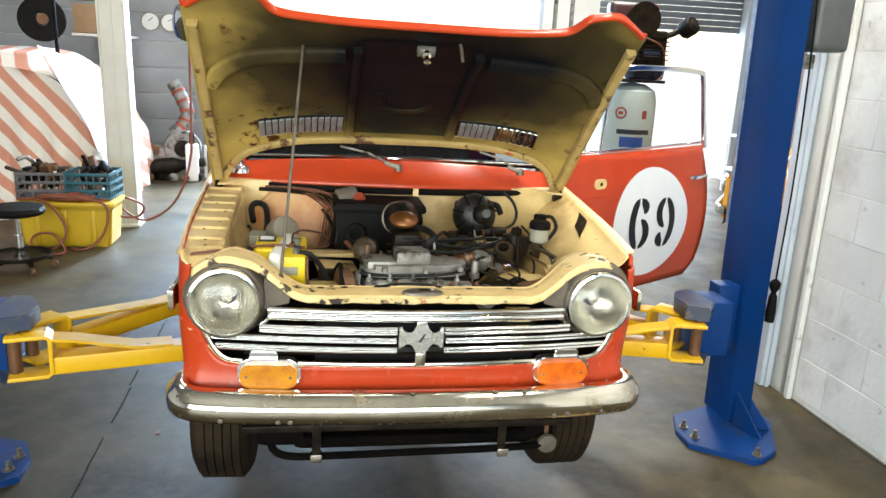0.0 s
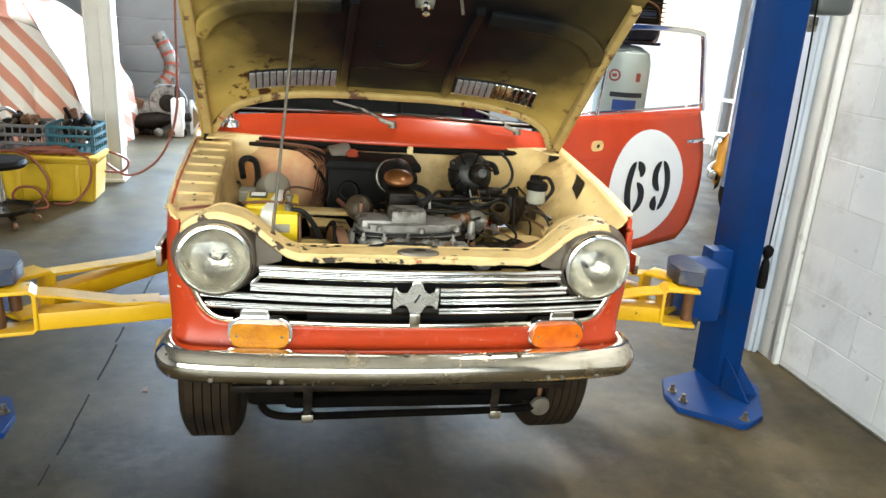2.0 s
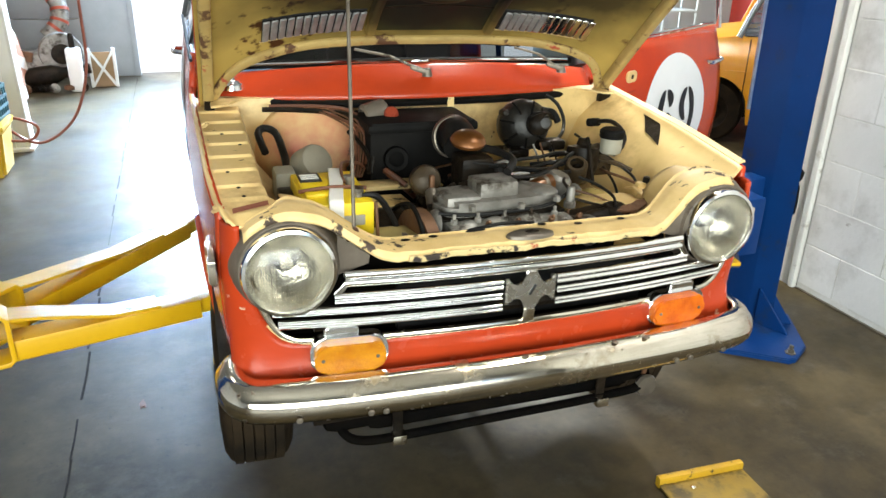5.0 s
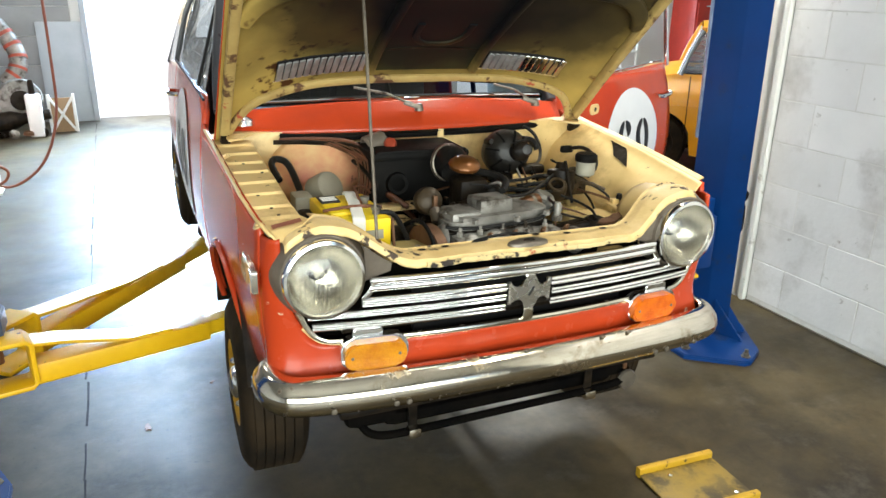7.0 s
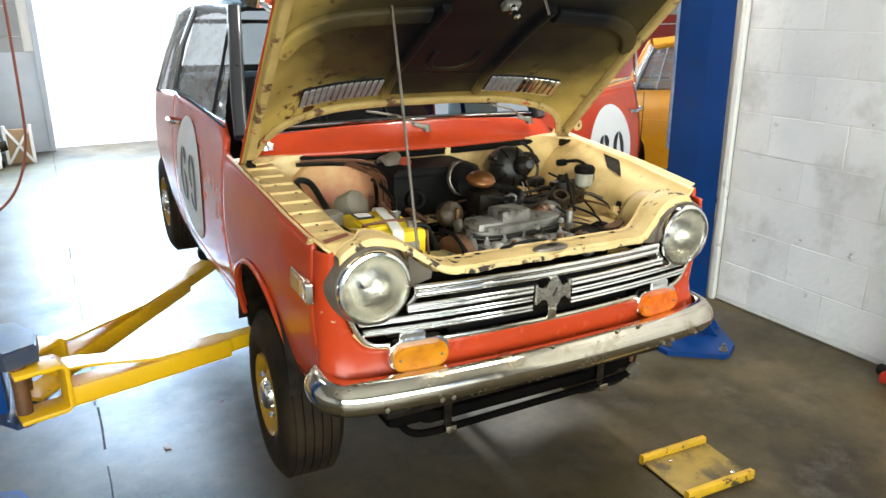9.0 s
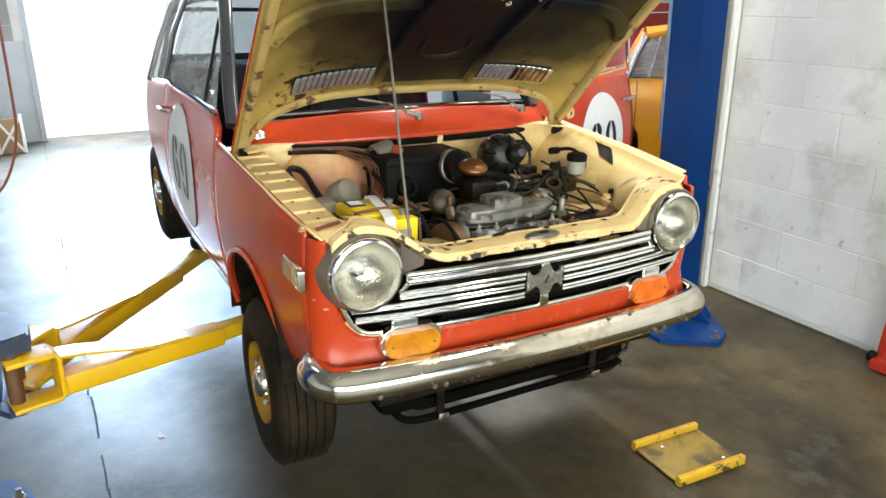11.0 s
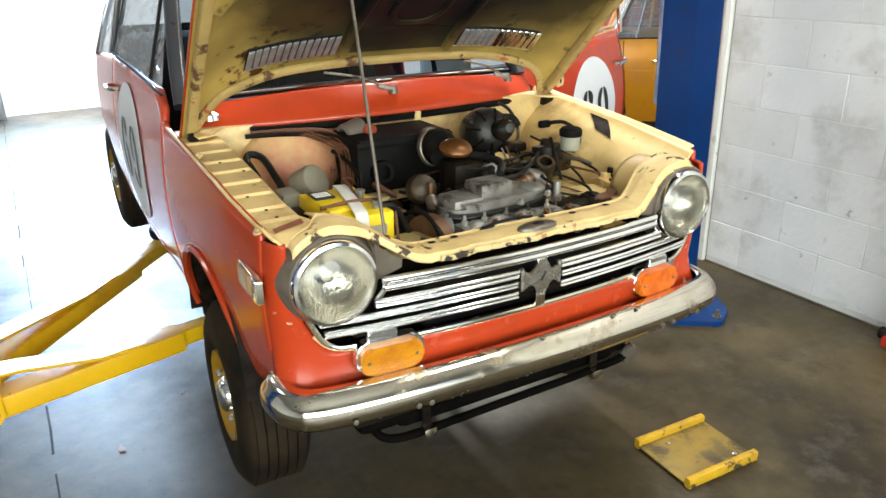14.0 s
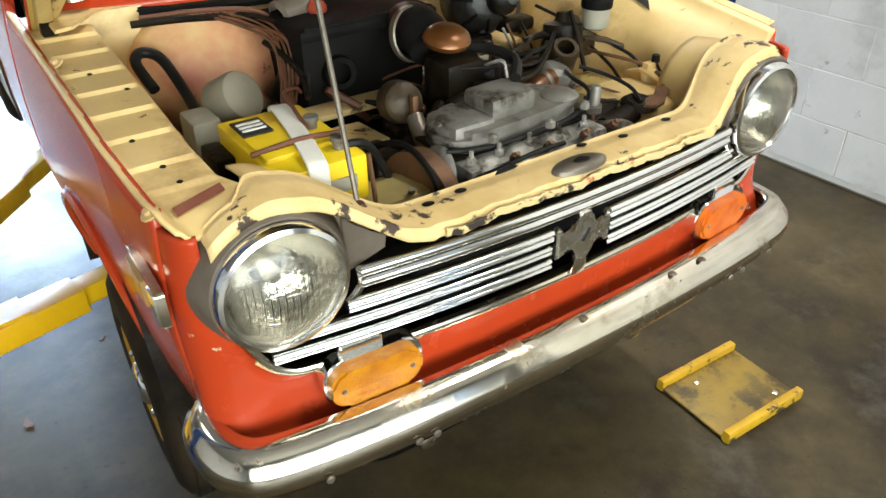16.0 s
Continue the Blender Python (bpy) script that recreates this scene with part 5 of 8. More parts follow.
def lift_post(s):
    """One post of the lift; s is -1 or 1, the arms reach towards the car."""
    post = thing("lift_post", pose(0.012, 0, 0), "blue steel lift post with yellow swing arms, bolted to the floor", "car lift", "posts of the car lift")
    mx = Matrix.Diagonal((s, 1, 1, 1))
    # foot plate with clipped corners
    part("foot_plate", plate([(1.30, 0.78), (1.30, 0.90), (1.36, 1.04), (1.70, 1.16), (1.78, 1.02), (1.78, 0.93), (1.645, 0.69), (1.535, 0.625), (1.50, 0.625)][::s], 0.022, mx, 0.004), BLUE, post, "thick blue foot plate")
    for x, y in ((1.345, 0.92), (1.35, 0.83), (1.54, 0.665), (1.70, 0.95)):
        b = part("anchor_bolt", lathe([(0.022, 0.0), (0.022, 0.004), (0.013, 0.004), (0.013, 0.017), (0.009, 0.018), (0.009, 0.034), (0.0, 0.035)], 6, mx @ pose(x, y, 0.022)), RIM_GREY, post)
    # folded sheet column: a channel open towards the car
    outline = [(1.624, 0.872), (1.690, 1.000), (1.700, 1.170), (1.566, 1.140), (1.575, 0.968), (1.580, 0.958)]
    part("column", plate([(x - 1.6, y - 1.0) for x, y in outline][::s], 3.75, mx @ pose(1.6, 1.0, 0.022, 0, -0.9, 0), 0), BLUE, post, "tall blue folded-steel column", 25)
    # pale strip along the column's edge
    part("guide_strip", B((-0.038, 0.146, 2.30), (0.010, 0.014, 2.80), 0.003, mx @ pose(1.6, 1.0, 0.0, 0, -0.9, 0)), PALE_STEEL, post, "narrow pale guide edge")
    part("carriage_slider", B((1.520, 1.040, 0.50), (0.10, 0.090, 0.30), 0.006, mx), BLUE, post)
    # gusset at the foot
    part("gusset", plate([(0, 0), (0.15, 0), (0, 0.16)][::s], 0.012, mx @ pose(1.590, 0.925, 0.022, 90, 0, -70), 0.001), BLUE, post)
    part("gusset", plate([(0, 0), (0.11, 0), (0, 0.16)][::s], 0.012, mx @ pose(1.625, 0.905, 0.022, 90, 0, -20), 0.001), BLUE, post)
    # carriage with the two arm clevises
    car = part("carriage", B((1.40, 0.955, 0.495), (0.14, 0.17, 0.24), 0.012, mx), BLUE, post, "scuffed blue carriage")
    part("clevis_plate", plate([(1.225, 0.82), (1.225, 0.92), (1.28, 1.03), (1.36, 1.05), (1.37, 0.86), (1.31, 0.78)][::s], 0.055, mx @ Matrix.Translation((0, 0, 0.566)), 0.006), BLUE_WORN, car)
    part("clevis_plate", plate([(1.225, 0.82), (1.225, 0.92), (1.28, 1.03), (1.36, 1.05), (1.37, 0.86), (1.31, 0.78)][::s], 0.018, mx @ Matrix.Translation((0, 0, 0.376)), 0.003), BLUE_WORN, car)
    for y in (0.82, 0.98):
        part("pivot_pin", lathe([(0.0, 0.0), (0.022, 0.0), (0.022, 0.20), (0.0, 0.20)], 20, mx @ pose(1.285, y, 0.370)), RUST, car)
    # arms: a box section with a thinner tongue, and a strap to the upper lug
    for a, b, zb in (((1.235, 0.82), (0.50, 0.99), 0.0), ((1.235, 0.98), (0.52, 1.86), 0.0)):
        va, vb = Vector((a[0], a[1], 0)), Vector((b[0], b[1], 0))
        d = (vb - va).normalized()
        ang = math.degrees(math.atan2(d.y, d.x))
        m = mx @ Matrix.Translation((a[0], a[1], 0)) @ pose(0, 0, 0, 0, 0, ang)
        n = (vb - va).length
        arm = part("swing_arm", B((0.06 + (n * 0.70) / 2, 0, 0.436), (n * 0.70, 0.085, 0.064), 0.006, m), YELLOW, post, "yellow steel swing arm")
        part("arm_tongue", B((n * 0.74, 0, 0.440), (n * 0.52, 0.062, 0.050), 0.005, m), YELLOW, arm)
        part("arm_yoke", sweep(bmesh.new(), [m @ Vector((-0.07, 0, 0.402)), m @ Vector((0.055, 0, 0.402)), m @ Vector((0.068, 0, 0.414)), m @ Vector((0.068, 0, 0.536)), m @ Vector((0.055, 0, 0.548)), m @ Vector((-0.07, 0, 0.548))], rrect(0.10, 0.014, 0.003, 2)), YELLOW, arm)
        strap = [m @ Vector((0.06, 0, 0.534)), m @ Vector((0.14, 0, 0.522)), m @ Vector((n * 0.45, 0, 0.476)), m @ Vector((n * 0.62, 0, 0.472))]
        part("arm_strap", sweep(bmesh.new(), strap, rrect(0.085, 0.010, 0.002, 1)), YELLOW, arm)
        part("arm_bolt", lathe([(0.0, 0.012), (0.009, 0.010), (0.010, 0.0)], 10, m @ pose(n * 0.655, -0.046 * s if s > 0 else -0.046, 0.430, 90, 0, 0)), GREASE, arm)
        part("lift_pad", lathe([(0.0, 0.0), (0.05, 0.0), (0.055, 0.01), (0.055, 0.04), (0.045, 0.05), (0.0, 0.05)], 20, m @ pose(n - 0.02, 0, 0.470)), BLACK, arm, "black rubber lift pad")
    return post


lift_post(1)
lift_post(-1)

# ---- right-hand block wall, its end trim ----
WALL_M = pose(2.075, 0.80, 0, 0, 0, 0.6)   # local y runs along the wall, local -x is its face
wall = tagged(new("wall_block"), "white painted concrete block wall, dusty and scuffed", "wall", kind="structure")
wall.matrix_world = WALL_M
part("wall_base_line", B((-0.004, -1.05, 0.004), (0.012, 2.84, 0.009), 0.003), RIM_GREY, wall)
part("wall_core", B((0.097, -2.09, 1.95), (0.19, 4.94, 3.9), 0.0), MORTAR, wall)
BL, BH = 0.4064, 0.2032
block_mesh = None
rng = random.Random(4)
for r in range(19):
    first = True
    y = 0.380
    while y > -2.6:
        ln = BL / 2 if (first and r % 2 == 0) else BL
        first = False
        if y - ln > -2.75:
            key = "full" if ln == BL else "half"
            bm = B((0, 0, 0), (0.03, ln - 0.005, BH - 0.0045), 0.002, None, 1)
            if block_mesh is None:
                block_mesh = {}
            if key not in block_mesh:
                ob = part("block", bm, BLOCK, wall, "", 0)
                block_mesh[key] = ob.data
            else:
                bm.free()
                ob = new("block", block_mesh[key])
                ob.parent = wall
            ob.location = (0.015 + rng.uniform(-0.001, 0.001), y - ln / 2, BH * r + BH / 2 + 0.03)
        y -= ln
trim = tagged(new("trim_wall_end"), "white painted wooden trim boards at the wall's end", "trim", kind="structure")
trim.matrix_world = WALL_M
TRIMW = surf("scuffed_white_trim_paint", (0.72, 0.72, 0.68), (0.60, 0.59, 0.55), 3, 0.5, 0, 0.06, 40, ((0.30, 0.27, 0.22), 9, 0.62, 0.7, 0.12), world_space=True)
JAMBB = surf("pale_blue_jamb_paint", (0.58, 0.63, 0.69), (0.48, 0.53, 0.60), 2.5, 0.5, 0, 0.05, 40, ((0.26, 0.24, 0.21), 8, 0.66, 0.7, 0.10), world_space=True)
part("trim_board", B((0.085, 0.475, 1.95), (0.20, 0.12, 3.9), 0.006), TRIMW, trim)
part("trim_edge", B((-0.012, 0.397, 1.95), (0.030, 0.030, 3.9), 0.006), TRIMW, trim)
part("trim_edge", B((-0.004, 0.440, 1.95), (0.022, 0.040, 3.9), 0.005), TRIMW, trim)
part("jamb_board", B((0.030, 0.570, 1.95), (0.200, 0.060, 3.9), 0.005), JAMBB, trim, "pale blue painted door jamb")
part("jamb_stop", B((-0.040, 0.532, 1.95), (0.020, 0.016, 3.9), 0.003), JAMBB, trim)

# ---- engine bay ----
PINK = surf("cream_paint_with_pink_overspray", (0.74, 0.52, 0.24), (0.62, 0.20, 0.115), 7.5, 0.5, 0, 0.05, 60, ((0.08, 0.045, 0.03), 13, 0.68, 0.7))
GREY_PL = surf("dusty_grey_plastic", (0.36, 0.335, 0.26), (0.25, 0.235, 0.18), 9, 0.6, 0, 0.05, 80)
SMOKY = surf("smoky_brown_plastic", (0.17, 0.14, 0.11), (0.10, 0.08, 0.06), 12, 0.3, 0, 0.05, 60)
CASE = surf("yellowed_white_plastic", (0.56, 0.52, 0.41), (0.42, 0.38, 0.29), 9, 0.4, 0, 0.03, 60)
BLOWER = surf("scuffed_black_sheet_metal", (0.008, 0.007, 0.006), (0.030, 0.026, 0.021), 16, 0.38, 0.1, 0.25, 45, spec=0.35)
OILY = surf("brown_oily_casting", (0.020, 0.014, 0.008), (0.065, 0.042, 0.020), 14, 0.42, 0.2, 0.3, 45, spec=0.3)
CAPO = surf("oily_orange_varnished_metal", (0.22, 0.078, 0.016), (0.07, 0.028, 0.009), 11, 0.34, 0.55, 0.08, 60, coat=0.25)
HOSE = surf("black_hose_rubber", (0.006, 0.006, 0.006), (0.012, 0.011, 0.010), 20, 0.45, 0, 0.05, 90, spec=0.2)
BROWN_WIRE = surf("brown_red_cable", (0.16, 0.05, 0.02), (0.10, 0.04, 0.02), 20, 0.5, 0, 0)
BRIGHT_CAST = surf("oily_bright_casting", (0.40, 0.385, 0.35), (0.20, 0.185, 0.16), 24, 0.50, 0.5, 0.35, 60, ((0.035, 0.024, 0.014), 16, 0.54, 0.5, 0.10))
REDP = surf("dusty_red_plastic", (0.36, 0.055, 0.025), (0.24, 0.04, 0.02), 12, 0.35, 0, 0.02)
STRAPW = surf("white_strap", (0.78, 0.77, 0.72), (0.68, 0.66, 0.60), 15, 0.6, 0, 0.05, 90)

ENGINE = part("engine_block", B((-0.01, 0.26, 0.76), (0.34, 0.30, 0.30), 0.03), GREASE, CAR, "oily engine with grey alloy valve cover")
part("gearbox", B((0.24, 0.30, 0.72), (0.26, 0.30, 0.24), 0.05), GREASE, CAR)
# cylinder head: row of bright cast ports in front
part("cylinder_head", B((0.005, 0.165, 0.914), (0.300, 0.135, 0.070), 0.014), BRIGHT_CAST, ENGINE)
for x, r in ((-0.100, 0.034), (-0.030, 0.038), (0.052, 0.040), (0.120, 0.032)):
    part("exhaust_port", lathe([(0.0, 0.030), (r * 0.45, 0.028), (r * 0.80, 0.018), (r, 0.0), (r * 1.02, -0.02)], 22, pose(x, 0.112, 0.934, 48, 0, 8) @ Matrix.Diagonal((1.15, 0.80, 0.55, 1))), BRIGHT_CAST, ENGINE)
    part("port_stud", lathe([(0.007, 0.0), (0.007, 0.012), (0.004, 0.014), (0.004, 0.020), (0.0, 0.021)], 6, pose(x + 0.040, 0.100, 0.947, 40, 0, 0)), RUST, ENGINE)
part("head_gasket_line", B((0.0, 0.196, 0.951), (0.300, 0.110, 0.006), 0.002), GREASE, ENGINE)
vc = [(-0.160, 0.0), (-0.150, -0.045), (-0.120, -0.070), (-0.06, -0.078), (0.04, -0.075), (0.11, -0.066), (0.150, -0.04), (0.155, 0.0), (0.148, 0.045), (0.11, 0.07), (0.03, 0.082), (-0.07, 0.082), (-0.135, 0.06)]
vcs = [(p.x, p.y) for p in curve([(a, b, 0) for a, b in vc], 3, True)]
VC = part("valve_cover", plate(vcs, 0.036, pose(0.0, 0.203, 0.956, 0, 0, 3) @ Matrix.Diagonal((0.95, 0.80, 0.9, 1)), 0.012), ALLOY, ENGINE, "dull grey cast valve cover")
part("breather_block", B((0.004, 0.206, 0.992), (0.098, 0.080, 0.060), 0.012, pose(0, 0, 0, 0, 0, 3)), ALLOY, VC)
part("cover_hump", B((-0.092, 0.200, 0.978), (0.085, 0.090, 0.040), 0.014), ALLOY, VC)
part("filler_cap", lathe([(0.030, 0.0), (0.034, 0.006), (0.034, 0.014), (0.024, 0.020), (0.0, 0.021)], 24, pose(0.112, 0.185, 0.976)), ALLOY, VC)
for a, b in ((-0.135, 0.20), (0.02, 0.105), (0.12, 0.13), (-0.09, 0.115), (0.055, 0.25)):
    part("cover_nut", lathe([(0.009, 0.0), (0.009, 0.010), (0.005, 0.013), (0.0, 0.014)], 6, pose(a, b, 0.980)), ALLOY, VC)
# rusty pulley and thermostat housing on one end
part("pulley", lathe([(0.0, 0.02), (0.03, 0.022), (0.070, 0.012), (0.078, 0.016), (0.078, -0.012), (0.03, -0.02), (0.0, -0.02)], 32, pose(-0.195, 0.165, 0.895, 0, 90, 12)), RUST, ENGINE, "rusty pulley")
part("alternator", lathe([(0.0, 0.05), (0.03, 0.05), (0.048, 0.04), (0.052, 0.0), (0.048, -0.05), (0.02, -0.055), (0.0, -0.055)], 28, pose(-0.235, 0.27, 0.86, 0, 90, 0)), GREASE, ENGINE)
part("fan_belt", tube([(-0.205, 0.10, 0.93), (-0.205, 0.20, 0.975), (-0.22, 0.32, 0.90), (-0.215, 0.20, 0.83)], 0.006, 6, 6, None, True), BLACK, ENGINE)
th = part("thermostat_housing", lathe([(0.0, 0.032), (0.022, 0.030), (0.034, 0.022), (0.038, 0.0), (0.038, -0.02), (0.024, -0.05), (0.0, -0.05)], 26, pose(-0.128, 0.330, 0.985, 72, 0, -12)), OILY, ENGINE)
part("housing_rib", B((-0.125, 0.29, 0.985), (0.012, 0.014, 0.05), 0.004), RUST, th)
part("water_neck", tube([(-0.125, 0.29, 0.97), (-0.13, 0.25, 0.94), (-0.12, 0.21, 0.92)], 0.016, 10), RIM_GREY, ENGINE)
part("rad_hose", tube([(-0.15, 0.15, 0.90), (-0.175, 0.11, 0.905), (-0.13, 0.09, 0.918), (-0.09, 0.088, 0.915)], 0.009, 8), HOSE, ENGINE)
# intake: air box, elbow, carburettor with its orange cap
AIRBLACK = surf("dull_black_air_box_paint", (0.005, 0.005, 0.005), (0.010, 0.009, 0.008), 7, 0.6, 0, 0.15, 40, spec=0.05)
AIR = part("air_box", B((-0.078, 0.622, 0.925), (0.275, 0.18, 0.28), 0.025), AIRBLACK, CAR, "black air cleaner box with a pressed lid")
part("air_box_lid", B((-0.072, 0.612, 1.066), (0.300, 0.200, 0.024), 0.010), BLACK, AIR)
part("lid_bead", B((-0.072, 0.520, 1.078), (0.28, 0.012, 0.010), 0.004), BLACK, AIR)
part("air_snorkel", lathe([(0.020, 0.022), (0.030, 0.024), (0.034, 0.0), (0.034, -0.05)], 24, pose(-0.145, 0.53, 0.985, 80, 0, -8)), BLACK, AIR)
part("red_cap", lathe([(0.026, 0.0), (0.026, 0.020), (0.020, 0.028), (0.0, 0.030)], 24, pose(-0.130, 0.628, 1.076, 40, -20, 0) @ Matrix.Scale(0.75, 4)), REDP, AIR, "dusty red plastic cap")
part("washer_jar", lathe([(0.020, 0.0), (0.030, 0.004), (0.030, 0.062), (0.024, 0.066), (0.0, 0.068)], 22, pose(-0.205, 0.645, 1.072, 0, 78, 14) @ Matrix.Scale(1.05, 4)), SMOKY, AIR)
part("elbow_hose", tube([(0.03, 0.56, 1.02), (0.0, 0.50, 1.055), (-0.01, 0.44, 1.060), (-0.012, 0.40, 1.045)], 0.046, 18), HOSE, AIR, "thick black intake elbow")
part("hose_clamp", lathe([(0.0485, -0.008), (0.052, -0.006), (0.052, 0.006), (0.0485, 0.008)], 32, pose(-0.022, 0.452, 1.055, 78, 0, 10)), RIM_GREY, AIR)
CARB = part("carburettor", B((-0.005, 0.34, 0.99), (0.085, 0.085, 0.10), 0.015), GREASE, CAR, "oily carburettor with an orange-brown dome cap")
part("dome_cap", lathe([(0.030, 0.0), (0.046, 0.006), (0.050, 0.016), (0.046, 0.026), (0.034, 0.036), (0.016, 0.042), (0.0, 0.043)], 32, pose(-0.016, 0.350, 1.058, 10, 0, 0) @ Matrix.Scale(0.88, 4)), CAPO, CARB, "varnished orange-brown dome")
part("float_bowl", lathe([(0.0, 0.0), (0.024, 0.0), (0.026, 0.05), (0.02, 0.06), (0.0, 0.062)], 20, pose(0.055, 0.32, 0.96)), GREASE, CARB)
part("choke_lever", tube([(0.04, 0.31, 1.02), (0.065, 0.29, 1.03), (0.07, 0.28, 1.00)], 0.004, 6), ALLOY, CARB)
part("manifold", tube([(-0.06, 0.27, 0.97), (-0.02, 0.275, 0.975), (0.05, 0.27, 0.972), (0.10, 0.26, 0.965)], 0.022, 12), GREASE, CARB)
# heater blower on the firewall
FAN = part("heater_blower", lathe([(0.0, 0.050), (0.03, 0.048), (0.056, 0.036), (0.072, 0.010), (0.074, -0.03), (0.066, -0.075), (0.0, -0.08)], 36, pose(0.256, 0.612, 1.037, 78, 0, -14)), BLOWER, CAR, "black round heater blower with a motor")
part("blower_motor", lathe([(0.0, 0.040), (0.022, 0.038), (0.030, 0.030), (0.032, 0.0), (0.032, -0.01)], 26, pose(0.272, 0.560, 1.050, 78, 0, -14)), GREASE, FAN)
for a, rr in ((35, 0.013), (150, 0.011), (265, 0.014), (320, 0.010)):
    part("blower_lug", lathe([(0.0, 0.022), (rr * 0.7, 0.020), (rr, 0.012), (rr * 1.2, -0.030), (0.0, -0.034)], 12, pose(0.256, 0.612, 1.037, 78, 0, -14) @ Matrix.Translation((0.066 * math.cos(radians(a)), 0.066 * math.sin(radians(a)), 0.012))), GREASE, FAN)
part("motor_cap", lathe([(0.0, 0.014), (0.014, 0.012), (0.020, 0.004), (0.022, -0.010)], 20, pose(0.280, 0.530, 1.060, 78, 0, -14)), BLOWER, FAN)
part("motor_clip", sweep(bmesh.new(), [(0.240, 0.545, 1.075), (0.262, 0.535, 1.088), (0.292, 0.532, 1.086), (0.312, 0.545, 1.066)], rrect(0.014, 0.005, 0.002, 1)), GREASE, FAN)
part("blower_foot", B((0.315, 0.560, 0.992), (0.085, 0.050, 0.030), 0.012, None), GREASE, FAN)
part("blower_foot", B((0.225, 0.575, 0.968), (0.060, 0.040, 0.026), 0.010, None), GREASE, FAN)
for k in range(7):
    a = radians(20 + 50 * k)
    part("blower_rib", sweep(bmesh.new(), [(pose(0.256, 0.612, 1.037, 78, 0, -14) @ Vector((r * math.cos(a), r * math.sin(a), zz))) for r, zz in ((0.035, 0.049), (0.056, 0.040), (0.071, 0.014))], rrect(0.006, 0.006, 0.002, 1)), BLACK, FAN)
part("blower_bracket", B((0.20, 0.60, 0.965), (0.05, 0.10, 0.014), 0.004), GREASE, FAN)
part("blower_elbow", tube([(0.30, 0.60, 1.080), (0.325, 0.575, 1.078), (0.334, 0.555, 1.055)], 0.010, 10), HOSE, FAN)
# brake master cylinder with a cream reservoir
MC = part("master_cylinder", lathe([(0.0, 0.07), (0.018, 0.068), (0.022, 0.05), (0.022, -0.05), (0.034, -0.06), (0.034, -0.07), (0.0, -0.07)], 22, pose(0.40, 0.47, 0.975, 0, 84, 40)), GREASE, CAR, "black brake master cylinder with a cream fluid reservoir")
part("fluid_reservoir", lathe([(0.020, 0.0), (0.029, 0.006), (0.030, 0.042), (0.026, 0.048), (0.0, 0.048)], 26, pose(0.432, 0.425, 0.992)), GREY_PL, MC, "cream translucent fluid reservoir")
part("reservoir_cap", lathe([(0.033, 0.0), (0.034, 0.004), (0.034, 0.018), (0.028, 0.024), (0.0, 0.025)], 28, pose(0.432, 0.425, 1.038)), BLACK, MC)
def arch_hump(u, v):
    x = 0.205 + 0.315 * u
    y = 0.105 + 0.42 * v
    w = 0.006 * math.sin(31 * x + 9 * y) + 0.005 * math.sin(47 * y - 13 * x) + 0.003 * math.sin(90 * x + 70 * y)
    dome = 0.040 * math.exp(-((x - 0.35) / 0.07) ** 2 - ((y - 0.33) / 0.07) ** 2)
    return (x, y, 0.800 + 0.080 * ss(0.21, 0.36, x) + dome + w)


HUMP = part("wheel_arch_hump", sheet(28, 34, arch_hump), surf("stained_cream_paint", (0.66, 0.49, 0.17), (0.50, 0.35, 0.11), 8, 0.5, 0, 0.15, 40, ((0.05, 0.028, 0.014), 9, 0.56, 0.7, 0.05), ((0.30, 0.17, 0.06), 5, 0.50, 0.6, 0.15)), CAR, "crumpled cream inner wheel arch with rusty stains")
part("cream_pipe", lathe([(0.013, 0.03), (0.017, 0.028), (0.018, -0.05), (0.016, -0.052)], 16, pose(0.430, 0.255, 0.905, 4, 8, 0)), CREAM, HUMP)
part("distributor", lathe([(0.0, 0.06), (0.012, 0.06), (0.016, 0.045), (0.034, 0.04), (0.036, 0.0), (0.024, -0.03), (0.0, -0.03)], 24, pose(0.358, 0.445, 0.958, -8, 6, 0) @ Matrix.Scale(1.25, 4)), GREASE, CAR, "oily black distributor cap")
part("brake_valve", B((0.385, 0.455, 0.955), (0.120, 0.060, 0.052), 0.016), OILY, CAR, "brown oily brake valve body")
part("valve_cup", lathe([(0.018, 0.030), (0.026, 0.030), (0.030, 0.024), (0.030, -0.02), (0.0, -0.024)], 24, pose(0.312, 0.392, 0.962, 30, -15, 0)), OILY, CAR)
part("valve_arm", sweep(bmesh.new(), [(0.27, 0.47, 0.985), (0.31, 0.455, 0.992), (0.35, 0.44, 0.985), (0.405, 0.43, 0.972)], rrect(0.016, 0.010, 0.003, 1)), GREASE, CAR)
part("valve_arm", sweep(bmesh.new(), [(0.41, 0.44, 0.975), (0.445, 0.40, 0.970), (0.475, 0.375, 0.955)], rrect(0.020, 0.010, 0.003, 1)), OILY, CAR)
part("return_hose", tube([(0.18, 0.40, 0.985), (0.23, 0.38, 0.992), (0.28, 0.40, 0.990), (0.33, 0.42, 0.985)], 0.006, 7), HOSE, CAR)
part("return_hose", tube([(0.10, 0.36, 0.990), (0.17, 0.345, 0.985), (0.24, 0.35, 0.975), (0.30, 0.38, 0.965)], 0.005, 7), HOSE, CAR)
part("wall_grommet", B((0.500, 0.640, 1.028), (0.045, 0.022, 0.024), 0.010, None, 3), BLACK, CAR)
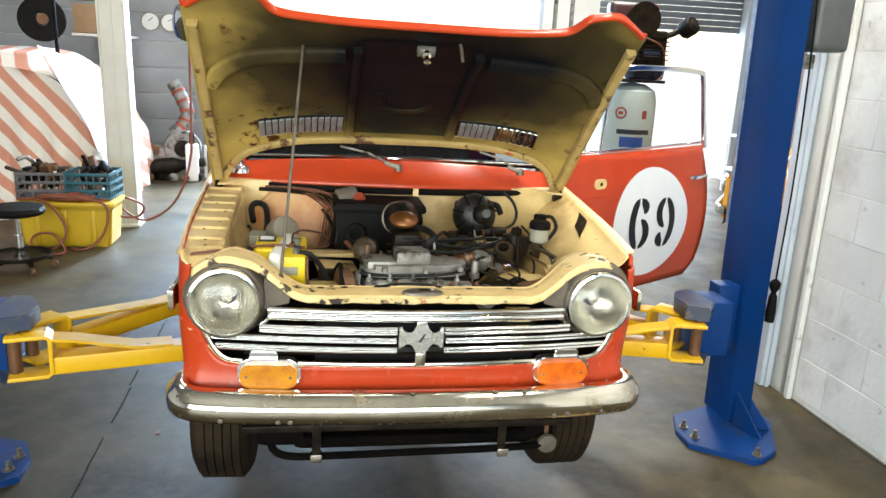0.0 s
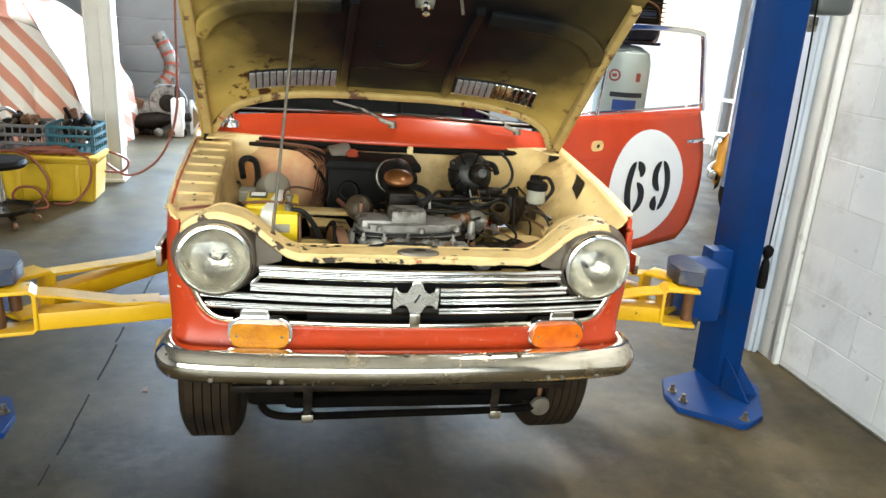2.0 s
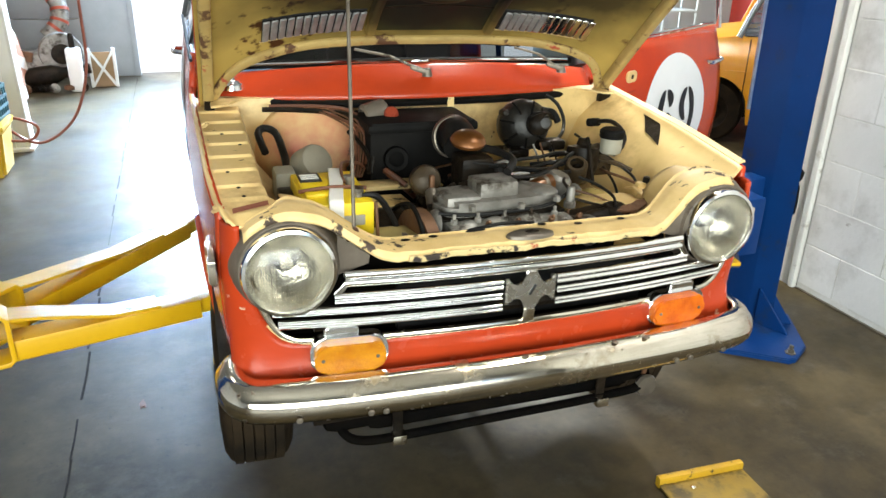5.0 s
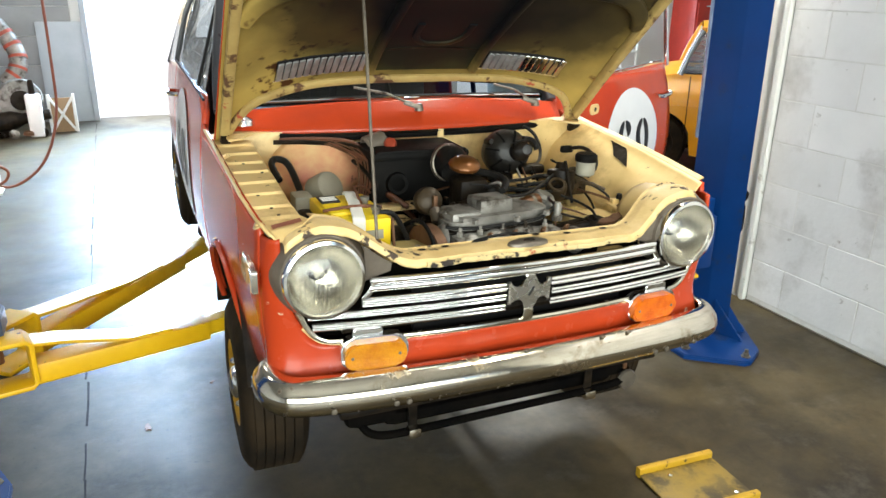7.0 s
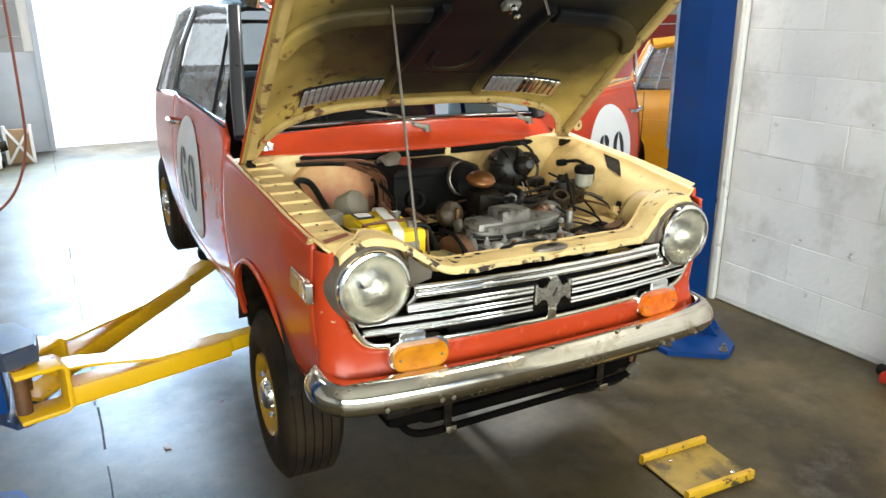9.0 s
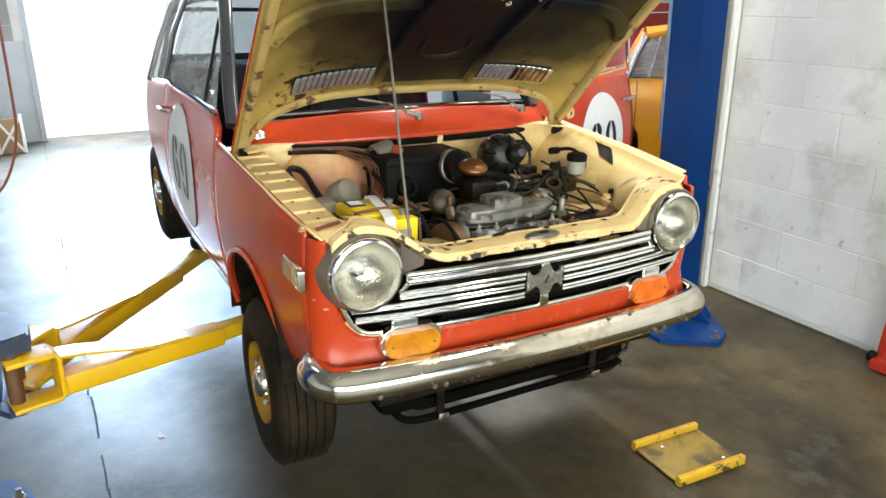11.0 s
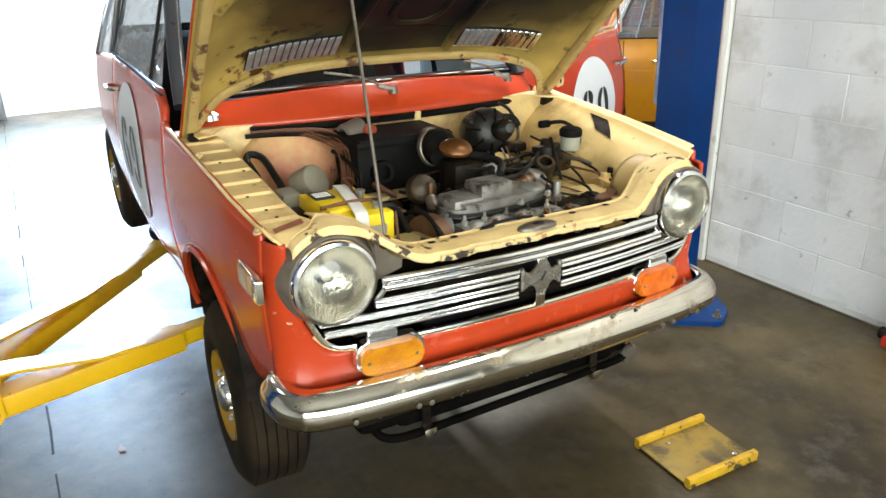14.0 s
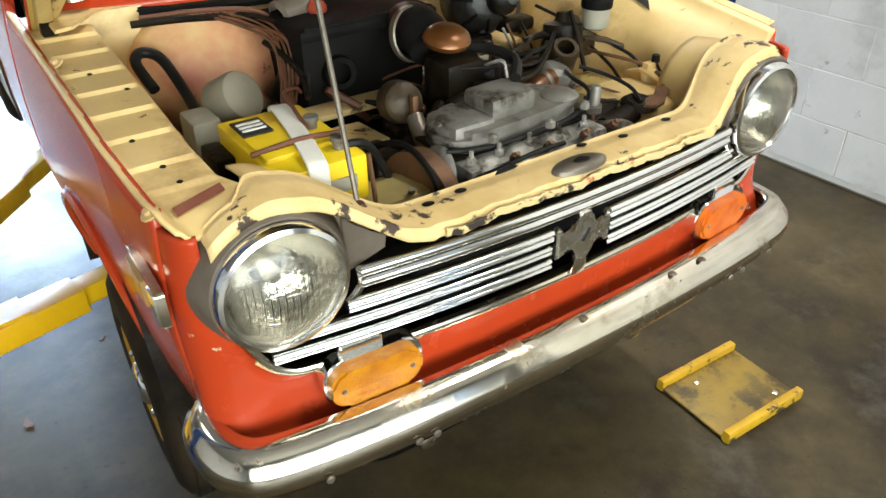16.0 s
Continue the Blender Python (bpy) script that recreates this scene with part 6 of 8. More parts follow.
part("reservoir_hose", tube([(0.505, 0.62, 1.035), (0.515, 0.56, 1.046), (0.505, 0.48, 1.030), (0.470, 0.43, 1.010), (0.44, 0.42, 0.99)], 0.0065, 8), HOSE, CAR)
part("firewall_cable", tube([(0.385, 0.738, 1.095), (0.415, 0.72, 1.07), (0.430, 0.70, 1.03), (0.41, 0.66, 1.00), (0.36, 0.60, 0.99), (0.30, 0.52, 0.985)], 0.0055, 8), HOSE, CAR)
part("fuel_filter", lathe([(0.0, 0.034), (0.02, 0.034), (0.022, 0.028), (0.022, -0.028), (0.02, -0.034), (0.0, -0.034)], 20, pose(0.155, 0.285, 0.965, 0, 78, 10)), CAPO, CAR, "amber fuel filter")
part("filter_band", lathe([(0.023, 0.018), (0.024, 0.016), (0.024, 0.010), (0.023, 0.008)], 20, pose(0.155, 0.285, 0.965, 0, 78, 10)), RIM_GREY, CAR)
# leads and cables over the engine
for k, pts in enumerate((
        [(0.02, 0.30, 1.02), (0.08, 0.31, 1.01), (0.15, 0.34, 0.995), (0.24, 0.40, 0.99)],
        [(0.00, 0.29, 1.00), (0.07, 0.28, 0.995), (0.17, 0.32, 0.985), (0.30, 0.43, 0.985)],
        [(-0.03, 0.27, 0.985), (0.05, 0.26, 1.0), (0.16, 0.30, 0.99), (0.33, 0.44, 1.00)],
        [(0.06, 0.30, 1.01), (0.11, 0.38, 1.03), (0.14, 0.47, 1.00), (0.17, 0.56, 0.97)],
        [(0.36, 0.43, 1.04), (0.355, 0.40, 1.0), (0.35, 0.36, 0.93)])):
    part("ignition_lead", tube(pts, 0.0050, 7), HOSE if k % 3 != 1 else GREASE, CAR)
part("earth_strap", tube([(0.33, 0.20, 0.90), (0.37, 0.18, 0.93), (0.40, 0.19, 0.945), (0.42, 0.23, 0.95)], 0.006, 6), RUST, CAR)
part("engine_mount", B((0.345, 0.225, 0.885), (0.16, 0.17, 0.09), 0.03), CREAM, CAR, "cream engine mount bracket with rust holes")
part("mount_hole", lathe([(0.0, 0.002), (0.02, 0.001), (0.022, 0.0)], 16, pose(0.34, 0.170, 0.9305, 4, 0, 0) @ Matrix.Diagonal((1.6, 0.9, 1, 1))), RUST, CAR)
part("bay_upright", B((0.425, 0.255, 0.915), (0.026, 0.018, 0.10), 0.004, pose(0, 0, 0, 0, 0, 0)), CREAM, CAR)
part("upright_bolt", lathe([(0.0, 0.016), (0.008, 0.014), (0.009, 0.0)], 10, pose(0.436, 0.25, 0.965)), GREASE, CAR)
part("upright_wire", tube([(0.437, 0.25, 0.965), (0.440, 0.225, 0.93), (0.432, 0.20, 0.895), (0.40, 0.18, 0.88)], 0.003, 6), HOSE, CAR)
part("cowl_tab", B((0.066, 0.706, 1.082), (0.020, 0.006, 0.045), 0.002), CREAM, CAR)
part("tab_hole", lathe([(0.0, 0.002), (0.005, 0.001), (0.006, 0.0)], 10, pose(0.066, 0.7025, 1.072, 90, 0, 0)), GREASE, CAR)
# horn and cross wiring under the air box
part("bay_shelf", B((-0.20, 0.50, 0.925), (0.34, 0.06, 0.012), 0.004), CREAM_CHIPPED, CAR)

# pink-stained bulkhead bulge on the battery side
part("bulkhead_bulge", lathe([(0.145, -0.10), (0.14, 0.0), (0.12, 0.035), (0.08, 0.058), (0.04, 0.066), (0.0, 0.068)], 32, pose(-0.315, 0.735, 0.985, 62, 0, 4) @ Matrix.Diagonal((1.15, 0.9, 1, 1))), PINK, CAR, "cream bulkhead bulge with pink overspray")
BAT = part("battery", B((-0.370, 0.258, 0.905), (0.136, 0.226, 0.135), 0.006), CASE, CAR, "yellow-topped car battery with a white case")
BAT.location.z = -0.013
part("battery_top", B((-0.370, 0.258, 0.985), (0.142, 0.232, 0.075), 0.007), BATTERY, BAT, "bright yellow battery cover")
part("battery_ridge", B((-0.398, 0.250, 1.024), (0.070, 0.120, 0.012), 0.003), BATTERY, BAT)
part("battery_label", B((-0.408, 0.305, 1.0315), (0.048, 0.060, 0.003), 0.0008), INK, BAT, "black and white battery label")
for k in range(3):
    part("label_bar", B((-0.408, 0.292 + 0.013 * k, 1.0338), (0.038, 0.006, 0.0018), 0.0004), STRAPW, BAT)
part("battery_label", B((-0.345, 0.139, 0.985), (0.05, 0.004, 0.022), 0.001), GREY_PL, BAT)
part("battery_label", B((-0.405, 0.139, 0.990), (0.03, 0.004, 0.020), 0.001), INK, BAT)
part("battery_strap", sweep(bmesh.new(), curve([(-0.338, 0.372, 1.020), (-0.342, 0.35, 1.034), (-0.358, 0.25, 1.033), (-0.376, 0.16, 1.031), (-0.380, 0.136, 1.018), (-0.382, 0.132, 0.955)], 4), rrect(0.030, 0.004, 0.0015, 1)), STRAPW, BAT, "worn white hold-down strap")
part("battery_clamp_bar", tube([(-0.445, 0.215, 1.030), (-0.37, 0.213, 1.036), (-0.300, 0.212, 1.030)], 0.0045, 6, 3), BROWN_WIRE, BAT)
part("positive_cable", tube([(-0.338, 0.26, 1.03), (-0.335, 0.31, 1.045), (-0.31, 0.40, 1.035), (-0.26, 0.47, 1.01), (-0.23, 0.52, 0.98)], 0.0035, 8), BROWN_WIRE, BAT)
part("negative_cable", tube([(-0.318, 0.18, 1.025), (-0.285, 0.175, 1.02), (-0.25, 0.19, 0.97), (-0.22, 0.20, 0.90)], 0.007, 8), HOSE, BAT)
for y in (0.18, 0.27):
    part("terminal", lathe([(0.009, 0.0), (0.009, 0.016), (0.012, 0.016), (0.012, 0.024), (0.0, 0.025)], 14, pose(-0.325, y, 1.018)), ALLOY, BAT)
part("battery_tray_rod", tube([(-0.296, 0.145, 1.02), (-0.293, 0.138, 0.94), (-0.292, 0.135, 0.86)], 0.004, 6, 3), RUST, BAT)
# washer bottle parts and hoses beside the battery
part("regulator_cover", lathe([(0.0, 0.030), (0.043, 0.029), (0.052, 0.025), (0.056, 0.016), (0.057, -0.03), (0.0, -0.03)], 30, pose(-0.372, 0.474, 1.000, 60, 0, 30) @ Matrix.Diagonal((0.80, 0.80, 1.0, 1))), surf("dusty_beige_plastic", (0.27, 0.24, 0.175), (0.19, 0.165, 0.12), 9, 0.55, 0, 0.05, 60), CAR, "dusty beige plastic cover")
part("relay_box", B((-0.445, 0.440, 0.965), (0.050, 0.075, 0.075), 0.010, None), GREY_PL, CAR)
part("wiring_block", B((-0.455, 0.34, 0.955), (0.035, 0.075, 0.05), 0.008), GREASE, CAR)
part("vent_hose", tube([(-0.470, 0.60, 1.000), (-0.480, 0.655, 1.035), (-0.462, 0.675, 1.046), (-0.435, 0.655, 1.035), (-0.425, 0.58, 0.995), (-0.430, 0.50, 0.975)], 0.010, 10), HOSE, CAR, "black rubber hose loop")
for k, pts in enumerate((
        [(-0.46, 0.72, 1.085), (-0.36, 0.705, 1.083), (-0.26, 0.69, 1.07), (-0.20, 0.66, 1.03), (-0.19, 0.60, 1.0)],
        [(-0.44, 0.735, 1.09), (-0.33, 0.71, 1.092), (-0.24, 0.68, 1.085), (-0.21, 0.64, 1.06), (-0.235, 0.60, 1.04)],
        [(-0.30, 0.70, 1.075), (-0.25, 0.66, 1.06), (-0.22, 0.60, 1.05), (-0.21, 0.57, 1.01), (-0.22, 0.55, 0.97)],
        [(-0.28, 0.70, 1.08), (-0.23, 0.65, 1.075), (-0.205, 0.59, 1.06), (-0.20, 0.55, 1.02), (-0.21, 0.53, 0.95)],
        [(-0.25, 0.62, 1.04), (-0.23, 0.57, 1.02), (-0.215, 0.54, 0.99), (-0.225, 0.50, 0.96)])):
    part("wiring_loom", tube(pts, (0.007, 0.005, 0.004, 0.005, 0.006)[k], 7), (GREASE, BROWN_WIRE, BROWN_WIRE, GREASE, GREASE)[k], CAR)
for k in range(7):   # thin red-brown wires dropping behind the air box
    a = 0.012 * k
    part("loose_wire", tube([(-0.335 + a, 0.715 - 0.004 * k, 1.084), (-0.285 + a, 0.665, 1.070 + 0.004 * math.sin(2.1 * k)), (-0.245 + 0.6 * a, 0.600 + 0.01 * math.sin(k), 1.045), (-0.250 + 0.5 * a, 0.560, 0.990 - 0.012 * (k % 3)), (-0.262 + 0.4 * a, 0.545, 0.935)], 0.0026, 6), BROWN_WIRE if k % 3 else RUST, CAR)
part("ignition_coil", lathe([(0.0, 0.05), (0.01, 0.05), (0.022, 0.03), (0.024, -0.05), (0.0, -0.052)], 18, pose(-0.225, 0.60, 0.965, 20, 25, 0) @ Matrix.Scale(0.8, 4)), GREASE, CAR)
# marks and fittings on the ledge
part("ledge_label", sheet(6, 3, lambda u, v: (-0.586 + 0.070 * u, 0.106 + 0.026 * u + 0.020 * (v - 0.5), fender_top(0.106 + 0.026 * u + 0.020 * (v - 0.5)) - 0.0085)), surf("faded_red_brown_label", (0.20, 0.045, 0.028), (0.26, 0.09, 0.05), 30, 0.6, 0, 0.05), CAR, "faded red-brown paper label")
for x, y, lift in ((-0.580, 0.300, 0.0), (-0.559, 0.166, 0.003), (-0.575, 0.544, 0.0), (-0.540, 0.462, 0.0), (-0.565, 0.216, 0.0)):
    part("ledge_hole", lathe([(0.0, 0.0012), (0.0035, 0.001), (0.0045, 0.0)], 12, pose(x, y, fender_top(y) - 0.0105 + lift, 6, 0, 0)), GREASE, CAR)
for y in (0.115, 0.60):
    part("fender_bolt", lathe([(0.013, 0.0), (0.013, 0.003), (0.007, 0.004), (0.007, 0.009), (0.0, 0.010)], 10, pose(-0.612, y, fender_top(y) - 0.008, 0, -25, 0)), CREAM, CAR)
for x, y in ((-0.26, 0.045), (-0.20, 0.05), (0.05, 0.06), (0.13, 0.045), (0.24, 0.05)):
    part("member_hole", lathe([(0.0, 0.0012), (0.005, 0.001), (0.007, 0.0)], 10, pose(x, y, 0.9568) @ Matrix.Diagonal((1.5, 1, 1, 1))), GREASE, CAR)

# leads lying over the valve cover, the head and the wheel arch
for r, mat, pts in (
        (0.0042, HOSE, [(-0.155, 0.150, 0.966), (-0.09, 0.128, 0.965), (0.02, 0.124, 0.968), (0.10, 0.132, 0.973), (0.17, 0.170, 0.985), (0.195, 0.240, 0.985), (0.23, 0.300, 0.975)]),
        (0.0040, HOSE, [(-0.150, 0.115, 0.925), (-0.115, 0.088, 0.944), (-0.05, 0.078, 0.958), (0.01, 0.086, 0.955), (0.05, 0.100, 0.945)]),
        (0.0036, GREASE, [(0.190, 0.200, 0.960), (0.250, 0.180, 0.945), (0.310, 0.210, 0.925), (0.365, 0.260, 0.920), (0.395, 0.330, 0.940), (0.40, 0.400, 0.965)]),
        (0.0030, RUST, [(0.230, 0.270, 0.955), (0.290, 0.250, 0.940), (0.345, 0.215, 0.918), (0.385, 0.165, 0.905)]),
        (0.0046, HOSE, [(0.045, 0.330, 1.010), (0.120, 0.350, 1.015), (0.200, 0.385, 1.008), (0.270, 0.440, 1.000), (0.335, 0.470, 0.990)]),
        (0.0034, BLACK, [(0.040, 0.305, 0.995), (0.110, 0.310, 1.002), (0.180, 0.330, 0.995), (0.250, 0.370, 0.985), (0.300, 0.420, 0.980)]),
        (0.0030, HOSE, [(-0.020, 0.300, 1.030), (0.060, 0.285, 1.022), (0.140, 0.300, 1.005), (0.215, 0.345, 0.990)]),
        (0.0030, BRIGHT_CAST, [(0.235, 0.500, 1.010), (0.242, 0.470, 0.965), (0.240, 0.440, 0.920)]),
        (0.0040, HOSE, [(-0.215, 0.230, 0.960), (-0.190, 0.180, 0.945), (-0.165, 0.130, 0.925), (-0.15, 0.100, 0.900)])):
    part("engine_lead", tube(pts, r, 7, 5), mat, CAR)
part("rusty_bracket", plate([(-0.03, -0.012), (0.02, -0.018), (0.035, 0.004), (0.012, 0.016), (-0.012, 0.010), (-0.034, 0.014)], 0.004, pose(0.335, 0.205, 0.905, 12, -18, 30), 0.001), RUST, CAR)
part("terminal_post", lathe([(0.0, 0.020), (0.008, 0.019), (0.010, 0.010), (0.010, -0.015), (0.014, -0.016), (0.014, -0.03)], 12, pose(0.165, 0.150, 0.985)), ALLOY, CAR)

# the rest of the clutter down in the bay
rng = random.Random(21)
part("starter_motor", lathe([(0.0, 0.09), (0.03, 0.09), (0.042, 0.08), (0.042, -0.06), (0.03, -0.08), (0.0, -0.08)], 20, pose(0.22, 0.20, 0.885, 0, 88, 12)), GREASE, CAR)
part("solenoid", lathe([(0.0, 0.05), (0.022, 0.05), (0.024, -0.04), (0.0, -0.04)], 16, pose(0.235, 0.155, 0.915, 0, 86, 12)), GREASE, CAR)
part("oil_filter", lathe([(0.0, 0.045), (0.03, 0.045), (0.036, 0.03), (0.036, -0.04), (0.0, -0.045)], 20, pose(0.185, 0.125, 0.905, 70, 0, 10)), ALLOY, CAR)
part("fuel_pump", lathe([(0.0, 0.03), (0.024, 0.03), (0.034, 0.02), (0.034, 0.0), (0.026, -0.02), (0.0, -0.03)], 18, pose(0.215, 0.315, 0.955, 10, 15, 0)), ALLOY, CAR)
part("linkage_rod", tube([(0.27, 0.53, 1.005), (0.275, 0.50, 0.96), (0.27, 0.47, 0.905)], 0.003, 6), RUST, CAR)
part("linkage_rod", tube([(0.30, 0.52, 1.01), (0.302, 0.48, 0.96), (0.30, 0.45, 0.90)], 0.003, 6), GREASE, CAR)
part("heater_hose", tube([(0.205, 0.60, 0.975), (0.17, 0.52, 0.965), (0.11, 0.45, 0.975), (0.06, 0.42, 0.985)], 0.012, 9), HOSE, CAR)
part("breather_hose", tube([(0.03, 0.21, 1.03), (0.06, 0.25, 1.045), (0.05, 0.31, 1.05), (0.02, 0.36, 1.05)], 0.010, 9), HOSE, CAR)
part("radiator_fan_shroud", sheet(20, 6, lambda u, v: (-0.265 + 0.09 * v, 0.30 + 0.12 * math.cos(math.pi * u), 0.80 + 0.13 * math.sin(math.pi * u))), GREASE, CAR)
part("bay_stay", sweep(bmesh.new(), [(-0.24, 0.12, 0.94), (-0.22, 0.16, 0.89), (-0.19, 0.22, 0.86)], rrect(0.012, 0.004, 0.001, 1)), RIM_GREY, CAR)
part("inner_shelf", B((-0.235, 0.40, 0.905), (0.12, 0.10, 0.010), 0.004, pose(0, 0, 0, 0, 4, 6)), CREAM_CHIPPED, CAR)
part("inner_shelf", B((-0.245, 0.165, 0.845), (0.13, 0.09, 0.17), 0.02), surf("oily_cream_paint", (0.44, 0.35, 0.13), (0.26, 0.20, 0.08), 9, 0.5, 0, 0.1, 60), CAR)
part("firewall_shelf", B((0.20, 0.66, 0.935), (0.34, 0.14, 0.010), 0.004), CREAM, CAR)
for k in range(16):
    x0, y0 = rng.uniform(-0.14, 0.20), rng.uniform(0.26, 0.48)
    z0 = rng.uniform(0.90, 0.975)
    pts = [(x0, y0, z0), (x0 + rng.uniform(-0.06, 0.06), y0 + rng.uniform(-0.02, 0.07), z0 + rng.uniform(0.0, 0.03)), (x0 + rng.uniform(-0.1, 0.1), y0 + rng.uniform(0.0, 0.1), z0 - rng.uniform(0.0, 0.05))]
    part("small_hose", tube(pts, rng.choice((0.003, 0.004, 0.006, 0.008)), 6), rng.choice((HOSE, GREASE, GREASE, RUST, BROWN_WIRE)), CAR)
for k in range(14):
    q = pose(rng.uniform(-0.16, 0.32), rng.uniform(0.26, 0.46), rng.uniform(0.89, 0.955), rng.uniform(0, 90), rng.uniform(0, 90), rng.uniform(0, 180))
    if k % 2:
        part("small_fitting", lathe([(0.0, 0.012), (0.009, 0.012), (0.016, 0.004), (0.016, -0.006), (0.010, -0.02), (0.0, -0.02)], 12, q), rng.choice((ALLOY, RUST, GREASE)), CAR)
    else:
        part("small_bracket", B((0, 0, 0), (0.045, 0.022, 0.008), 0.003, q), rng.choice((ALLOY, GREASE, RUST)), CAR)

# right-hand corner of the bay: bent brackets, brake pipes and a rusty lever
part("corner_bracket", sweep(bmesh.new(), [(0.405, 0.14, 0.925), (0.412, 0.19, 0.945), (0.418, 0.26, 0.950), (0.425, 0.30, 0.935)], rrect(0.030, 0.006, 0.002, 2)), CREAM_CHIPPED, CAR)
part("corner_bracket", sweep(bmesh.new(), [(0.455, 0.20, 0.965), (0.452, 0.205, 0.92), (0.440, 0.21, 0.875)], rrect(0.034, 0.008, 0.002, 2)), CREAM, CAR)
part("rusty_lever", plate([(-0.06, 0.0), (-0.03, 0.014), (0.0, 0.010), (0.03, 0.024), (0.062, 0.016), (0.055, 0.002), (0.02, -0.006), (-0.01, -0.018), (-0.045, -0.014)], 0.006, pose(0.345, 0.155, 0.936, 12, 0, 14), 0.002), RUST, CAR, "rusty bent lever")
# black cup put in as the shadow beneath the lever
part("lever_shadow_cup", lathe([(0.0, 0.010), (0.024, 0.012), (0.034, 0.004), (0.036, 0.0)], 18, pose(0.300, 0.165, 0.932, 8, 0, 0)), GREASE, CAR)
for pts in (
        [(0.43, 0.62, 1.00), (0.44, 0.52, 0.985), (0.455, 0.42, 0.965), (0.45, 0.33, 0.955), (0.43, 0.28, 0.945)],
        [(0.40, 0.41, 0.955), (0.385, 0.35, 0.965), (0.40, 0.29, 0.965), (0.425, 0.25, 0.955)],
        [(0.27, 0.30, 0.975), (0.30, 0.26, 0.965), (0.31, 0.20, 0.955), (0.29, 0.15, 0.945)]):
    part("brake_pipe", tube(pts, 0.0038, 6), rng.choice((GREASE, RUST, HOSE)), CAR)
# stub ends, studs and clips across the head
for x in (-0.13, -0.075, -0.012, 0.052, 0.11):
    part("head_stud", lathe([(0.008, 0.0), (0.008, 0.010), (0.004, 0.012), (0.004, 0.022), (0.0, 0.023)], 6, pose(x, 0.118, 0.951)), BRIGHT_CAST, ENGINE)
part("front_hose", tube([(-0.175, 0.085, 0.925), (-0.13, 0.070, 0.945), (-0.08, 0.072, 0.948), (-0.03, 0.080, 0.935)], 0.008, 8), HOSE, ENGINE)
part("oil_dipstick", tube([(0.155, 0.14, 0.93), (0.165, 0.15, 0.975), (0.172, 0.165, 1.0)], 0.003, 6), RUST, ENGINE)
part("side_cover", lathe([(0.0, 0.018), (0.03, 0.016), (0.042, 0.008), (0.046, 0.0)], 24, pose(-0.158, 0.165, 0.925, 0, -80, 0)), ALLOY, ENGINE)
for k in range(5):
    a = radians(72 * k)
    part("cover_bolt", lathe([(0.0, 0.006), (0.005, 0.005), (0.006, 0.0)], 6, pose(-0.166, 0.165, 0.925, 0, -80, 0) @ Matrix.Translation((0.034 * math.cos(a), 0.034 * math.sin(a), 0.01))), GREASE, ENGINE)

# ---- on the floor near the car ----
ramp = thing("wheel_chock_plate", pose(0.742, 0.063, 0.0, 0, 0, -3) @ Matrix.Scale(0.93, 4), "yellow steel plate with raised folded edges lying on the floor", "steel plate")
part("plate_sheet", B((0, 0, 0.012), (0.315, 0.245, 0.006), 0.001), surf("dirty_yellow_steel", (0.30, 0.19, 0.022), (0.19, 0.125, 0.025), 9, 0.5, 0, 0.1, 60, ((0.025, 0.02, 0.012), 8, 0.53, 0.6, 0.10), ((0.16, 0.11, 0.03), 16, 0.52, 0.6, 0.2)), ramp)
for y in (-0.122, 0.122):
    part("folded_edge", sweep(bmesh.new(), [(-0.158, y, 0.020), (0.158, y, 0.020)], rrect(0.024, 0.038, 0.005, 2)), surf("chipped_yellow_edge", (0.60, 0.35, 0.012), (0.40, 0.23, 0.015), 8, 0.42, 0, 0.1, 60, ((0.05, 0.035, 0.015), 19, 0.56, 0.6, 0.05)), ramp)
for x, y in ((-0.06, 0.07), (0.10, -0.085)):
    part("plate_bolt", lathe([(0.009, 0.0), (0.009, 0.007), (0.005, 0.009), (0.0, 0.010)], 6, pose(x, y, 0.015)), BRIGHT, ramp)

# floor joint: broken filler strips in the saw cut, chips of debris
CRACK = surf("dark_joint_filler", (0.022, 0.019, 0.016), (0.036, 0.032, 0.027), 30, 0.9, 0, 0.3, 40, spec=0.05)
rng = random.Random(11)
y = -1.0
joint = tagged(new("floor_joint"), "dark broken joint line in the concrete floor", "floor joint", kind="structure")
while y < 7.8:
    ln = rng.uniform(0.10, 0.34)
    x = -1.082 + rng.uniform(-0.006, 0.006)
    w = rng.uniform(0.0015, 0.007)
    pts = [(x - w, y), (x - w * 0.4, y + ln * 0.5), (x - w * 0.9, y + ln), (x + w * 0.7, y + ln), (x + w, y + ln * 0.45), (x + w * 0.5, y)]
    part("joint_piece", plate(pts, 0.003, Matrix.Translation((0, 0, -0.0015))), CRACK, joint, "", 0)
    y += ln + (rng.uniform(0.0, 0.12) if rng.random() < 0.5 else 0.0)
for x, y, r in ((-0.875, 1.10, 0.022), (-0.80, 2.62, 0.016), (0.30, -0.55, 0.010), (0.02, -0.40, 0.008), (-0.62, 1.35, 0.01), (-1.25, 2.2, 0.014), (0.45, -0.62, 0.007)):
    chip = part("leaf_chip", plate([(r * (1 + 0.5 * math.cos(3 * a)) * math.cos(a), 0.5 * r * (1 + 0.3 * math.sin(2 * a)) * math.sin(a)) for a in [2 * math.pi * k / 11 for k in range(11)]], 0.005, pose(x, y, 0, 0, 0, 40 * r * 100), 0.001), RUST, None, "", 0)
    tagged(chip, "small brown scrap lying on the concrete floor", "debris", "scraps on the floor")

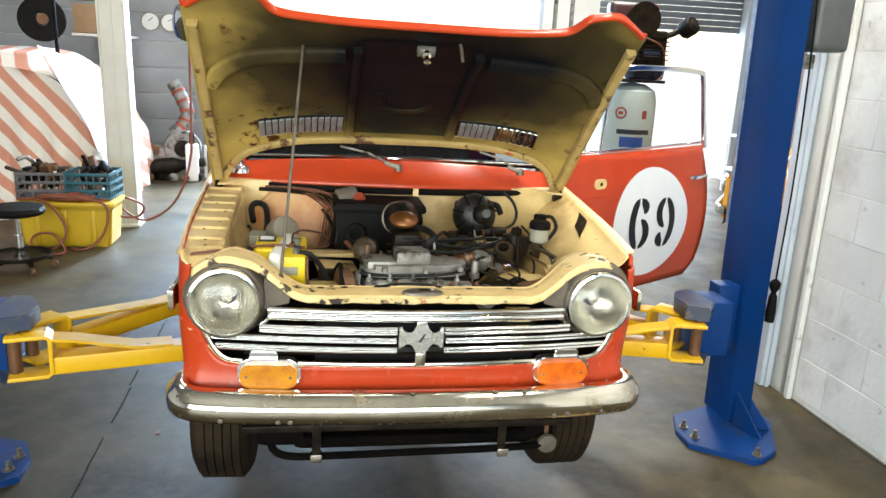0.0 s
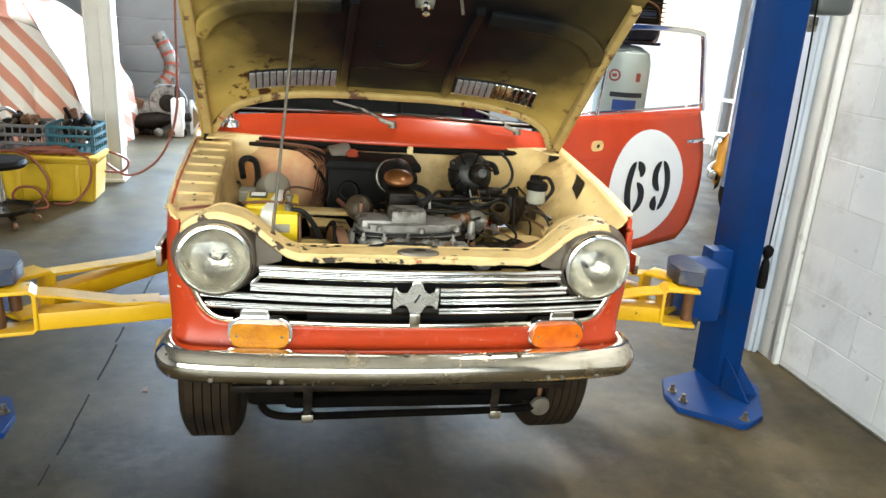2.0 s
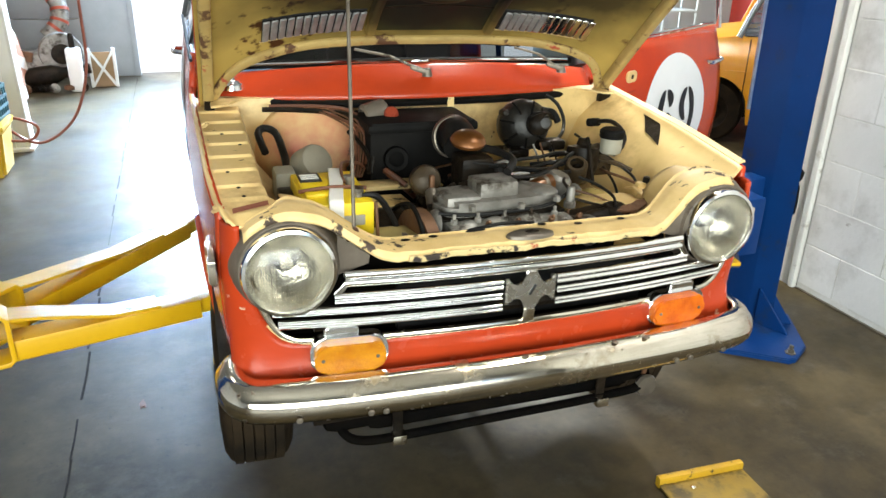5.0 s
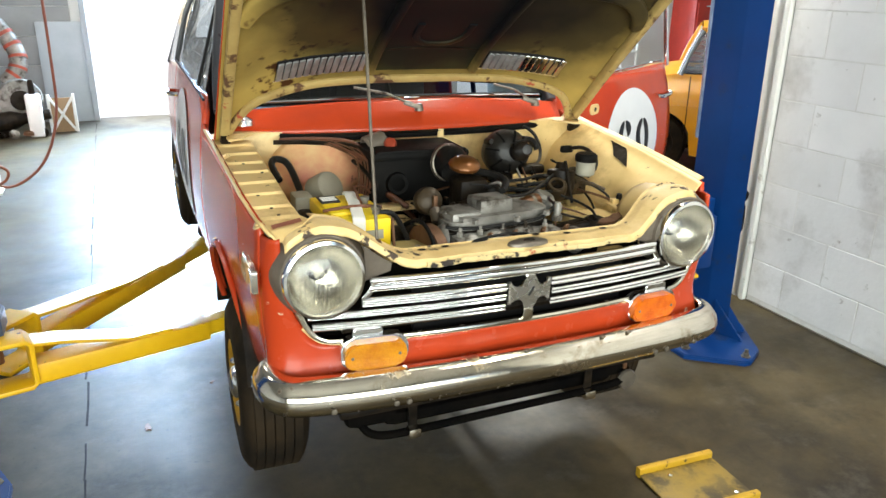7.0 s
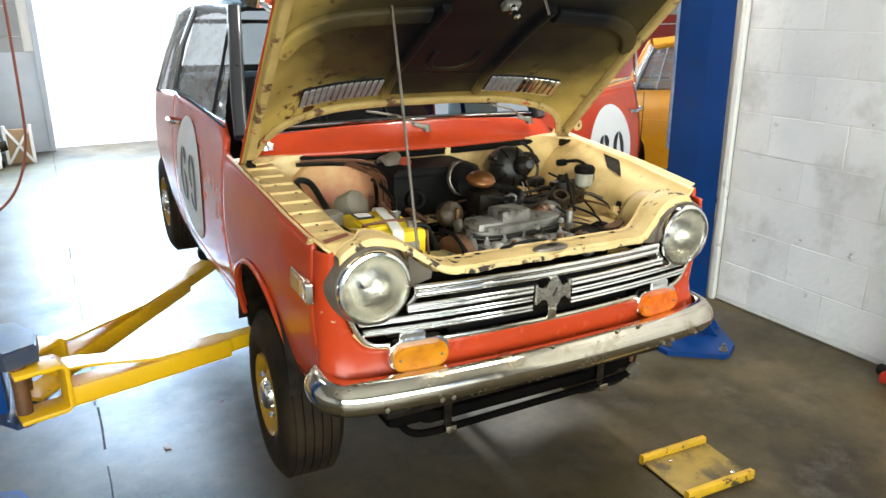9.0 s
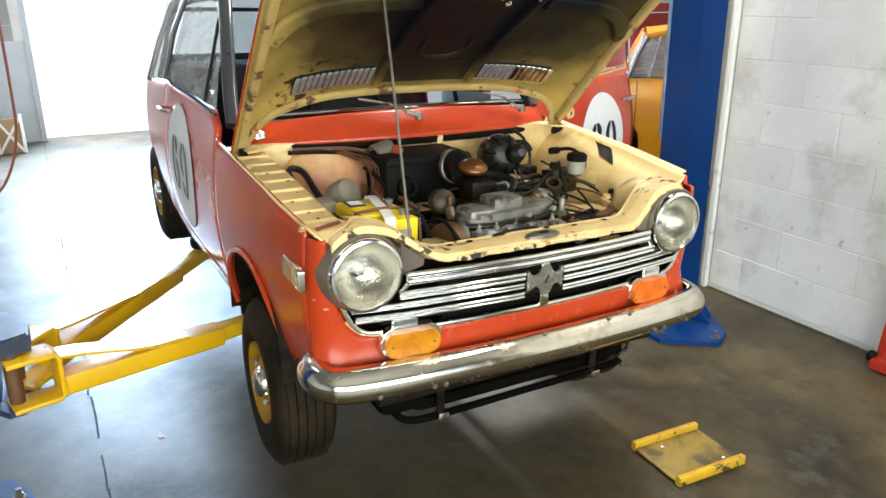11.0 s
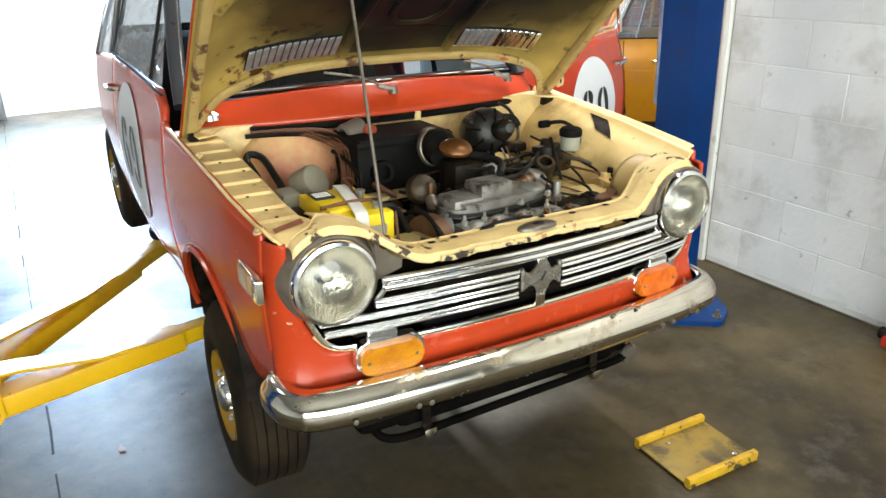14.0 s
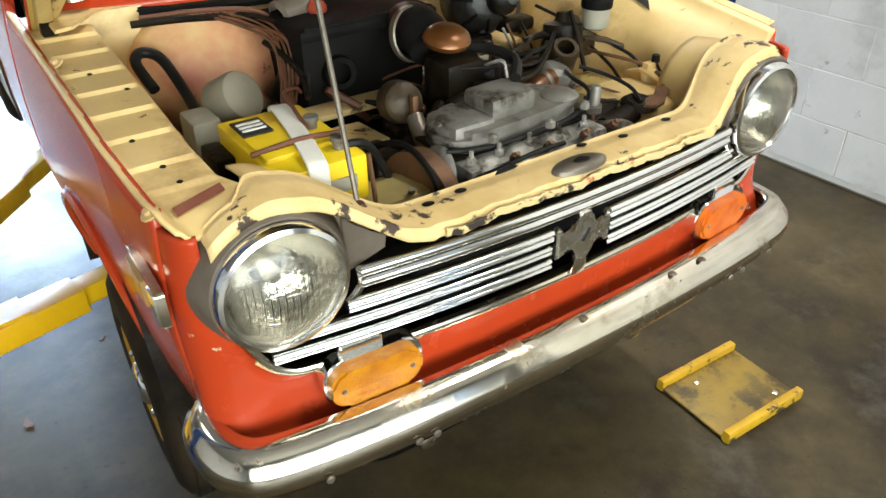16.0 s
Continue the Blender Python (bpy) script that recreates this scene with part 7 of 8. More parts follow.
# red stand against the block wall
REDST = surf("red_stand_paint", (0.50, 0.03, 0.015), (0.40, 0.025, 0.012), 6, 0.4, 0, 0.03, 60, coat=0.2)
stand = thing("engine_stand", pose(2.0, -0.02, 0, 0, 0, 3), "red steel tube stand on the floor by the block wall", "stand")
part("foot_rail", B((-0.05, -0.06, 0.035), (0.05, 0.46, 0.05), 0.008), REDST, stand)
part("upright", B((0, 0, 0), (0.035, 0.035, 0.95), 0.006, Matrix.Translation((-0.005, 0.125, 0.50)) @ pose(0, 0, 0, 4, 0, 0)), REDST, stand)
part("upright", B((0, 0, 0), (0.035, 0.035, 0.75), 0.006, Matrix.Translation((-0.005, -0.02, 0.40)) @ pose(0, 0, 0, 10, 0, 0)), REDST, stand)
part("cross_rail", B((-0.005, 0.04, 0.265), (0.03, 0.20, 0.03), 0.006), REDST, stand)
part("caster", lathe([(0.0, 0.014), (0.022, 0.014), (0.026, 0.008), (0.026, -0.008), (0.022, -0.014), (0.0, -0.014)], 20, pose(-0.05, 0.175, 0.06, 90, 0, 0)), BLACK, stand)
part("base_plate", B((0.0, -0.20, 0.04), (0.22, 0.16, 0.03), 0.006), GREASE, stand)

# lock-release lever and power unit on the far side of the lift post
lever = thing("lift_cable_handle", pose(1.745, 1.0, 0.0), "black rubber pull handle on a hanging cable by the lift post", "handle")
part("grip", lathe([(0.0, 0.0), (0.020, 0.004), (0.022, 0.05), (0.018, 0.12), (0.010, 0.14), (0.022, 0.16), (0.024, 0.185), (0.010, 0.20), (0.0, 0.20)], 16, pose(0, 0, 0.475)), BLACK, lever)
part("cable", tube([(0, 0, 0.66), (0.004, 0, 1.2), (-0.03, 0, 1.9), (-0.10, 0, 2.6)], 0.004, 6, 4), BLACK, lever)
unit = thing("lift_power_unit", pose(1.80, 1.10, 1.62), "dark grey steel power unit mounted on the lift post", "power unit")
DGREY = surf("dark_grey_enamel", (0.075, 0.08, 0.08), (0.055, 0.06, 0.06), 6, 0.45, 0, 0.03, 60)
part("tank", B((0.03, 0.0, 0.17), (0.17, 0.17, 0.30), 0.03, None, 3), DGREY, unit)
part("motor", lathe([(0.0, 0.0), (0.07, 0.0), (0.075, 0.01), (0.075, 0.24), (0.06, 0.26), (0.0, 0.262)], 28, pose(0.03, 0.0, 0.34)), DGREY, unit)
part("mount_plate", B((-0.095, -0.02, 0.2), (0.09, 0.012, 0.34), 0.003), BLUE, unit)
part("valve_block", B((-0.02, 0.0, -0.02), (0.06, 0.05, 0.06), 0.008), ALLOY, unit)

# ---- left background ----
# white roof post
post = thing("roof_post", pose(-1.835, 4.88, 0, 0, -0.6, 0), "white painted steel roof post with scuffed base", "post")
WARM_WHITE = surf("scuffed_white_enamel", (0.70, 0.68, 0.62), (0.60, 0.57, 0.50), 2.5, 0.5, 0, 0.05, 30, ((0.35, 0.32, 0.27), 7, 0.70, 0.6))
part("post_web", B((0, 0, 1.95), (0.012, 0.17, 3.9), 0.002), WARM_WHITE, post)
for x in (-0.10, 0.10):
    part("post_flange", B((x, 0, 1.95), (0.016, 0.18, 3.9), 0.003), WARM_WHITE, post)
part("post_face", B((0.0, -0.07, 1.95), (0.19, 0.012, 3.9), 0.002), WARM_WHITE, post)
part("post_base", B((0.0, 0.0, 0.012), (0.25, 0.24, 0.024), 0.004), WARM_WHITE, post)

# yellow bin with two crates of parts on it
bin_t = thing("storage_bin", pose(-2.09, 4.24, 0), "yellow plastic storage bin with its lid on, hoses over it", "storage bin")
YEL_PL = surf("yellow_plastic", (0.62, 0.40, 0.010), (0.54, 0.34, 0.008), 5, 0.45, 0, 0.03, 60)
bmb = bmesh.new()
lo = [(-0.32, -0.17), (0.32, -0.17), (0.32, 0.17), (-0.32, 0.17)]
v0 = [bmb.verts.new((x * 0.96, y * 0.94, 0.0)) for x, y in lo]
v1 = [bmb.verts.new((x * 1.05, y * 1.06, 0.315)) for x, y in lo]
bmb.faces.new(v0[::-1]); bmb.faces.new(v1)
for i in range(4):
    bmb.faces.new((v0[i], v0[(i + 1) % 4], v1[(i + 1) % 4], v1[i]))
bmesh.ops.bevel(bmb, geom=bmb.edges[:], offset=0.02, segments=2, affect="EDGES")
part("bin_body", bmb, YEL_PL, bin_t)
part("bin_lid", B((0, 0, 0.335), (0.71, 0.39, 0.035), 0.012), YEL_PL, bin_t)
for x in (-0.2, 0.0, 0.2):
    part("bin_rib", B((x, -0.178, 0.16), (0.03, 0.012, 0.26), 0.004, pose(0, 0, 0, 0, 0, 0)), YEL_PL, bin_t)


def crate(m, mat, label):
    c = thing("milk_crate", m, label, "crate", "crates on the yellow bin")
    for s in SIDES:
        for z in (0.015, 0.075, 0.135, 0.200):
            part("rail", B((0, s * 0.165, z), (0.33, 0.012, 0.022), 0.003), mat, c)
            part("rail", B((s * 0.165, 0, z), (0.012, 0.33, 0.022), 0.003), mat, c)
        for k in range(7):
            part("slat", B((-0.15 + 0.05 * k, s * 0.165, 0.107), (0.010, 0.010, 0.19), 0.002), mat, c)
            part("slat", B((s * 0.165, -0.15 + 0.05 * k, 0.107), (0.010, 0.010, 0.19), 0.002), mat, c)
    part("crate_floor", B((0, 0, 0.008), (0.32, 0.32, 0.010), 0.002), mat, c)
    return c


TEAL = surf("teal_plastic", (0.012, 0.10, 0.13), (0.010, 0.075, 0.10), 6, 0.5, 0, 0.03, 60)
GREYC = surf("dark_grey_plastic", (0.12, 0.11, 0.11), (0.08, 0.075, 0.075), 6, 0.55, 0, 0.03, 60)
crate(pose(-2.285, 4.30, 0.354, 0, 0, 4), GREYC, "dark grey slotted plastic crate full of parts")
crate(pose(-1.935, 4.31, 0.354, 0, 0, -3), TEAL, "teal slotted plastic crate full of dark parts")
rng = random.Random(5)
PARTM = (GREASE, BLACK, OILY, GREASE, BLACK, RUST, GREASE, BLACK, GREASE, ALLOY)
for cx, n in ((-2.285, 15), (-1.935, 14)):
    for k in range(n):
        x, y, z = cx + rng.uniform(-0.12, 0.12), 4.30 + rng.uniform(-0.12, 0.12), 0.40 + 0.17 * k / n + 0.02
        mt = PARTM[rng.randrange(len(PARTM))]
        q = pose(x, y, z + 0.03, rng.uniform(0, 180), rng.uniform(0, 180), rng.uniform(0, 180))
        if k % 3 == 0:
            ob = part("engine_part", lathe([(0.0, 0.03), (0.02, 0.03), (0.045, 0.02), (0.05, 0.0), (0.03, -0.02), (0.02, -0.05), (0.0, -0.05)], 16, q), mt)
        elif k % 3 == 1:
            ob = part("engine_part", B((0, 0, 0), (0.13, 0.06, 0.045), 0.012, q), mt)
        else:
            ob = part("engine_part", tube([tuple(q @ Vector(p)) for p in ((-0.09, 0, 0), (-0.03, 0.04, 0.02), (0.05, 0.0, 0.03), (0.10, -0.04, 0.0))], 0.016, 8), mt)
        tagged(ob, "used dark engine part lying in a crate", "engine part", "parts in the crates")

# orange and black air hoses
ORHOSE = surf("orange_red_air_hose", (0.24, 0.065, 0.03), (0.17, 0.045, 0.025), 20, 0.45, 0, 0.02, 60)
HOSE_LABEL = "orange-red rubber air hose tangled over the yellow bin"
# flat tangle on the lid, a coil slipping down the front to the floor, a strand over the end
lid = [(-2.09 + (0.30 - 0.012 * k) * math.cos(2.35 * k), 4.115 + 0.045 * math.sin(1.9 * k + 0.4), 0.364 + 0.0035 * k) for k in range(15)]
tagged(part("air_hose", tube(lid, 0.0095, 7, 6), ORHOSE), HOSE_LABEL, "air hose", "air hoses")
drop = [(-2.42, 4.10, 0.372), (-2.30, 4.07, 0.375), (-2.20, 4.035, 0.352), (-2.12, 4.018, 0.27), (-2.075, 4.01, 0.17), (-2.09, 3.99, 0.08), (-2.16, 3.95, 0.020), (-2.27, 3.95, 0.030), (-2.315, 3.985, 0.075), (-2.27, 4.01, 0.125), (-2.17, 4.01, 0.120), (-2.10, 3.97, 0.060), (-2.06, 3.90, 0.012), (-2.10, 3.83, 0.011), (-2.19, 3.84, 0.011), (-2.28, 3.90, 0.012), (-2.31, 3.96, 0.045)]
tagged(part("air_hose", tube(drop, 0.0095, 7, 6), ORHOSE), HOSE_LABEL, "air hose", "air hoses")
over = [(-2.30, 4.12, 0.385), (-2.10, 4.09, 0.386), (-1.92, 4.06, 0.378), (-1.80, 4.030, 0.352), (-1.775, 4.018, 0.26), (-1.80, 4.012, 0.15), (-1.87, 4.00, 0.05), (-1.95, 3.97, 0.012), (-2.04, 3.99, 0.012)]
tagged(part("air_hose", tube(over, 0.0095, 7, 6), ORHOSE), HOSE_LABEL, "air hose", "air hoses")
tagged(part("air_hose", tube([(-1.215, 4.62, 3.88), (-1.22, 4.61, 2.2), (-1.23, 4.60, 0.95), (-1.25, 4.60, 0.62), (-1.33, 4.58, 0.36), (-1.45, 4.55, 0.20), (-1.62, 4.52, 0.12), (-1.76, 4.50, 0.20), (-1.80, 4.45, 0.30), (-1.72, 4.40, 0.33), (-1.60, 4.42, 0.26), (-1.66, 4.42, 0.17), (-1.85, 4.30, 0.22), (-2.0, 4.08, 0.372)], 0.010, 8), ORHOSE), "dark red rubber air hose hanging from above", "air hose", "air hoses")

# rolling stool
stool = thing("rolling_stool", pose(-2.21, 3.48, 0), "rolling mechanic stool with a black padded seat", "stool")
part("seat", lathe([(0.0, 0.0), (0.10, 0.0), (0.165, 0.006), (0.178, 0.03), (0.165, 0.058), (0.10, 0.068), (0.0, 0.07)], 32, pose(0, 0, 0.385)), BLACK, stool)
part("gas_post", lathe([(0.0, 0.0), (0.026, 0.0), (0.026, 0.17), (0.016, 0.17), (0.016, 0.30), (0.03, 0.30), (0.03, 0.31), (0.0, 0.31)], 20, pose(0, 0, 0.075)), BRIGHT, stool)
part("tray", lathe([(0.0, 0.0), (0.185, 0.0), (0.195, 0.01), (0.195, 0.03), (0.185, 0.03), (0.18, 0.012), (0.0, 0.012)], 32, pose(0, 0, 0.09)), GREASE, stool)
for k in range(5):
    a = radians(72 * k + 20)
    part("leg", sweep(bmesh.new(), [(0.03 * math.cos(a), 0.03 * math.sin(a), 0.095), (0.19 * math.cos(a), 0.19 * math.sin(a), 0.07)], rrect(0.03, 0.022, 0.006, 2)), GREASE, stool)
    part("caster", lathe([(0.0, 0.012), (0.022, 0.012), (0.026, 0.006), (0.026, -0.006), (0.022, -0.012), (0.0, -0.012)], 16, pose(0.20 * math.cos(a), 0.20 * math.sin(a), 0.027, 90, 0, 30 * k)), RUST, stool)


# car under a striped dust sheet
def stripes(name):
    m, nt, p = nodes_of(name)
    L = nt.links.new
    tc = nt.nodes.new("ShaderNodeTexCoord")
    wv = nt.nodes.new("ShaderNodeTexWave")
    wv.wave_type, wv.bands_direction = "BANDS", "Z"
    wv.inputs["Scale"].default_value, wv.inputs["Distortion"].default_value, wv.inputs["Detail"].default_value, wv.inputs["Detail Scale"].default_value = 1.95, 1.0, 1, 0.8
    mp = nt.nodes.new("ShaderNodeMapping")
    mp.inputs["Rotation"].default_value = (0.1, -0.85, 0)
    L(tc.outputs["Object"], mp.inputs["Vector"])
    L(mp.outputs[0], wv.inputs["Vector"])
    rp = nt.nodes.new("ShaderNodeValToRGB")
    e = rp.color_ramp.elements
    e[0].position, e[0].color = 0.42, (0.60, 0.26, 0.18, 1)
    e[1].position, e[1].color = 0.56, (0.78, 0.72, 0.66, 1)
    L(wv.outputs["Fac"], rp.inputs["Fac"])
    L(rp.outputs["Color"], p.inputs["Base Color"])
    p.inputs["Roughness"].default_value = 0.85
    n = nt.nodes.new("ShaderNodeTexNoise")
    n.inputs["Scale"].default_value = 8
    L(tc.outputs["Object"], n.inputs["Vector"])
    b = nt.nodes.new("ShaderNodeBump")
    b.inputs["Strength"].default_value, b.inputs["Distance"].default_value = 0.4, 0.03
    L(n.outputs["Fac"], b.inputs["Height"])
    L(b.outputs["Normal"], p.inputs["Normal"])
    return m


def sheet_car(u, v):
    # u from the near end backwards, v over the car from side to side
    a = math.pi * v
    y = 5.15 + 2.2 * u
    wid, hgt = 0.92, lerp_at(((0.0, 1.30), (0.15, 1.42), (0.5, 1.46), (0.8, 1.20), (1.0, 0.90)), u)
    ca, sa = math.cos(a), math.sin(a)
    px = -3.0 - wid * math.copysign(abs(ca) ** 0.62, ca) * -1
    pz = max(0.0, hgt * abs(sa) ** 0.62)
    fold = 0.030 * math.sin(34 * u + 5 * math.sin(7 * v)) * (1 - abs(sa)) + 0.02 * math.sin(46 * v + 3 * u) * (1 - u)
    return (px + fold, y + (0.06 * math.sin(40 * v) * (1 - ss(0, 0.3, u))), pz)


cov = thing("covered_car", pose(0, 0, 0), "car under a red and white striped dust sheet", "covered car")
bmc = sheet(50, 90, sheet_car)
part("dust_sheet", bmc, stripes("striped_cotton_sheet"), cov)


def sheet_front(u, v):
    a = math.pi * v
    ca, sa = math.cos(a), math.sin(a)
    px = -3.0 + 0.92 * math.copysign(abs(ca) ** 0.62, ca)
    top = 1.30 * abs(sa) ** 0.62
    z = top * (1 - u)
    return (px + 0.02 * math.sin(60 * px) * u, 5.15 - 0.14 * u + 0.05 * math.sin(24 * px) * u, z)


part("sheet_front", sheet(20, 90, sheet_front), bpy.data.materials["striped_cotton_sheet"], cov)
part("white_corner", sheet(12, 12, lambda u, v: (-2.08 - 0.42 * u + 0.10 * v, 5.02 + 0.5 * v, 0.62 + 0.86 * u ** 0.8 - 0.10 * v + 0.02 * math.sin(9 * u))), STRAPW, cov, "white cloth corner")

# boards of the back wall on the left, with dials and a shelf of tools
boards = tagged(new("wall_panelling"), "dull grey-white painted horizontal wall boards", "wall panelling", kind="structure")
for k in range(12):
    part("wall_board", B((-4.30, 8.035, 0.16 + 0.315 * k), (6.2, 0.022, 0.309), 0.003), GREY_BOARD, boards)
for x in (-2.18, -1.95):
    dial = thing("wall_dial", pose(x, 8.02, 1.80, 90, 0, 0), "round white dial gauge hung on the wall", "dial", "dials on the wall")
    part("dial_rim", lathe([(0.095, 0.0), (0.110, 0.004), (0.112, 0.03), (0.100, 0.034), (0.098, 0.02)], 32), GREY_PL, dial)
    part("dial_face", lathe([(0.0, 0.018), (0.098, 0.018), (0.098, 0.0)], 32), WHITE, dial)
    part("dial_hand", B((0.02, 0.02, 0.021), (0.07, 0.008, 0.004), 0.001, pose(0, 0, 0, 0, 0, 35)), INK, dial)
reel = thing("hose_reel", pose(-2.82, 6.2, 1.72, 90, 0, 20), "black hose reel with a coiled hose hanging overhead", "hose reel")
part("reel_drum", lathe([(0.06, -0.09), (0.20, -0.09), (0.21, -0.08), (0.20, -0.07), (0.15, -0.06), (0.15, 0.06), (0.20, 0.07), (0.21, 0.08), (0.20, 0.09), (0.06, 0.09)], 36), BLACK, reel)
for k in range(4):
    part("hose_turn", lathe([(0.158, -0.045 + 0.03 * k - 0.012), (0.170, -0.045 + 0.03 * k), (0.158, -0.045 + 0.03 * k + 0.012)], 32), ORHOSE, reel)
part("reel_hub", lathe([(0.0, 0.11), (0.05, 0.11), (0.055, 0.10), (0.055, -0.10), (0.0, -0.11)], 20), RUST, reel)
part("reel_hanger", B((0, 1.1, 0), (0.03, 2.0, 0.04), 0.004), GREASE, reel)
tagged(part("hanging_rod", tube([(-2.52, 5.6, 3.88), (-2.52, 5.6, 1.62), (-2.51, 5.58, 1.50)], 0.018, 8, 3), BLACK), "black rubber hanging drop cable with a grip", "drop cable")
bx = thing("cardboard_box", pose(-2.55, 7.2, 1.62), "brown cardboard box on a wall bracket", "cardboard box")
KRAFT = surf("brown_cardboard", (0.34, 0.22, 0.12), (0.28, 0.18, 0.09), 6, 0.75, 0, 0.04, 60)
part("box_body", B((0, 0, 0.15), (0.46, 0.32, 0.30), 0.006), KRAFT, bx)
part("box_flap", B((0, -0.17, 0.32), (0.46, 0.10, 0.005), 0.001, pose(0, 0, 0, -20, 0, 0)), KRAFT, bx)
part("bracket", B((0, 0.3, -0.02), (0.5, 0.95, 0.03), 0.004), WHITE, bx)

# old engine and gearbox heap by the wall, with a ribbed silver duct
heap = thing("gearbox_assembly", pose(-1.88, 7.35, 0), "greasy gearbox and axle parts on the floor", "gearbox")
part("bell_housing", lathe([(0.07, 0.10), (0.20, 0.09), (0.215, 0.05), (0.20, 0.0), (0.14, -0.05), (0.10, -0.12), (0.0, -0.12)], 36, pose(0.13, -0.05, 0.37, 90, 0, 12)), ALLOY, heap)
part("clutch_disc", lathe([(0.0, 0.12), (0.06, 0.12), (0.10, 0.105), (0.10, 0.09)], 28, pose(0.13, -0.05, 0.37, 90, 0, 12)), GREASE, heap)
part("gear_case", B((-0.12, 0.0, 0.25), (0.44, 0.32, 0.26), 0.06, None, 3), ALLOY, heap)
part("axle_tube", lathe([(0.0, 0.45), (0.05, 0.45), (0.055, 0.2), (0.10, 0.1), (0.10, -0.1), (0.055, -0.2), (0.05, -0.4), (0.0, -0.4)], 20, pose(-0.05, -0.16, 0.16, 0, 82, 0)), GREASE, heap)
part("sump", B((-0.18, -0.05, 0.06), (0.36, 0.3, 0.12), 0.03), GREASE, heap)
part("bracket_arm", B((-0.30, -0.15, 0.30), (0.20, 0.05, 0.10), 0.015, pose(0, 0, 0, 0, 15, 0)), RUST, heap)
for k in range(6):
    rr = random.Random(k)
    part("loose_part", lathe([(0.0, 0.03), (0.03, 0.03), (0.05, 0.015), (0.05, -0.015), (0.0, -0.03)], 14, pose(-0.34 + 0.13 * k, -0.24 + rr.uniform(-0.05, 0.05), 0.05, 90 * (k % 2), rr.uniform(0, 60), 0)), (ALLOY, RUST, GREASE)[k % 3], heap)
duct = thing("exhaust_duct", pose(-1.86, 7.50, 0), "silver metal exhaust duct with red patches leaning on the wall", "duct")
dpts = curve([(-0.03, 0.20, 1.10), (0.06, 0.16, 0.95), (0.13, 0.10, 0.78), (0.10, 0.04, 0.62), (-0.02, 0.0, 0.50)], 6)
part("duct_tube", sweep(bmesh.new(), dpts, circle(0.085, 18)), ALLOY, duct)
for k in (5, 9, 13, 17, 20):
    part("duct_band", sweep(bmesh.new(), [dpts[k - 1], dpts[k]], circle(0.092, 18)), REDP if k % 8 else BRIGHT, duct)
xbox = thing("sawhorse_box", pose(-1.38, 7.32, 0), "brown wooden crate with white crossed braces", "wooden crate")
part("crate_panel", B((0, 0.05, 0.18), (0.24, 0.02, 0.36), 0.004), KRAFT, xbox)
for a in (-1, 1):
    part("cross_brace", B((0, 0.0, 0), (0.025, 0.02, 0.42), 0.003, Matrix.Translation((0, 0.025, 0.19)) @ pose(0, 0, 0, 0, a * 32, 0)), WHITE, xbox)
    part("crate_leg", B((a * 0.12, 0.03, 0.20), (0.03, 0.05, 0.40), 0.004), WHITE, xbox)
tank = thing("white_jug", pose(-1.62, 7.15, 0), "white plastic tall canister with a hose bracket", "canister")
part("jug_body", B((0, 0, 0.22), (0.14, 0.14, 0.44), 0.03, None, 3), WHITE, tank)
part("jug_neck", lathe([(0.0, 0.0), (0.03, 0.0), (0.03, 0.10), (0.02, 0.14), (0.0, 0.14)], 18, pose(0, 0, 0.44)), GREASE, tank)

# door frame beside the back doorway
frame_t = tagged(new("door_frame"), "pale painted steel frame of the tall doorway", "door frame", kind="structure")
PALE = surf("pale_blue_grey_paint", (0.45, 0.50, 0.56), (0.38, 0.43, 0.49), 4, 0.5, 0, 0.03, 50)
part("frame_jamb", B((-1.07, 8.02, 1.6), (0.06, 0.10, 3.2), 0.006), PALE, frame_t)
part("frame_jamb", B((2.72, 8.02, 1.6), (0.06, 0.10, 3.2), 0.006), PALE, frame_t)
part("frame_panel", B((-1.33, 8.015, 0.55), (0.46, 0.04, 1.1), 0.004), PALE, frame_t)
part("frame_head", B((0.825, 8.02, 3.17), (3.73, 0.10, 0.06), 0.006), PALE, frame_t)
part("frame_jamb", B((5.70, 7.99, 1.6), (0.10, 0.16, 3.2), 0.006), PALE, frame_t)

# roller door over the right-hand doorway
ROLLER = surf("dark_blue_grey_slats", (0.15, 0.17, 0.20), (0.11, 0.125, 0.15), 4, 0.5, 0, 0.05, 50)
roller = tagged(new("roller_door"), "grey slatted roller door, mostly rolled up", "roller door", kind="structure")
for k in range(22):
    part("door_slat", B((4.63, 8.10, 2.10 + 0.082 * k), (2.17, 0.03, 0.078), 0.012), ROLLER, roller)

# compressor behind the open door
comp = thing("air_compressor", pose(2.85, 5.2, 0), "upright air compressor with pale grey tank and dark pump", "compressor")
TANKG = surf("pale_grey_tank_paint", (0.46, 0.50, 0.47), (0.38, 0.42, 0.39), 4, 0.45, 0, 0.03, 50)
MAROON = surf("dark_maroon_enamel", (0.045, 0.012, 0.012), (0.028, 0.009, 0.010), 7, 0.45, 0, 0.05, 50)
part("tank", lathe([(0.0, 0.12), (0.14, 0.13), (0.23, 0.19), (0.255, 0.28), (0.255, 1.22), (0.23, 1.32), (0.14, 1.38), (0.0, 1.40)], 40), TANKG, comp)


def on_tank(a0, a1, z0, z1, nu=10):
    return sheet(nu, 3, lambda u, v: (0.259 * math.sin(a0 + (a1 - a0) * u), -0.259 * math.cos(a0 + (a1 - a0) * u), z0 + (z1 - z0) * v))


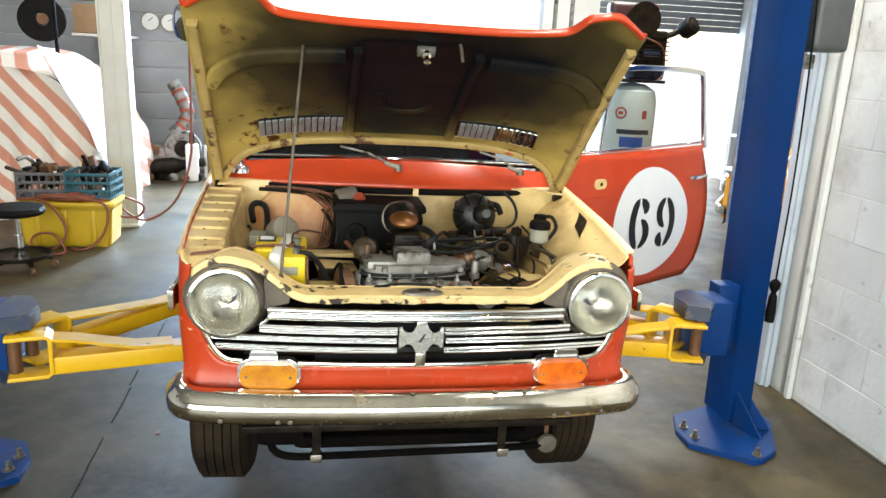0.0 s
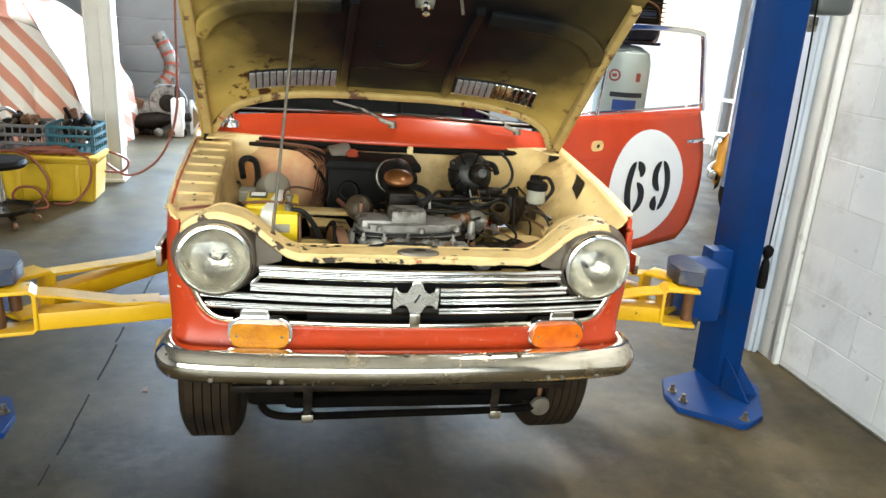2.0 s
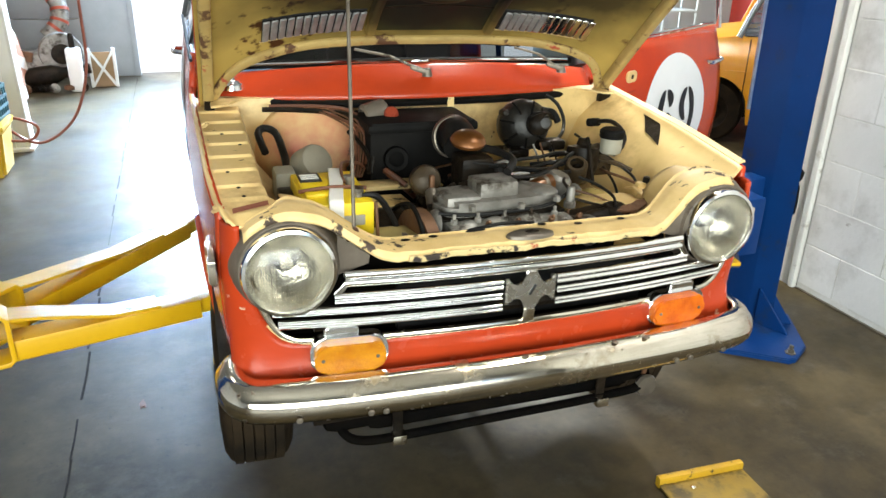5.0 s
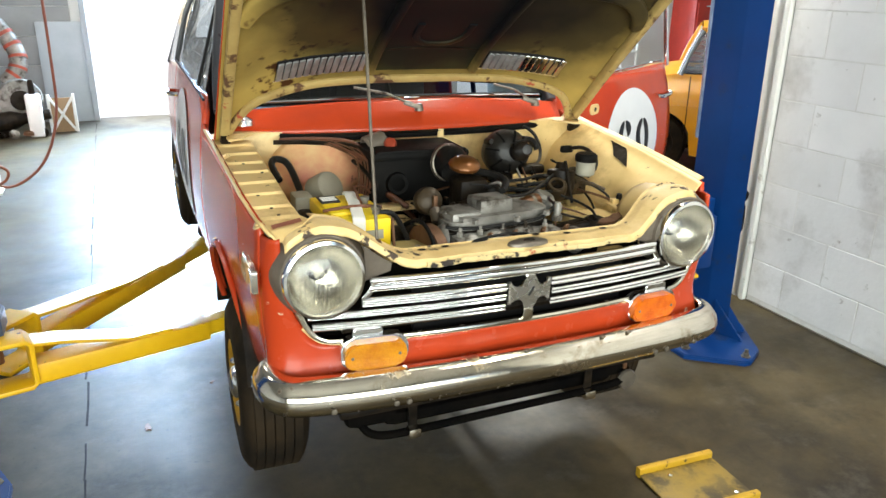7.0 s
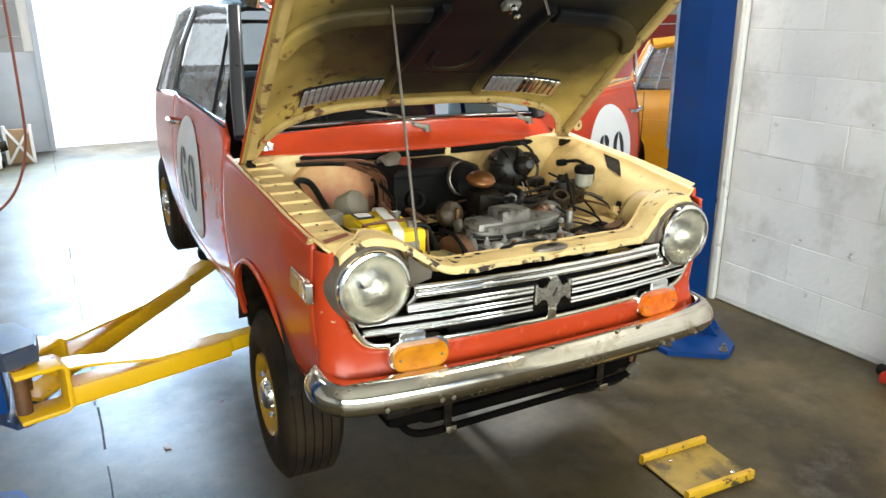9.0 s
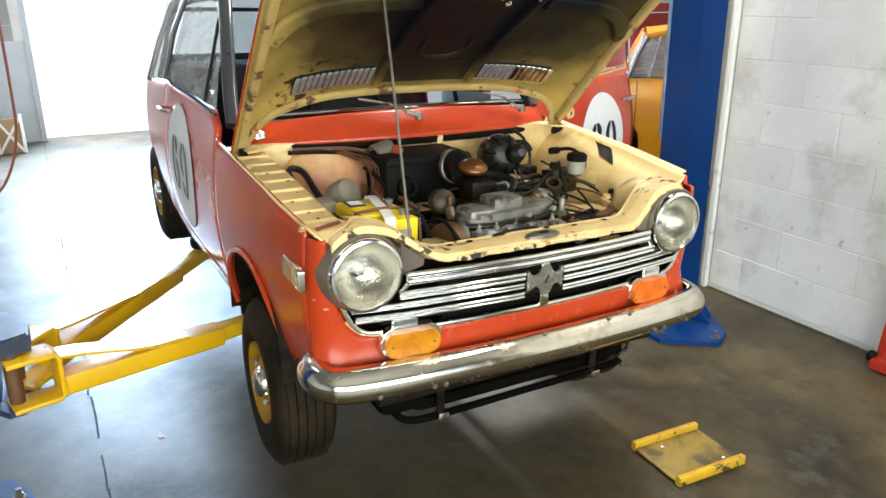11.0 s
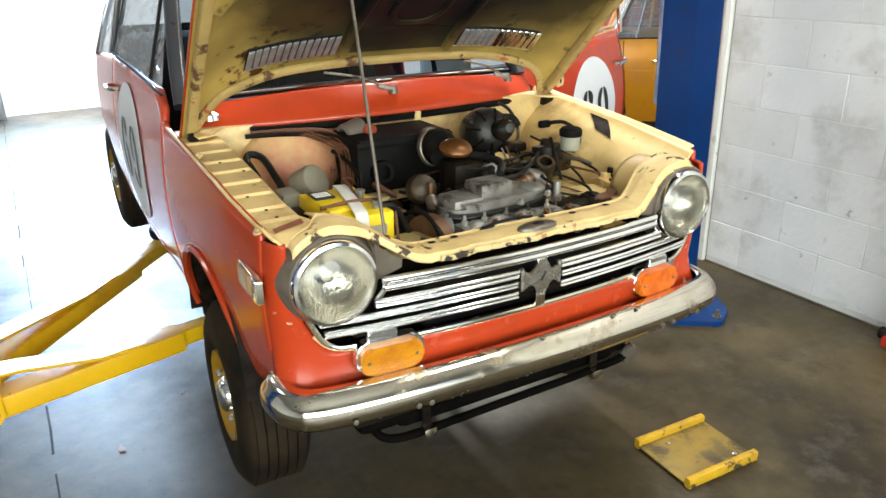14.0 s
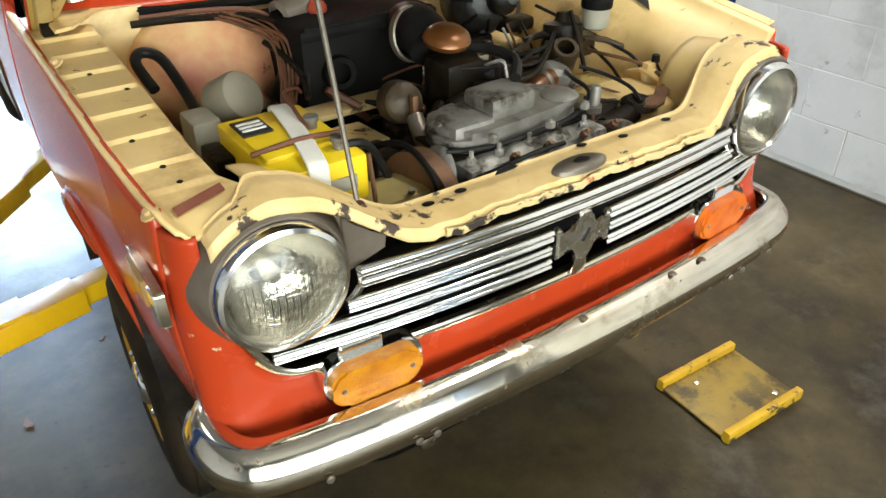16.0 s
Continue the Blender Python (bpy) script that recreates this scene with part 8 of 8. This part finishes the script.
part("blue_label", on_tank(-0.66, 0.24, 0.785, 0.885), surf("blue_label_print", (0.02, 0.07, 0.30), (0.02, 0.06, 0.25), 5, 0.4, 0, 0), comp, "blue printed label")
part("label_bar", on_tank(-0.80, 0.50, 0.910, 0.955), INK, comp)
ring = bmesh.new()
for k in range(24):   # red ring mark
    q = [(-0.70 + r * math.cos(2 * math.pi * j / 24) / 0.259, 1.11 + r * math.sin(2 * math.pi * j / 24)) for j in (k, k + 1) for r in (0.040, 0.058)]
    vs = [ring.verts.new((0.260 * math.sin(t), -0.260 * math.cos(t), z)) for t, z in (q[0], q[1], q[3], q[2])]
    ring.faces.new(vs)
part("label_ring", ring, REDP, comp, "red printed ring mark")
for a0, a1, z0, z1 in ((-0.80, -0.62, 1.095, 1.125), (0.10, 0.30, 1.06, 1.14)):
    part("label_bar", on_tank(a0, a1, z0, z1), REDP, comp)
for k in range(3):
    t = radians(90 + 120 * k)
    part("tank_leg", B((0.21 * math.cos(t), 0.21 * math.sin(t), 0.12), (0.05, 0.05, 0.24), 0.006), TANKG, comp)
part("platform", B((0.0, 0, 1.415), (0.50, 0.42, 0.03), 0.006), GREASE, comp)
part("pump_body", B((0.10, -0.03, 1.66), (0.30, 0.26, 0.46), 0.03, None, 3), GREASE, comp)
part("pump_plate", B((0.10, -0.163, 1.68), (0.16, 0.01, 0.07), 0.003), BLUE_WORN, comp)
for k in range(6):
    part("cooling_fin", B((0.10, -0.03, 1.62 + 0.042 * k), (0.34, 0.30, 0.012), 0.003), GREASE, comp)
part("motor", lathe([(0.0, 0.18), (0.05, 0.18), (0.12, 0.16), (0.13, 0.11), (0.13, -0.16), (0.0, -0.17)], 28, pose(-0.25, 0.05, 1.57, 0, 90, 0)), GREASE, comp)
part("belt_guard", B((-0.09, -0.06, 2.00), (0.50, 0.14, 0.27), 0.05, None, 3), MAROON, comp, "dark maroon belt guard")
part("flywheel", lathe([(0.0, 0.02), (0.05, 0.02), (0.15, 0.03), (0.165, 0.03), (0.165, -0.03), (0.15, -0.03), (0.05, -0.02), (0.0, -0.02)], 32, pose(-0.02, -0.15, 1.98, 90, 0, 0)), GREASE, comp)
part("cylinder_head", B((0.24, -0.02, 1.86), (0.20, 0.16, 0.12), 0.02, pose(0, 0, 0, 0, -14, 0)), GREASE, comp)
part("intake_filter", lathe([(0.0, 0.07), (0.075, 0.07), (0.09, 0.05), (0.09, -0.05), (0.075, -0.07), (0.0, -0.07)], 28, pose(0.44, -0.16, 1.93, 62, 0, 24)), BLACK, comp)
part("filter_face", lathe([(0.0, 0.082), (0.03, 0.081), (0.055, 0.074)], 24, pose(0.44, -0.16, 1.93, 62, 0, 24)), GREASE, comp)
part("intake_pipe", tube([(0.16, -0.05, 1.80), (0.26, -0.08, 1.84), (0.38, -0.12, 1.90)], 0.032, 10), GREASE, comp)
part("copper_line", tube([(-0.10, -0.16, 1.84), (0.05, -0.20, 1.80), (0.20, -0.18, 1.72), (0.24, -0.16, 1.50), (0.16, -0.20, 1.42)], 0.010, 8), RUST, comp)
for x in (2.93, 3.16):
    pipe = part("conduit", tube([(x, 8.03, 0.1), (x, 8.03, 2.0), (x, 8.03, 3.8)], 0.028, 10, 1), ALLOY)
    tagged(pipe, "grey steel conduit on the pier between the doorways", "conduit", "conduits on the pier")

# ---- orange sedan in the next bay ----
def orange_car():
    """A small two-box sedan; local x runs backwards from the nose, local y to its far side, z up."""
    car = thing("orange_car", pose(2.80, 4.19, 0, 0, 0, -41), "small bright orange vintage sedan parked in the next bay", "car")
    N, L, W = 0.50, 3.05, 1.28   # nose, tail, width
    def side_x(z):
        return 0.0 - 0.03 * math.sin(math.pi * min(1, max(0, (z - 0.2) / 0.65))) + 0.05 * ss(0.65, 0.86, z)
    def top(x):
        return lerp_at(((0.50, 0.66), (0.56, 0.76), (0.70, 0.82), (0.95, 0.86), (2.6, 0.88), (3.0, 0.84), (3.05, 0.70)), x)
    def X(u):
        return N + (L - N) * u
    def bot(x):
        b = lerp_at(((0.50, 0.34), (0.58, 0.24), (1.2, 0.17), (2.4, 0.17), (3.05, 0.34)), x)
        for c in (0.83, 2.55):
            b = max(b, arch_z(x, c, 0.27, 0.285, b))
        return b
    for s, y in ((1, 0.0), (-1, W)):
        part("body_side", sheet(90, 14, lambda u, v: (X(u), y + s * (side_x(bot(X(u)) + (top(X(u)) - bot(X(u))) * v) + 0.10 * (1 - ss(0.50, 0.68, X(u))) ** 2 + 0.06 * ss(2.85, 3.05, X(u))), bot(X(u)) + (top(X(u)) - bot(X(u))) * v)), ORANGE, car)
    part("hood", sheet(20, 20, lambda u, v: (N + 0.01 + 0.49 * u, 0.05 + (W - 0.10) * v, top(N + 0.01 + 0.49 * u) + 0.05 * math.sin(math.pi * v))), ORANGE, car)
    part("nose", sheet(8, 20, lambda u, v: (N + 0.01 - 0.03 * math.sin(math.pi * v), 0.08 + (W - 0.16) * v, 0.32 + 0.33 * u)), ORANGE, car)
    part("tail", sheet(8, 20, lambda u, v: (L, 0.08 + (W - 0.16) * v, 0.34 + 0.5 * u)), ORANGE, car)
    part("roof", sheet(20, 14, lambda u, v: (1.12 + 1.56 * u, 0.15 + (W - 0.30) * v, 1.215 + 0.03 * ss(0.0, 0.3, u) + 0.06 * math.sin(math.pi * v) + 0.03 * math.sin(math.pi * u))), ORANGE, car)
    for s, y in ((1, 0.0), (-1, W)):
        def P(x, z):
            return Vector((x, y + s * (0.055 + 0.26 * (z - 0.86)), z))
        part("windscreen_pillar", sweep(bmesh.new(), [P(0.97, 0.85), P(1.04, 1.04), P(1.12, 1.21)], rrect(0.045, 0.03, 0.008, 2)), BRIGHT if s > 0 else ORANGE, car)
        part("roof_rail", sweep(bmesh.new(), curve([P(1.11, 1.212), P(1.4, 1.255), P(2.3, 1.26), P(2.68, 1.22)], 4), rrect(0.03, 0.05, 0.010, 2)), ORANGE, car)
        part("centre_pillar", sweep(bmesh.new(), [P(1.36, 0.86), P(1.38, 1.25)], rrect(0.02, 0.05, 0.006, 2)), ORANGE, car)
        part("rear_pillar", sweep(bmesh.new(), [P(2.86, 0.86), P(2.70, 1.22)], rrect(0.03, 0.16, 0.01, 2)), ORANGE, car)
        part("vent_post", sweep(bmesh.new(), [P(1.16, 0.865), P(1.24, 1.235)], rrect(0.012, 0.018, 0.003, 2)), BRIGHT, car)
        part("waist_trim", tube([P(1.02, 0.862), P(1.9, 0.868), P(2.8, 0.866)], 0.008, 6), BLACK, car)
        g = part("side_glass", sheet(6, 4, lambda u, v: P(1.0 + 0.13 * v + (1.80 - 0.22 * v) * u, 0.868 + 0.36 * v)), GLASS_DARK, car)
        g.visible_shadow = False
        part("door_seam", tube([Vector((1.06, y - s * 0.001 + s * side_x(z), z)) for z in (0.26, 0.5, 0.7, 0.84)], 0.004, 6), GREASE, car)
        part("door_handle", tube([Vector((1.30, y + s * (side_x(0.69) - 0.0), 0.690)), Vector((1.31, y + s * (side_x(0.69) - 0.03), 0.692)), Vector((1.42, y + s * (side_x(0.69) - 0.03), 0.692)), Vector((1.43, y + s * side_x(0.69), 0.690))], 0.010, 8), BRIGHT, car)
        part("body_crease", tube([Vector((0.9, y + s * (side_x(0.60) - 0.002), 0.60)), Vector((1.6, y + s * (side_x(0.60) - 0.002), 0.605)), Vector((2.6, y + s * (side_x(0.60) - 0.002), 0.60))], 0.005, 6), ORANGE, car)
        for c in (0.83, 2.55):
            m = pose(c, y + s * 0.10, 0.262, 90 * s, 0, 0)
            wh = part("wheel", lathe([(0.15, -0.07), (0.235, -0.07), (0.258, -0.05), (0.262, 0.0), (0.258, 0.05), (0.235, 0.07), (0.15, 0.07), (0.14, 0.04)], 40, m), TYRE, car)
            part("rim", lathe([(0.148, 0.060), (0.13, 0.045), (0.09, 0.04), (0.06, 0.06), (0.03, 0.07), (0.0, 0.07)], 32, m), GREASE, wh)
            part("wheel_house", sheet(14, 3, lambda u, v: (c - 0.30 * math.cos(math.pi * u), y + s * (0.012 + 0.24 * v), 0.27 + 0.30 * math.sin(math.pi * u))), GREASE, car)
    part("windscreen", sheet(8, 8, lambda u, v: (0.98 + 0.14 * v, 0.09 + 0.06 * v + (W - 0.18 - 0.12 * v) * u, 0.87 + 0.345 * v)), GLASS_DARK, car)
    part("bumper", sweep(bmesh.new(), curve([(0.54, 0.02, 0.40), (0.46, 0.10, 0.40), (0.43, 0.3, 0.40), (0.42, 0.64, 0.40), (0.43, 0.98, 0.40), (0.46, 1.18, 0.40), (0.54, 1.26, 0.40)], 5), rrect(0.03, 0.08, 0.012, 3)), CHROME, car)
    for y in (0.20, 1.08):
        part("headlamp", lathe([(0.0, 0.04), (0.05, 0.035), (0.088, 0.015), (0.095, 0.0), (0.09, -0.03)], 28, pose(0.49, y, 0.60, 0, -90, 0)), BRIGHT, car)
    part("floor_pan", B((1.8, 0.64, 0.24), (2.3, 1.1, 0.04), 0.01), GREASE, car)
    part("seat_back", B((1.95, 0.64, 0.75), (0.14, 1.0, 0.5), 0.05), DARK, car)
    part("dashboard", B((1.10, 0.64, 0.76), (0.18, 1.05, 0.14), 0.03), DARK, car)
    return car


orange_car()

# red tool cabinet and shelf of parts behind the orange car
cab = thing("tool_cabinet", pose(7.25, 7.3, 0), "red steel tool cabinet against the far wall", "tool cabinet")
part("cabinet_body", B((0, 0, 0.75), (1.0, 0.5, 1.4), 0.012), REDST, cab)
for k in range(5):
    d = part("drawer", B((0, -0.256, 0.20 + 0.26 * k), (0.94, 0.02, 0.235), 0.006), REDST, cab)
    part("drawer_handle", B((0, -0.275, 0.28 + 0.26 * k), (0.7, 0.02, 0.018), 0.005), BRIGHT, d)
for x in (-0.42, 0.42):
    part("caster", lathe([(0.0, 0.02), (0.045, 0.02), (0.05, 0.0), (0.045, -0.02), (0.0, -0.02)], 18, pose(x, 0, 0.05, 90, 0, 0)), BLACK, cab)


# white rack with two speaker-like panels, a carton and bags, in front of the far doorway
rack = thing("storage_rack", pose(5.40, 7.0, 0), "white metal storage rack with round-holed panels on top", "rack")
for x in (-0.24, 0.24):
    for y in (-0.16, 0.16):
        part("rack_post", B((x, y, 0.70), (0.03, 0.03, 1.40), 0.004), WHITE, rack)
for z in (0.30, 0.74):
    part("rack_shelf", B((0, 0, z), (0.50, 0.36, 0.03), 0.004), WHITE, rack)
part("rack_panel", B((0, -0.165, 1.18), (0.46, 0.02, 0.42), 0.004), WHITE, rack)
for x in (-0.11, 0.11):
    part("panel_hole", lathe([(0.0, 0.0), (0.055, 0.0), (0.066, -0.006), (0.07, -0.002)], 28, pose(x, -0.178, 1.27, -90, 0, 0)), INK, rack)
ctn = thing("carton", pose(5.38, 6.93, 0.318, 0, 0, 8), "brown cardboard carton on the white rack", "carton")
part("carton_body", B((0, 0, 0.10), (0.26, 0.20, 0.20), 0.006), KRAFT, ctn)
part("carton_tape", B((0, -0.1005, 0.10), (0.05, 0.002, 0.20), 0.0005), STRAPW, ctn)
bag = part("sack", lathe([(0.0, 0.0), (0.16, 0.0), (0.19, 0.05), (0.17, 0.16), (0.10, 0.23), (0.05, 0.26), (0.07, 0.30), (0.0, 0.29)], 22, pose(5.22, 6.62, 0.0)), WHITE)
tagged(bag, "white plastic sack tied at the top, on the floor", "sack")
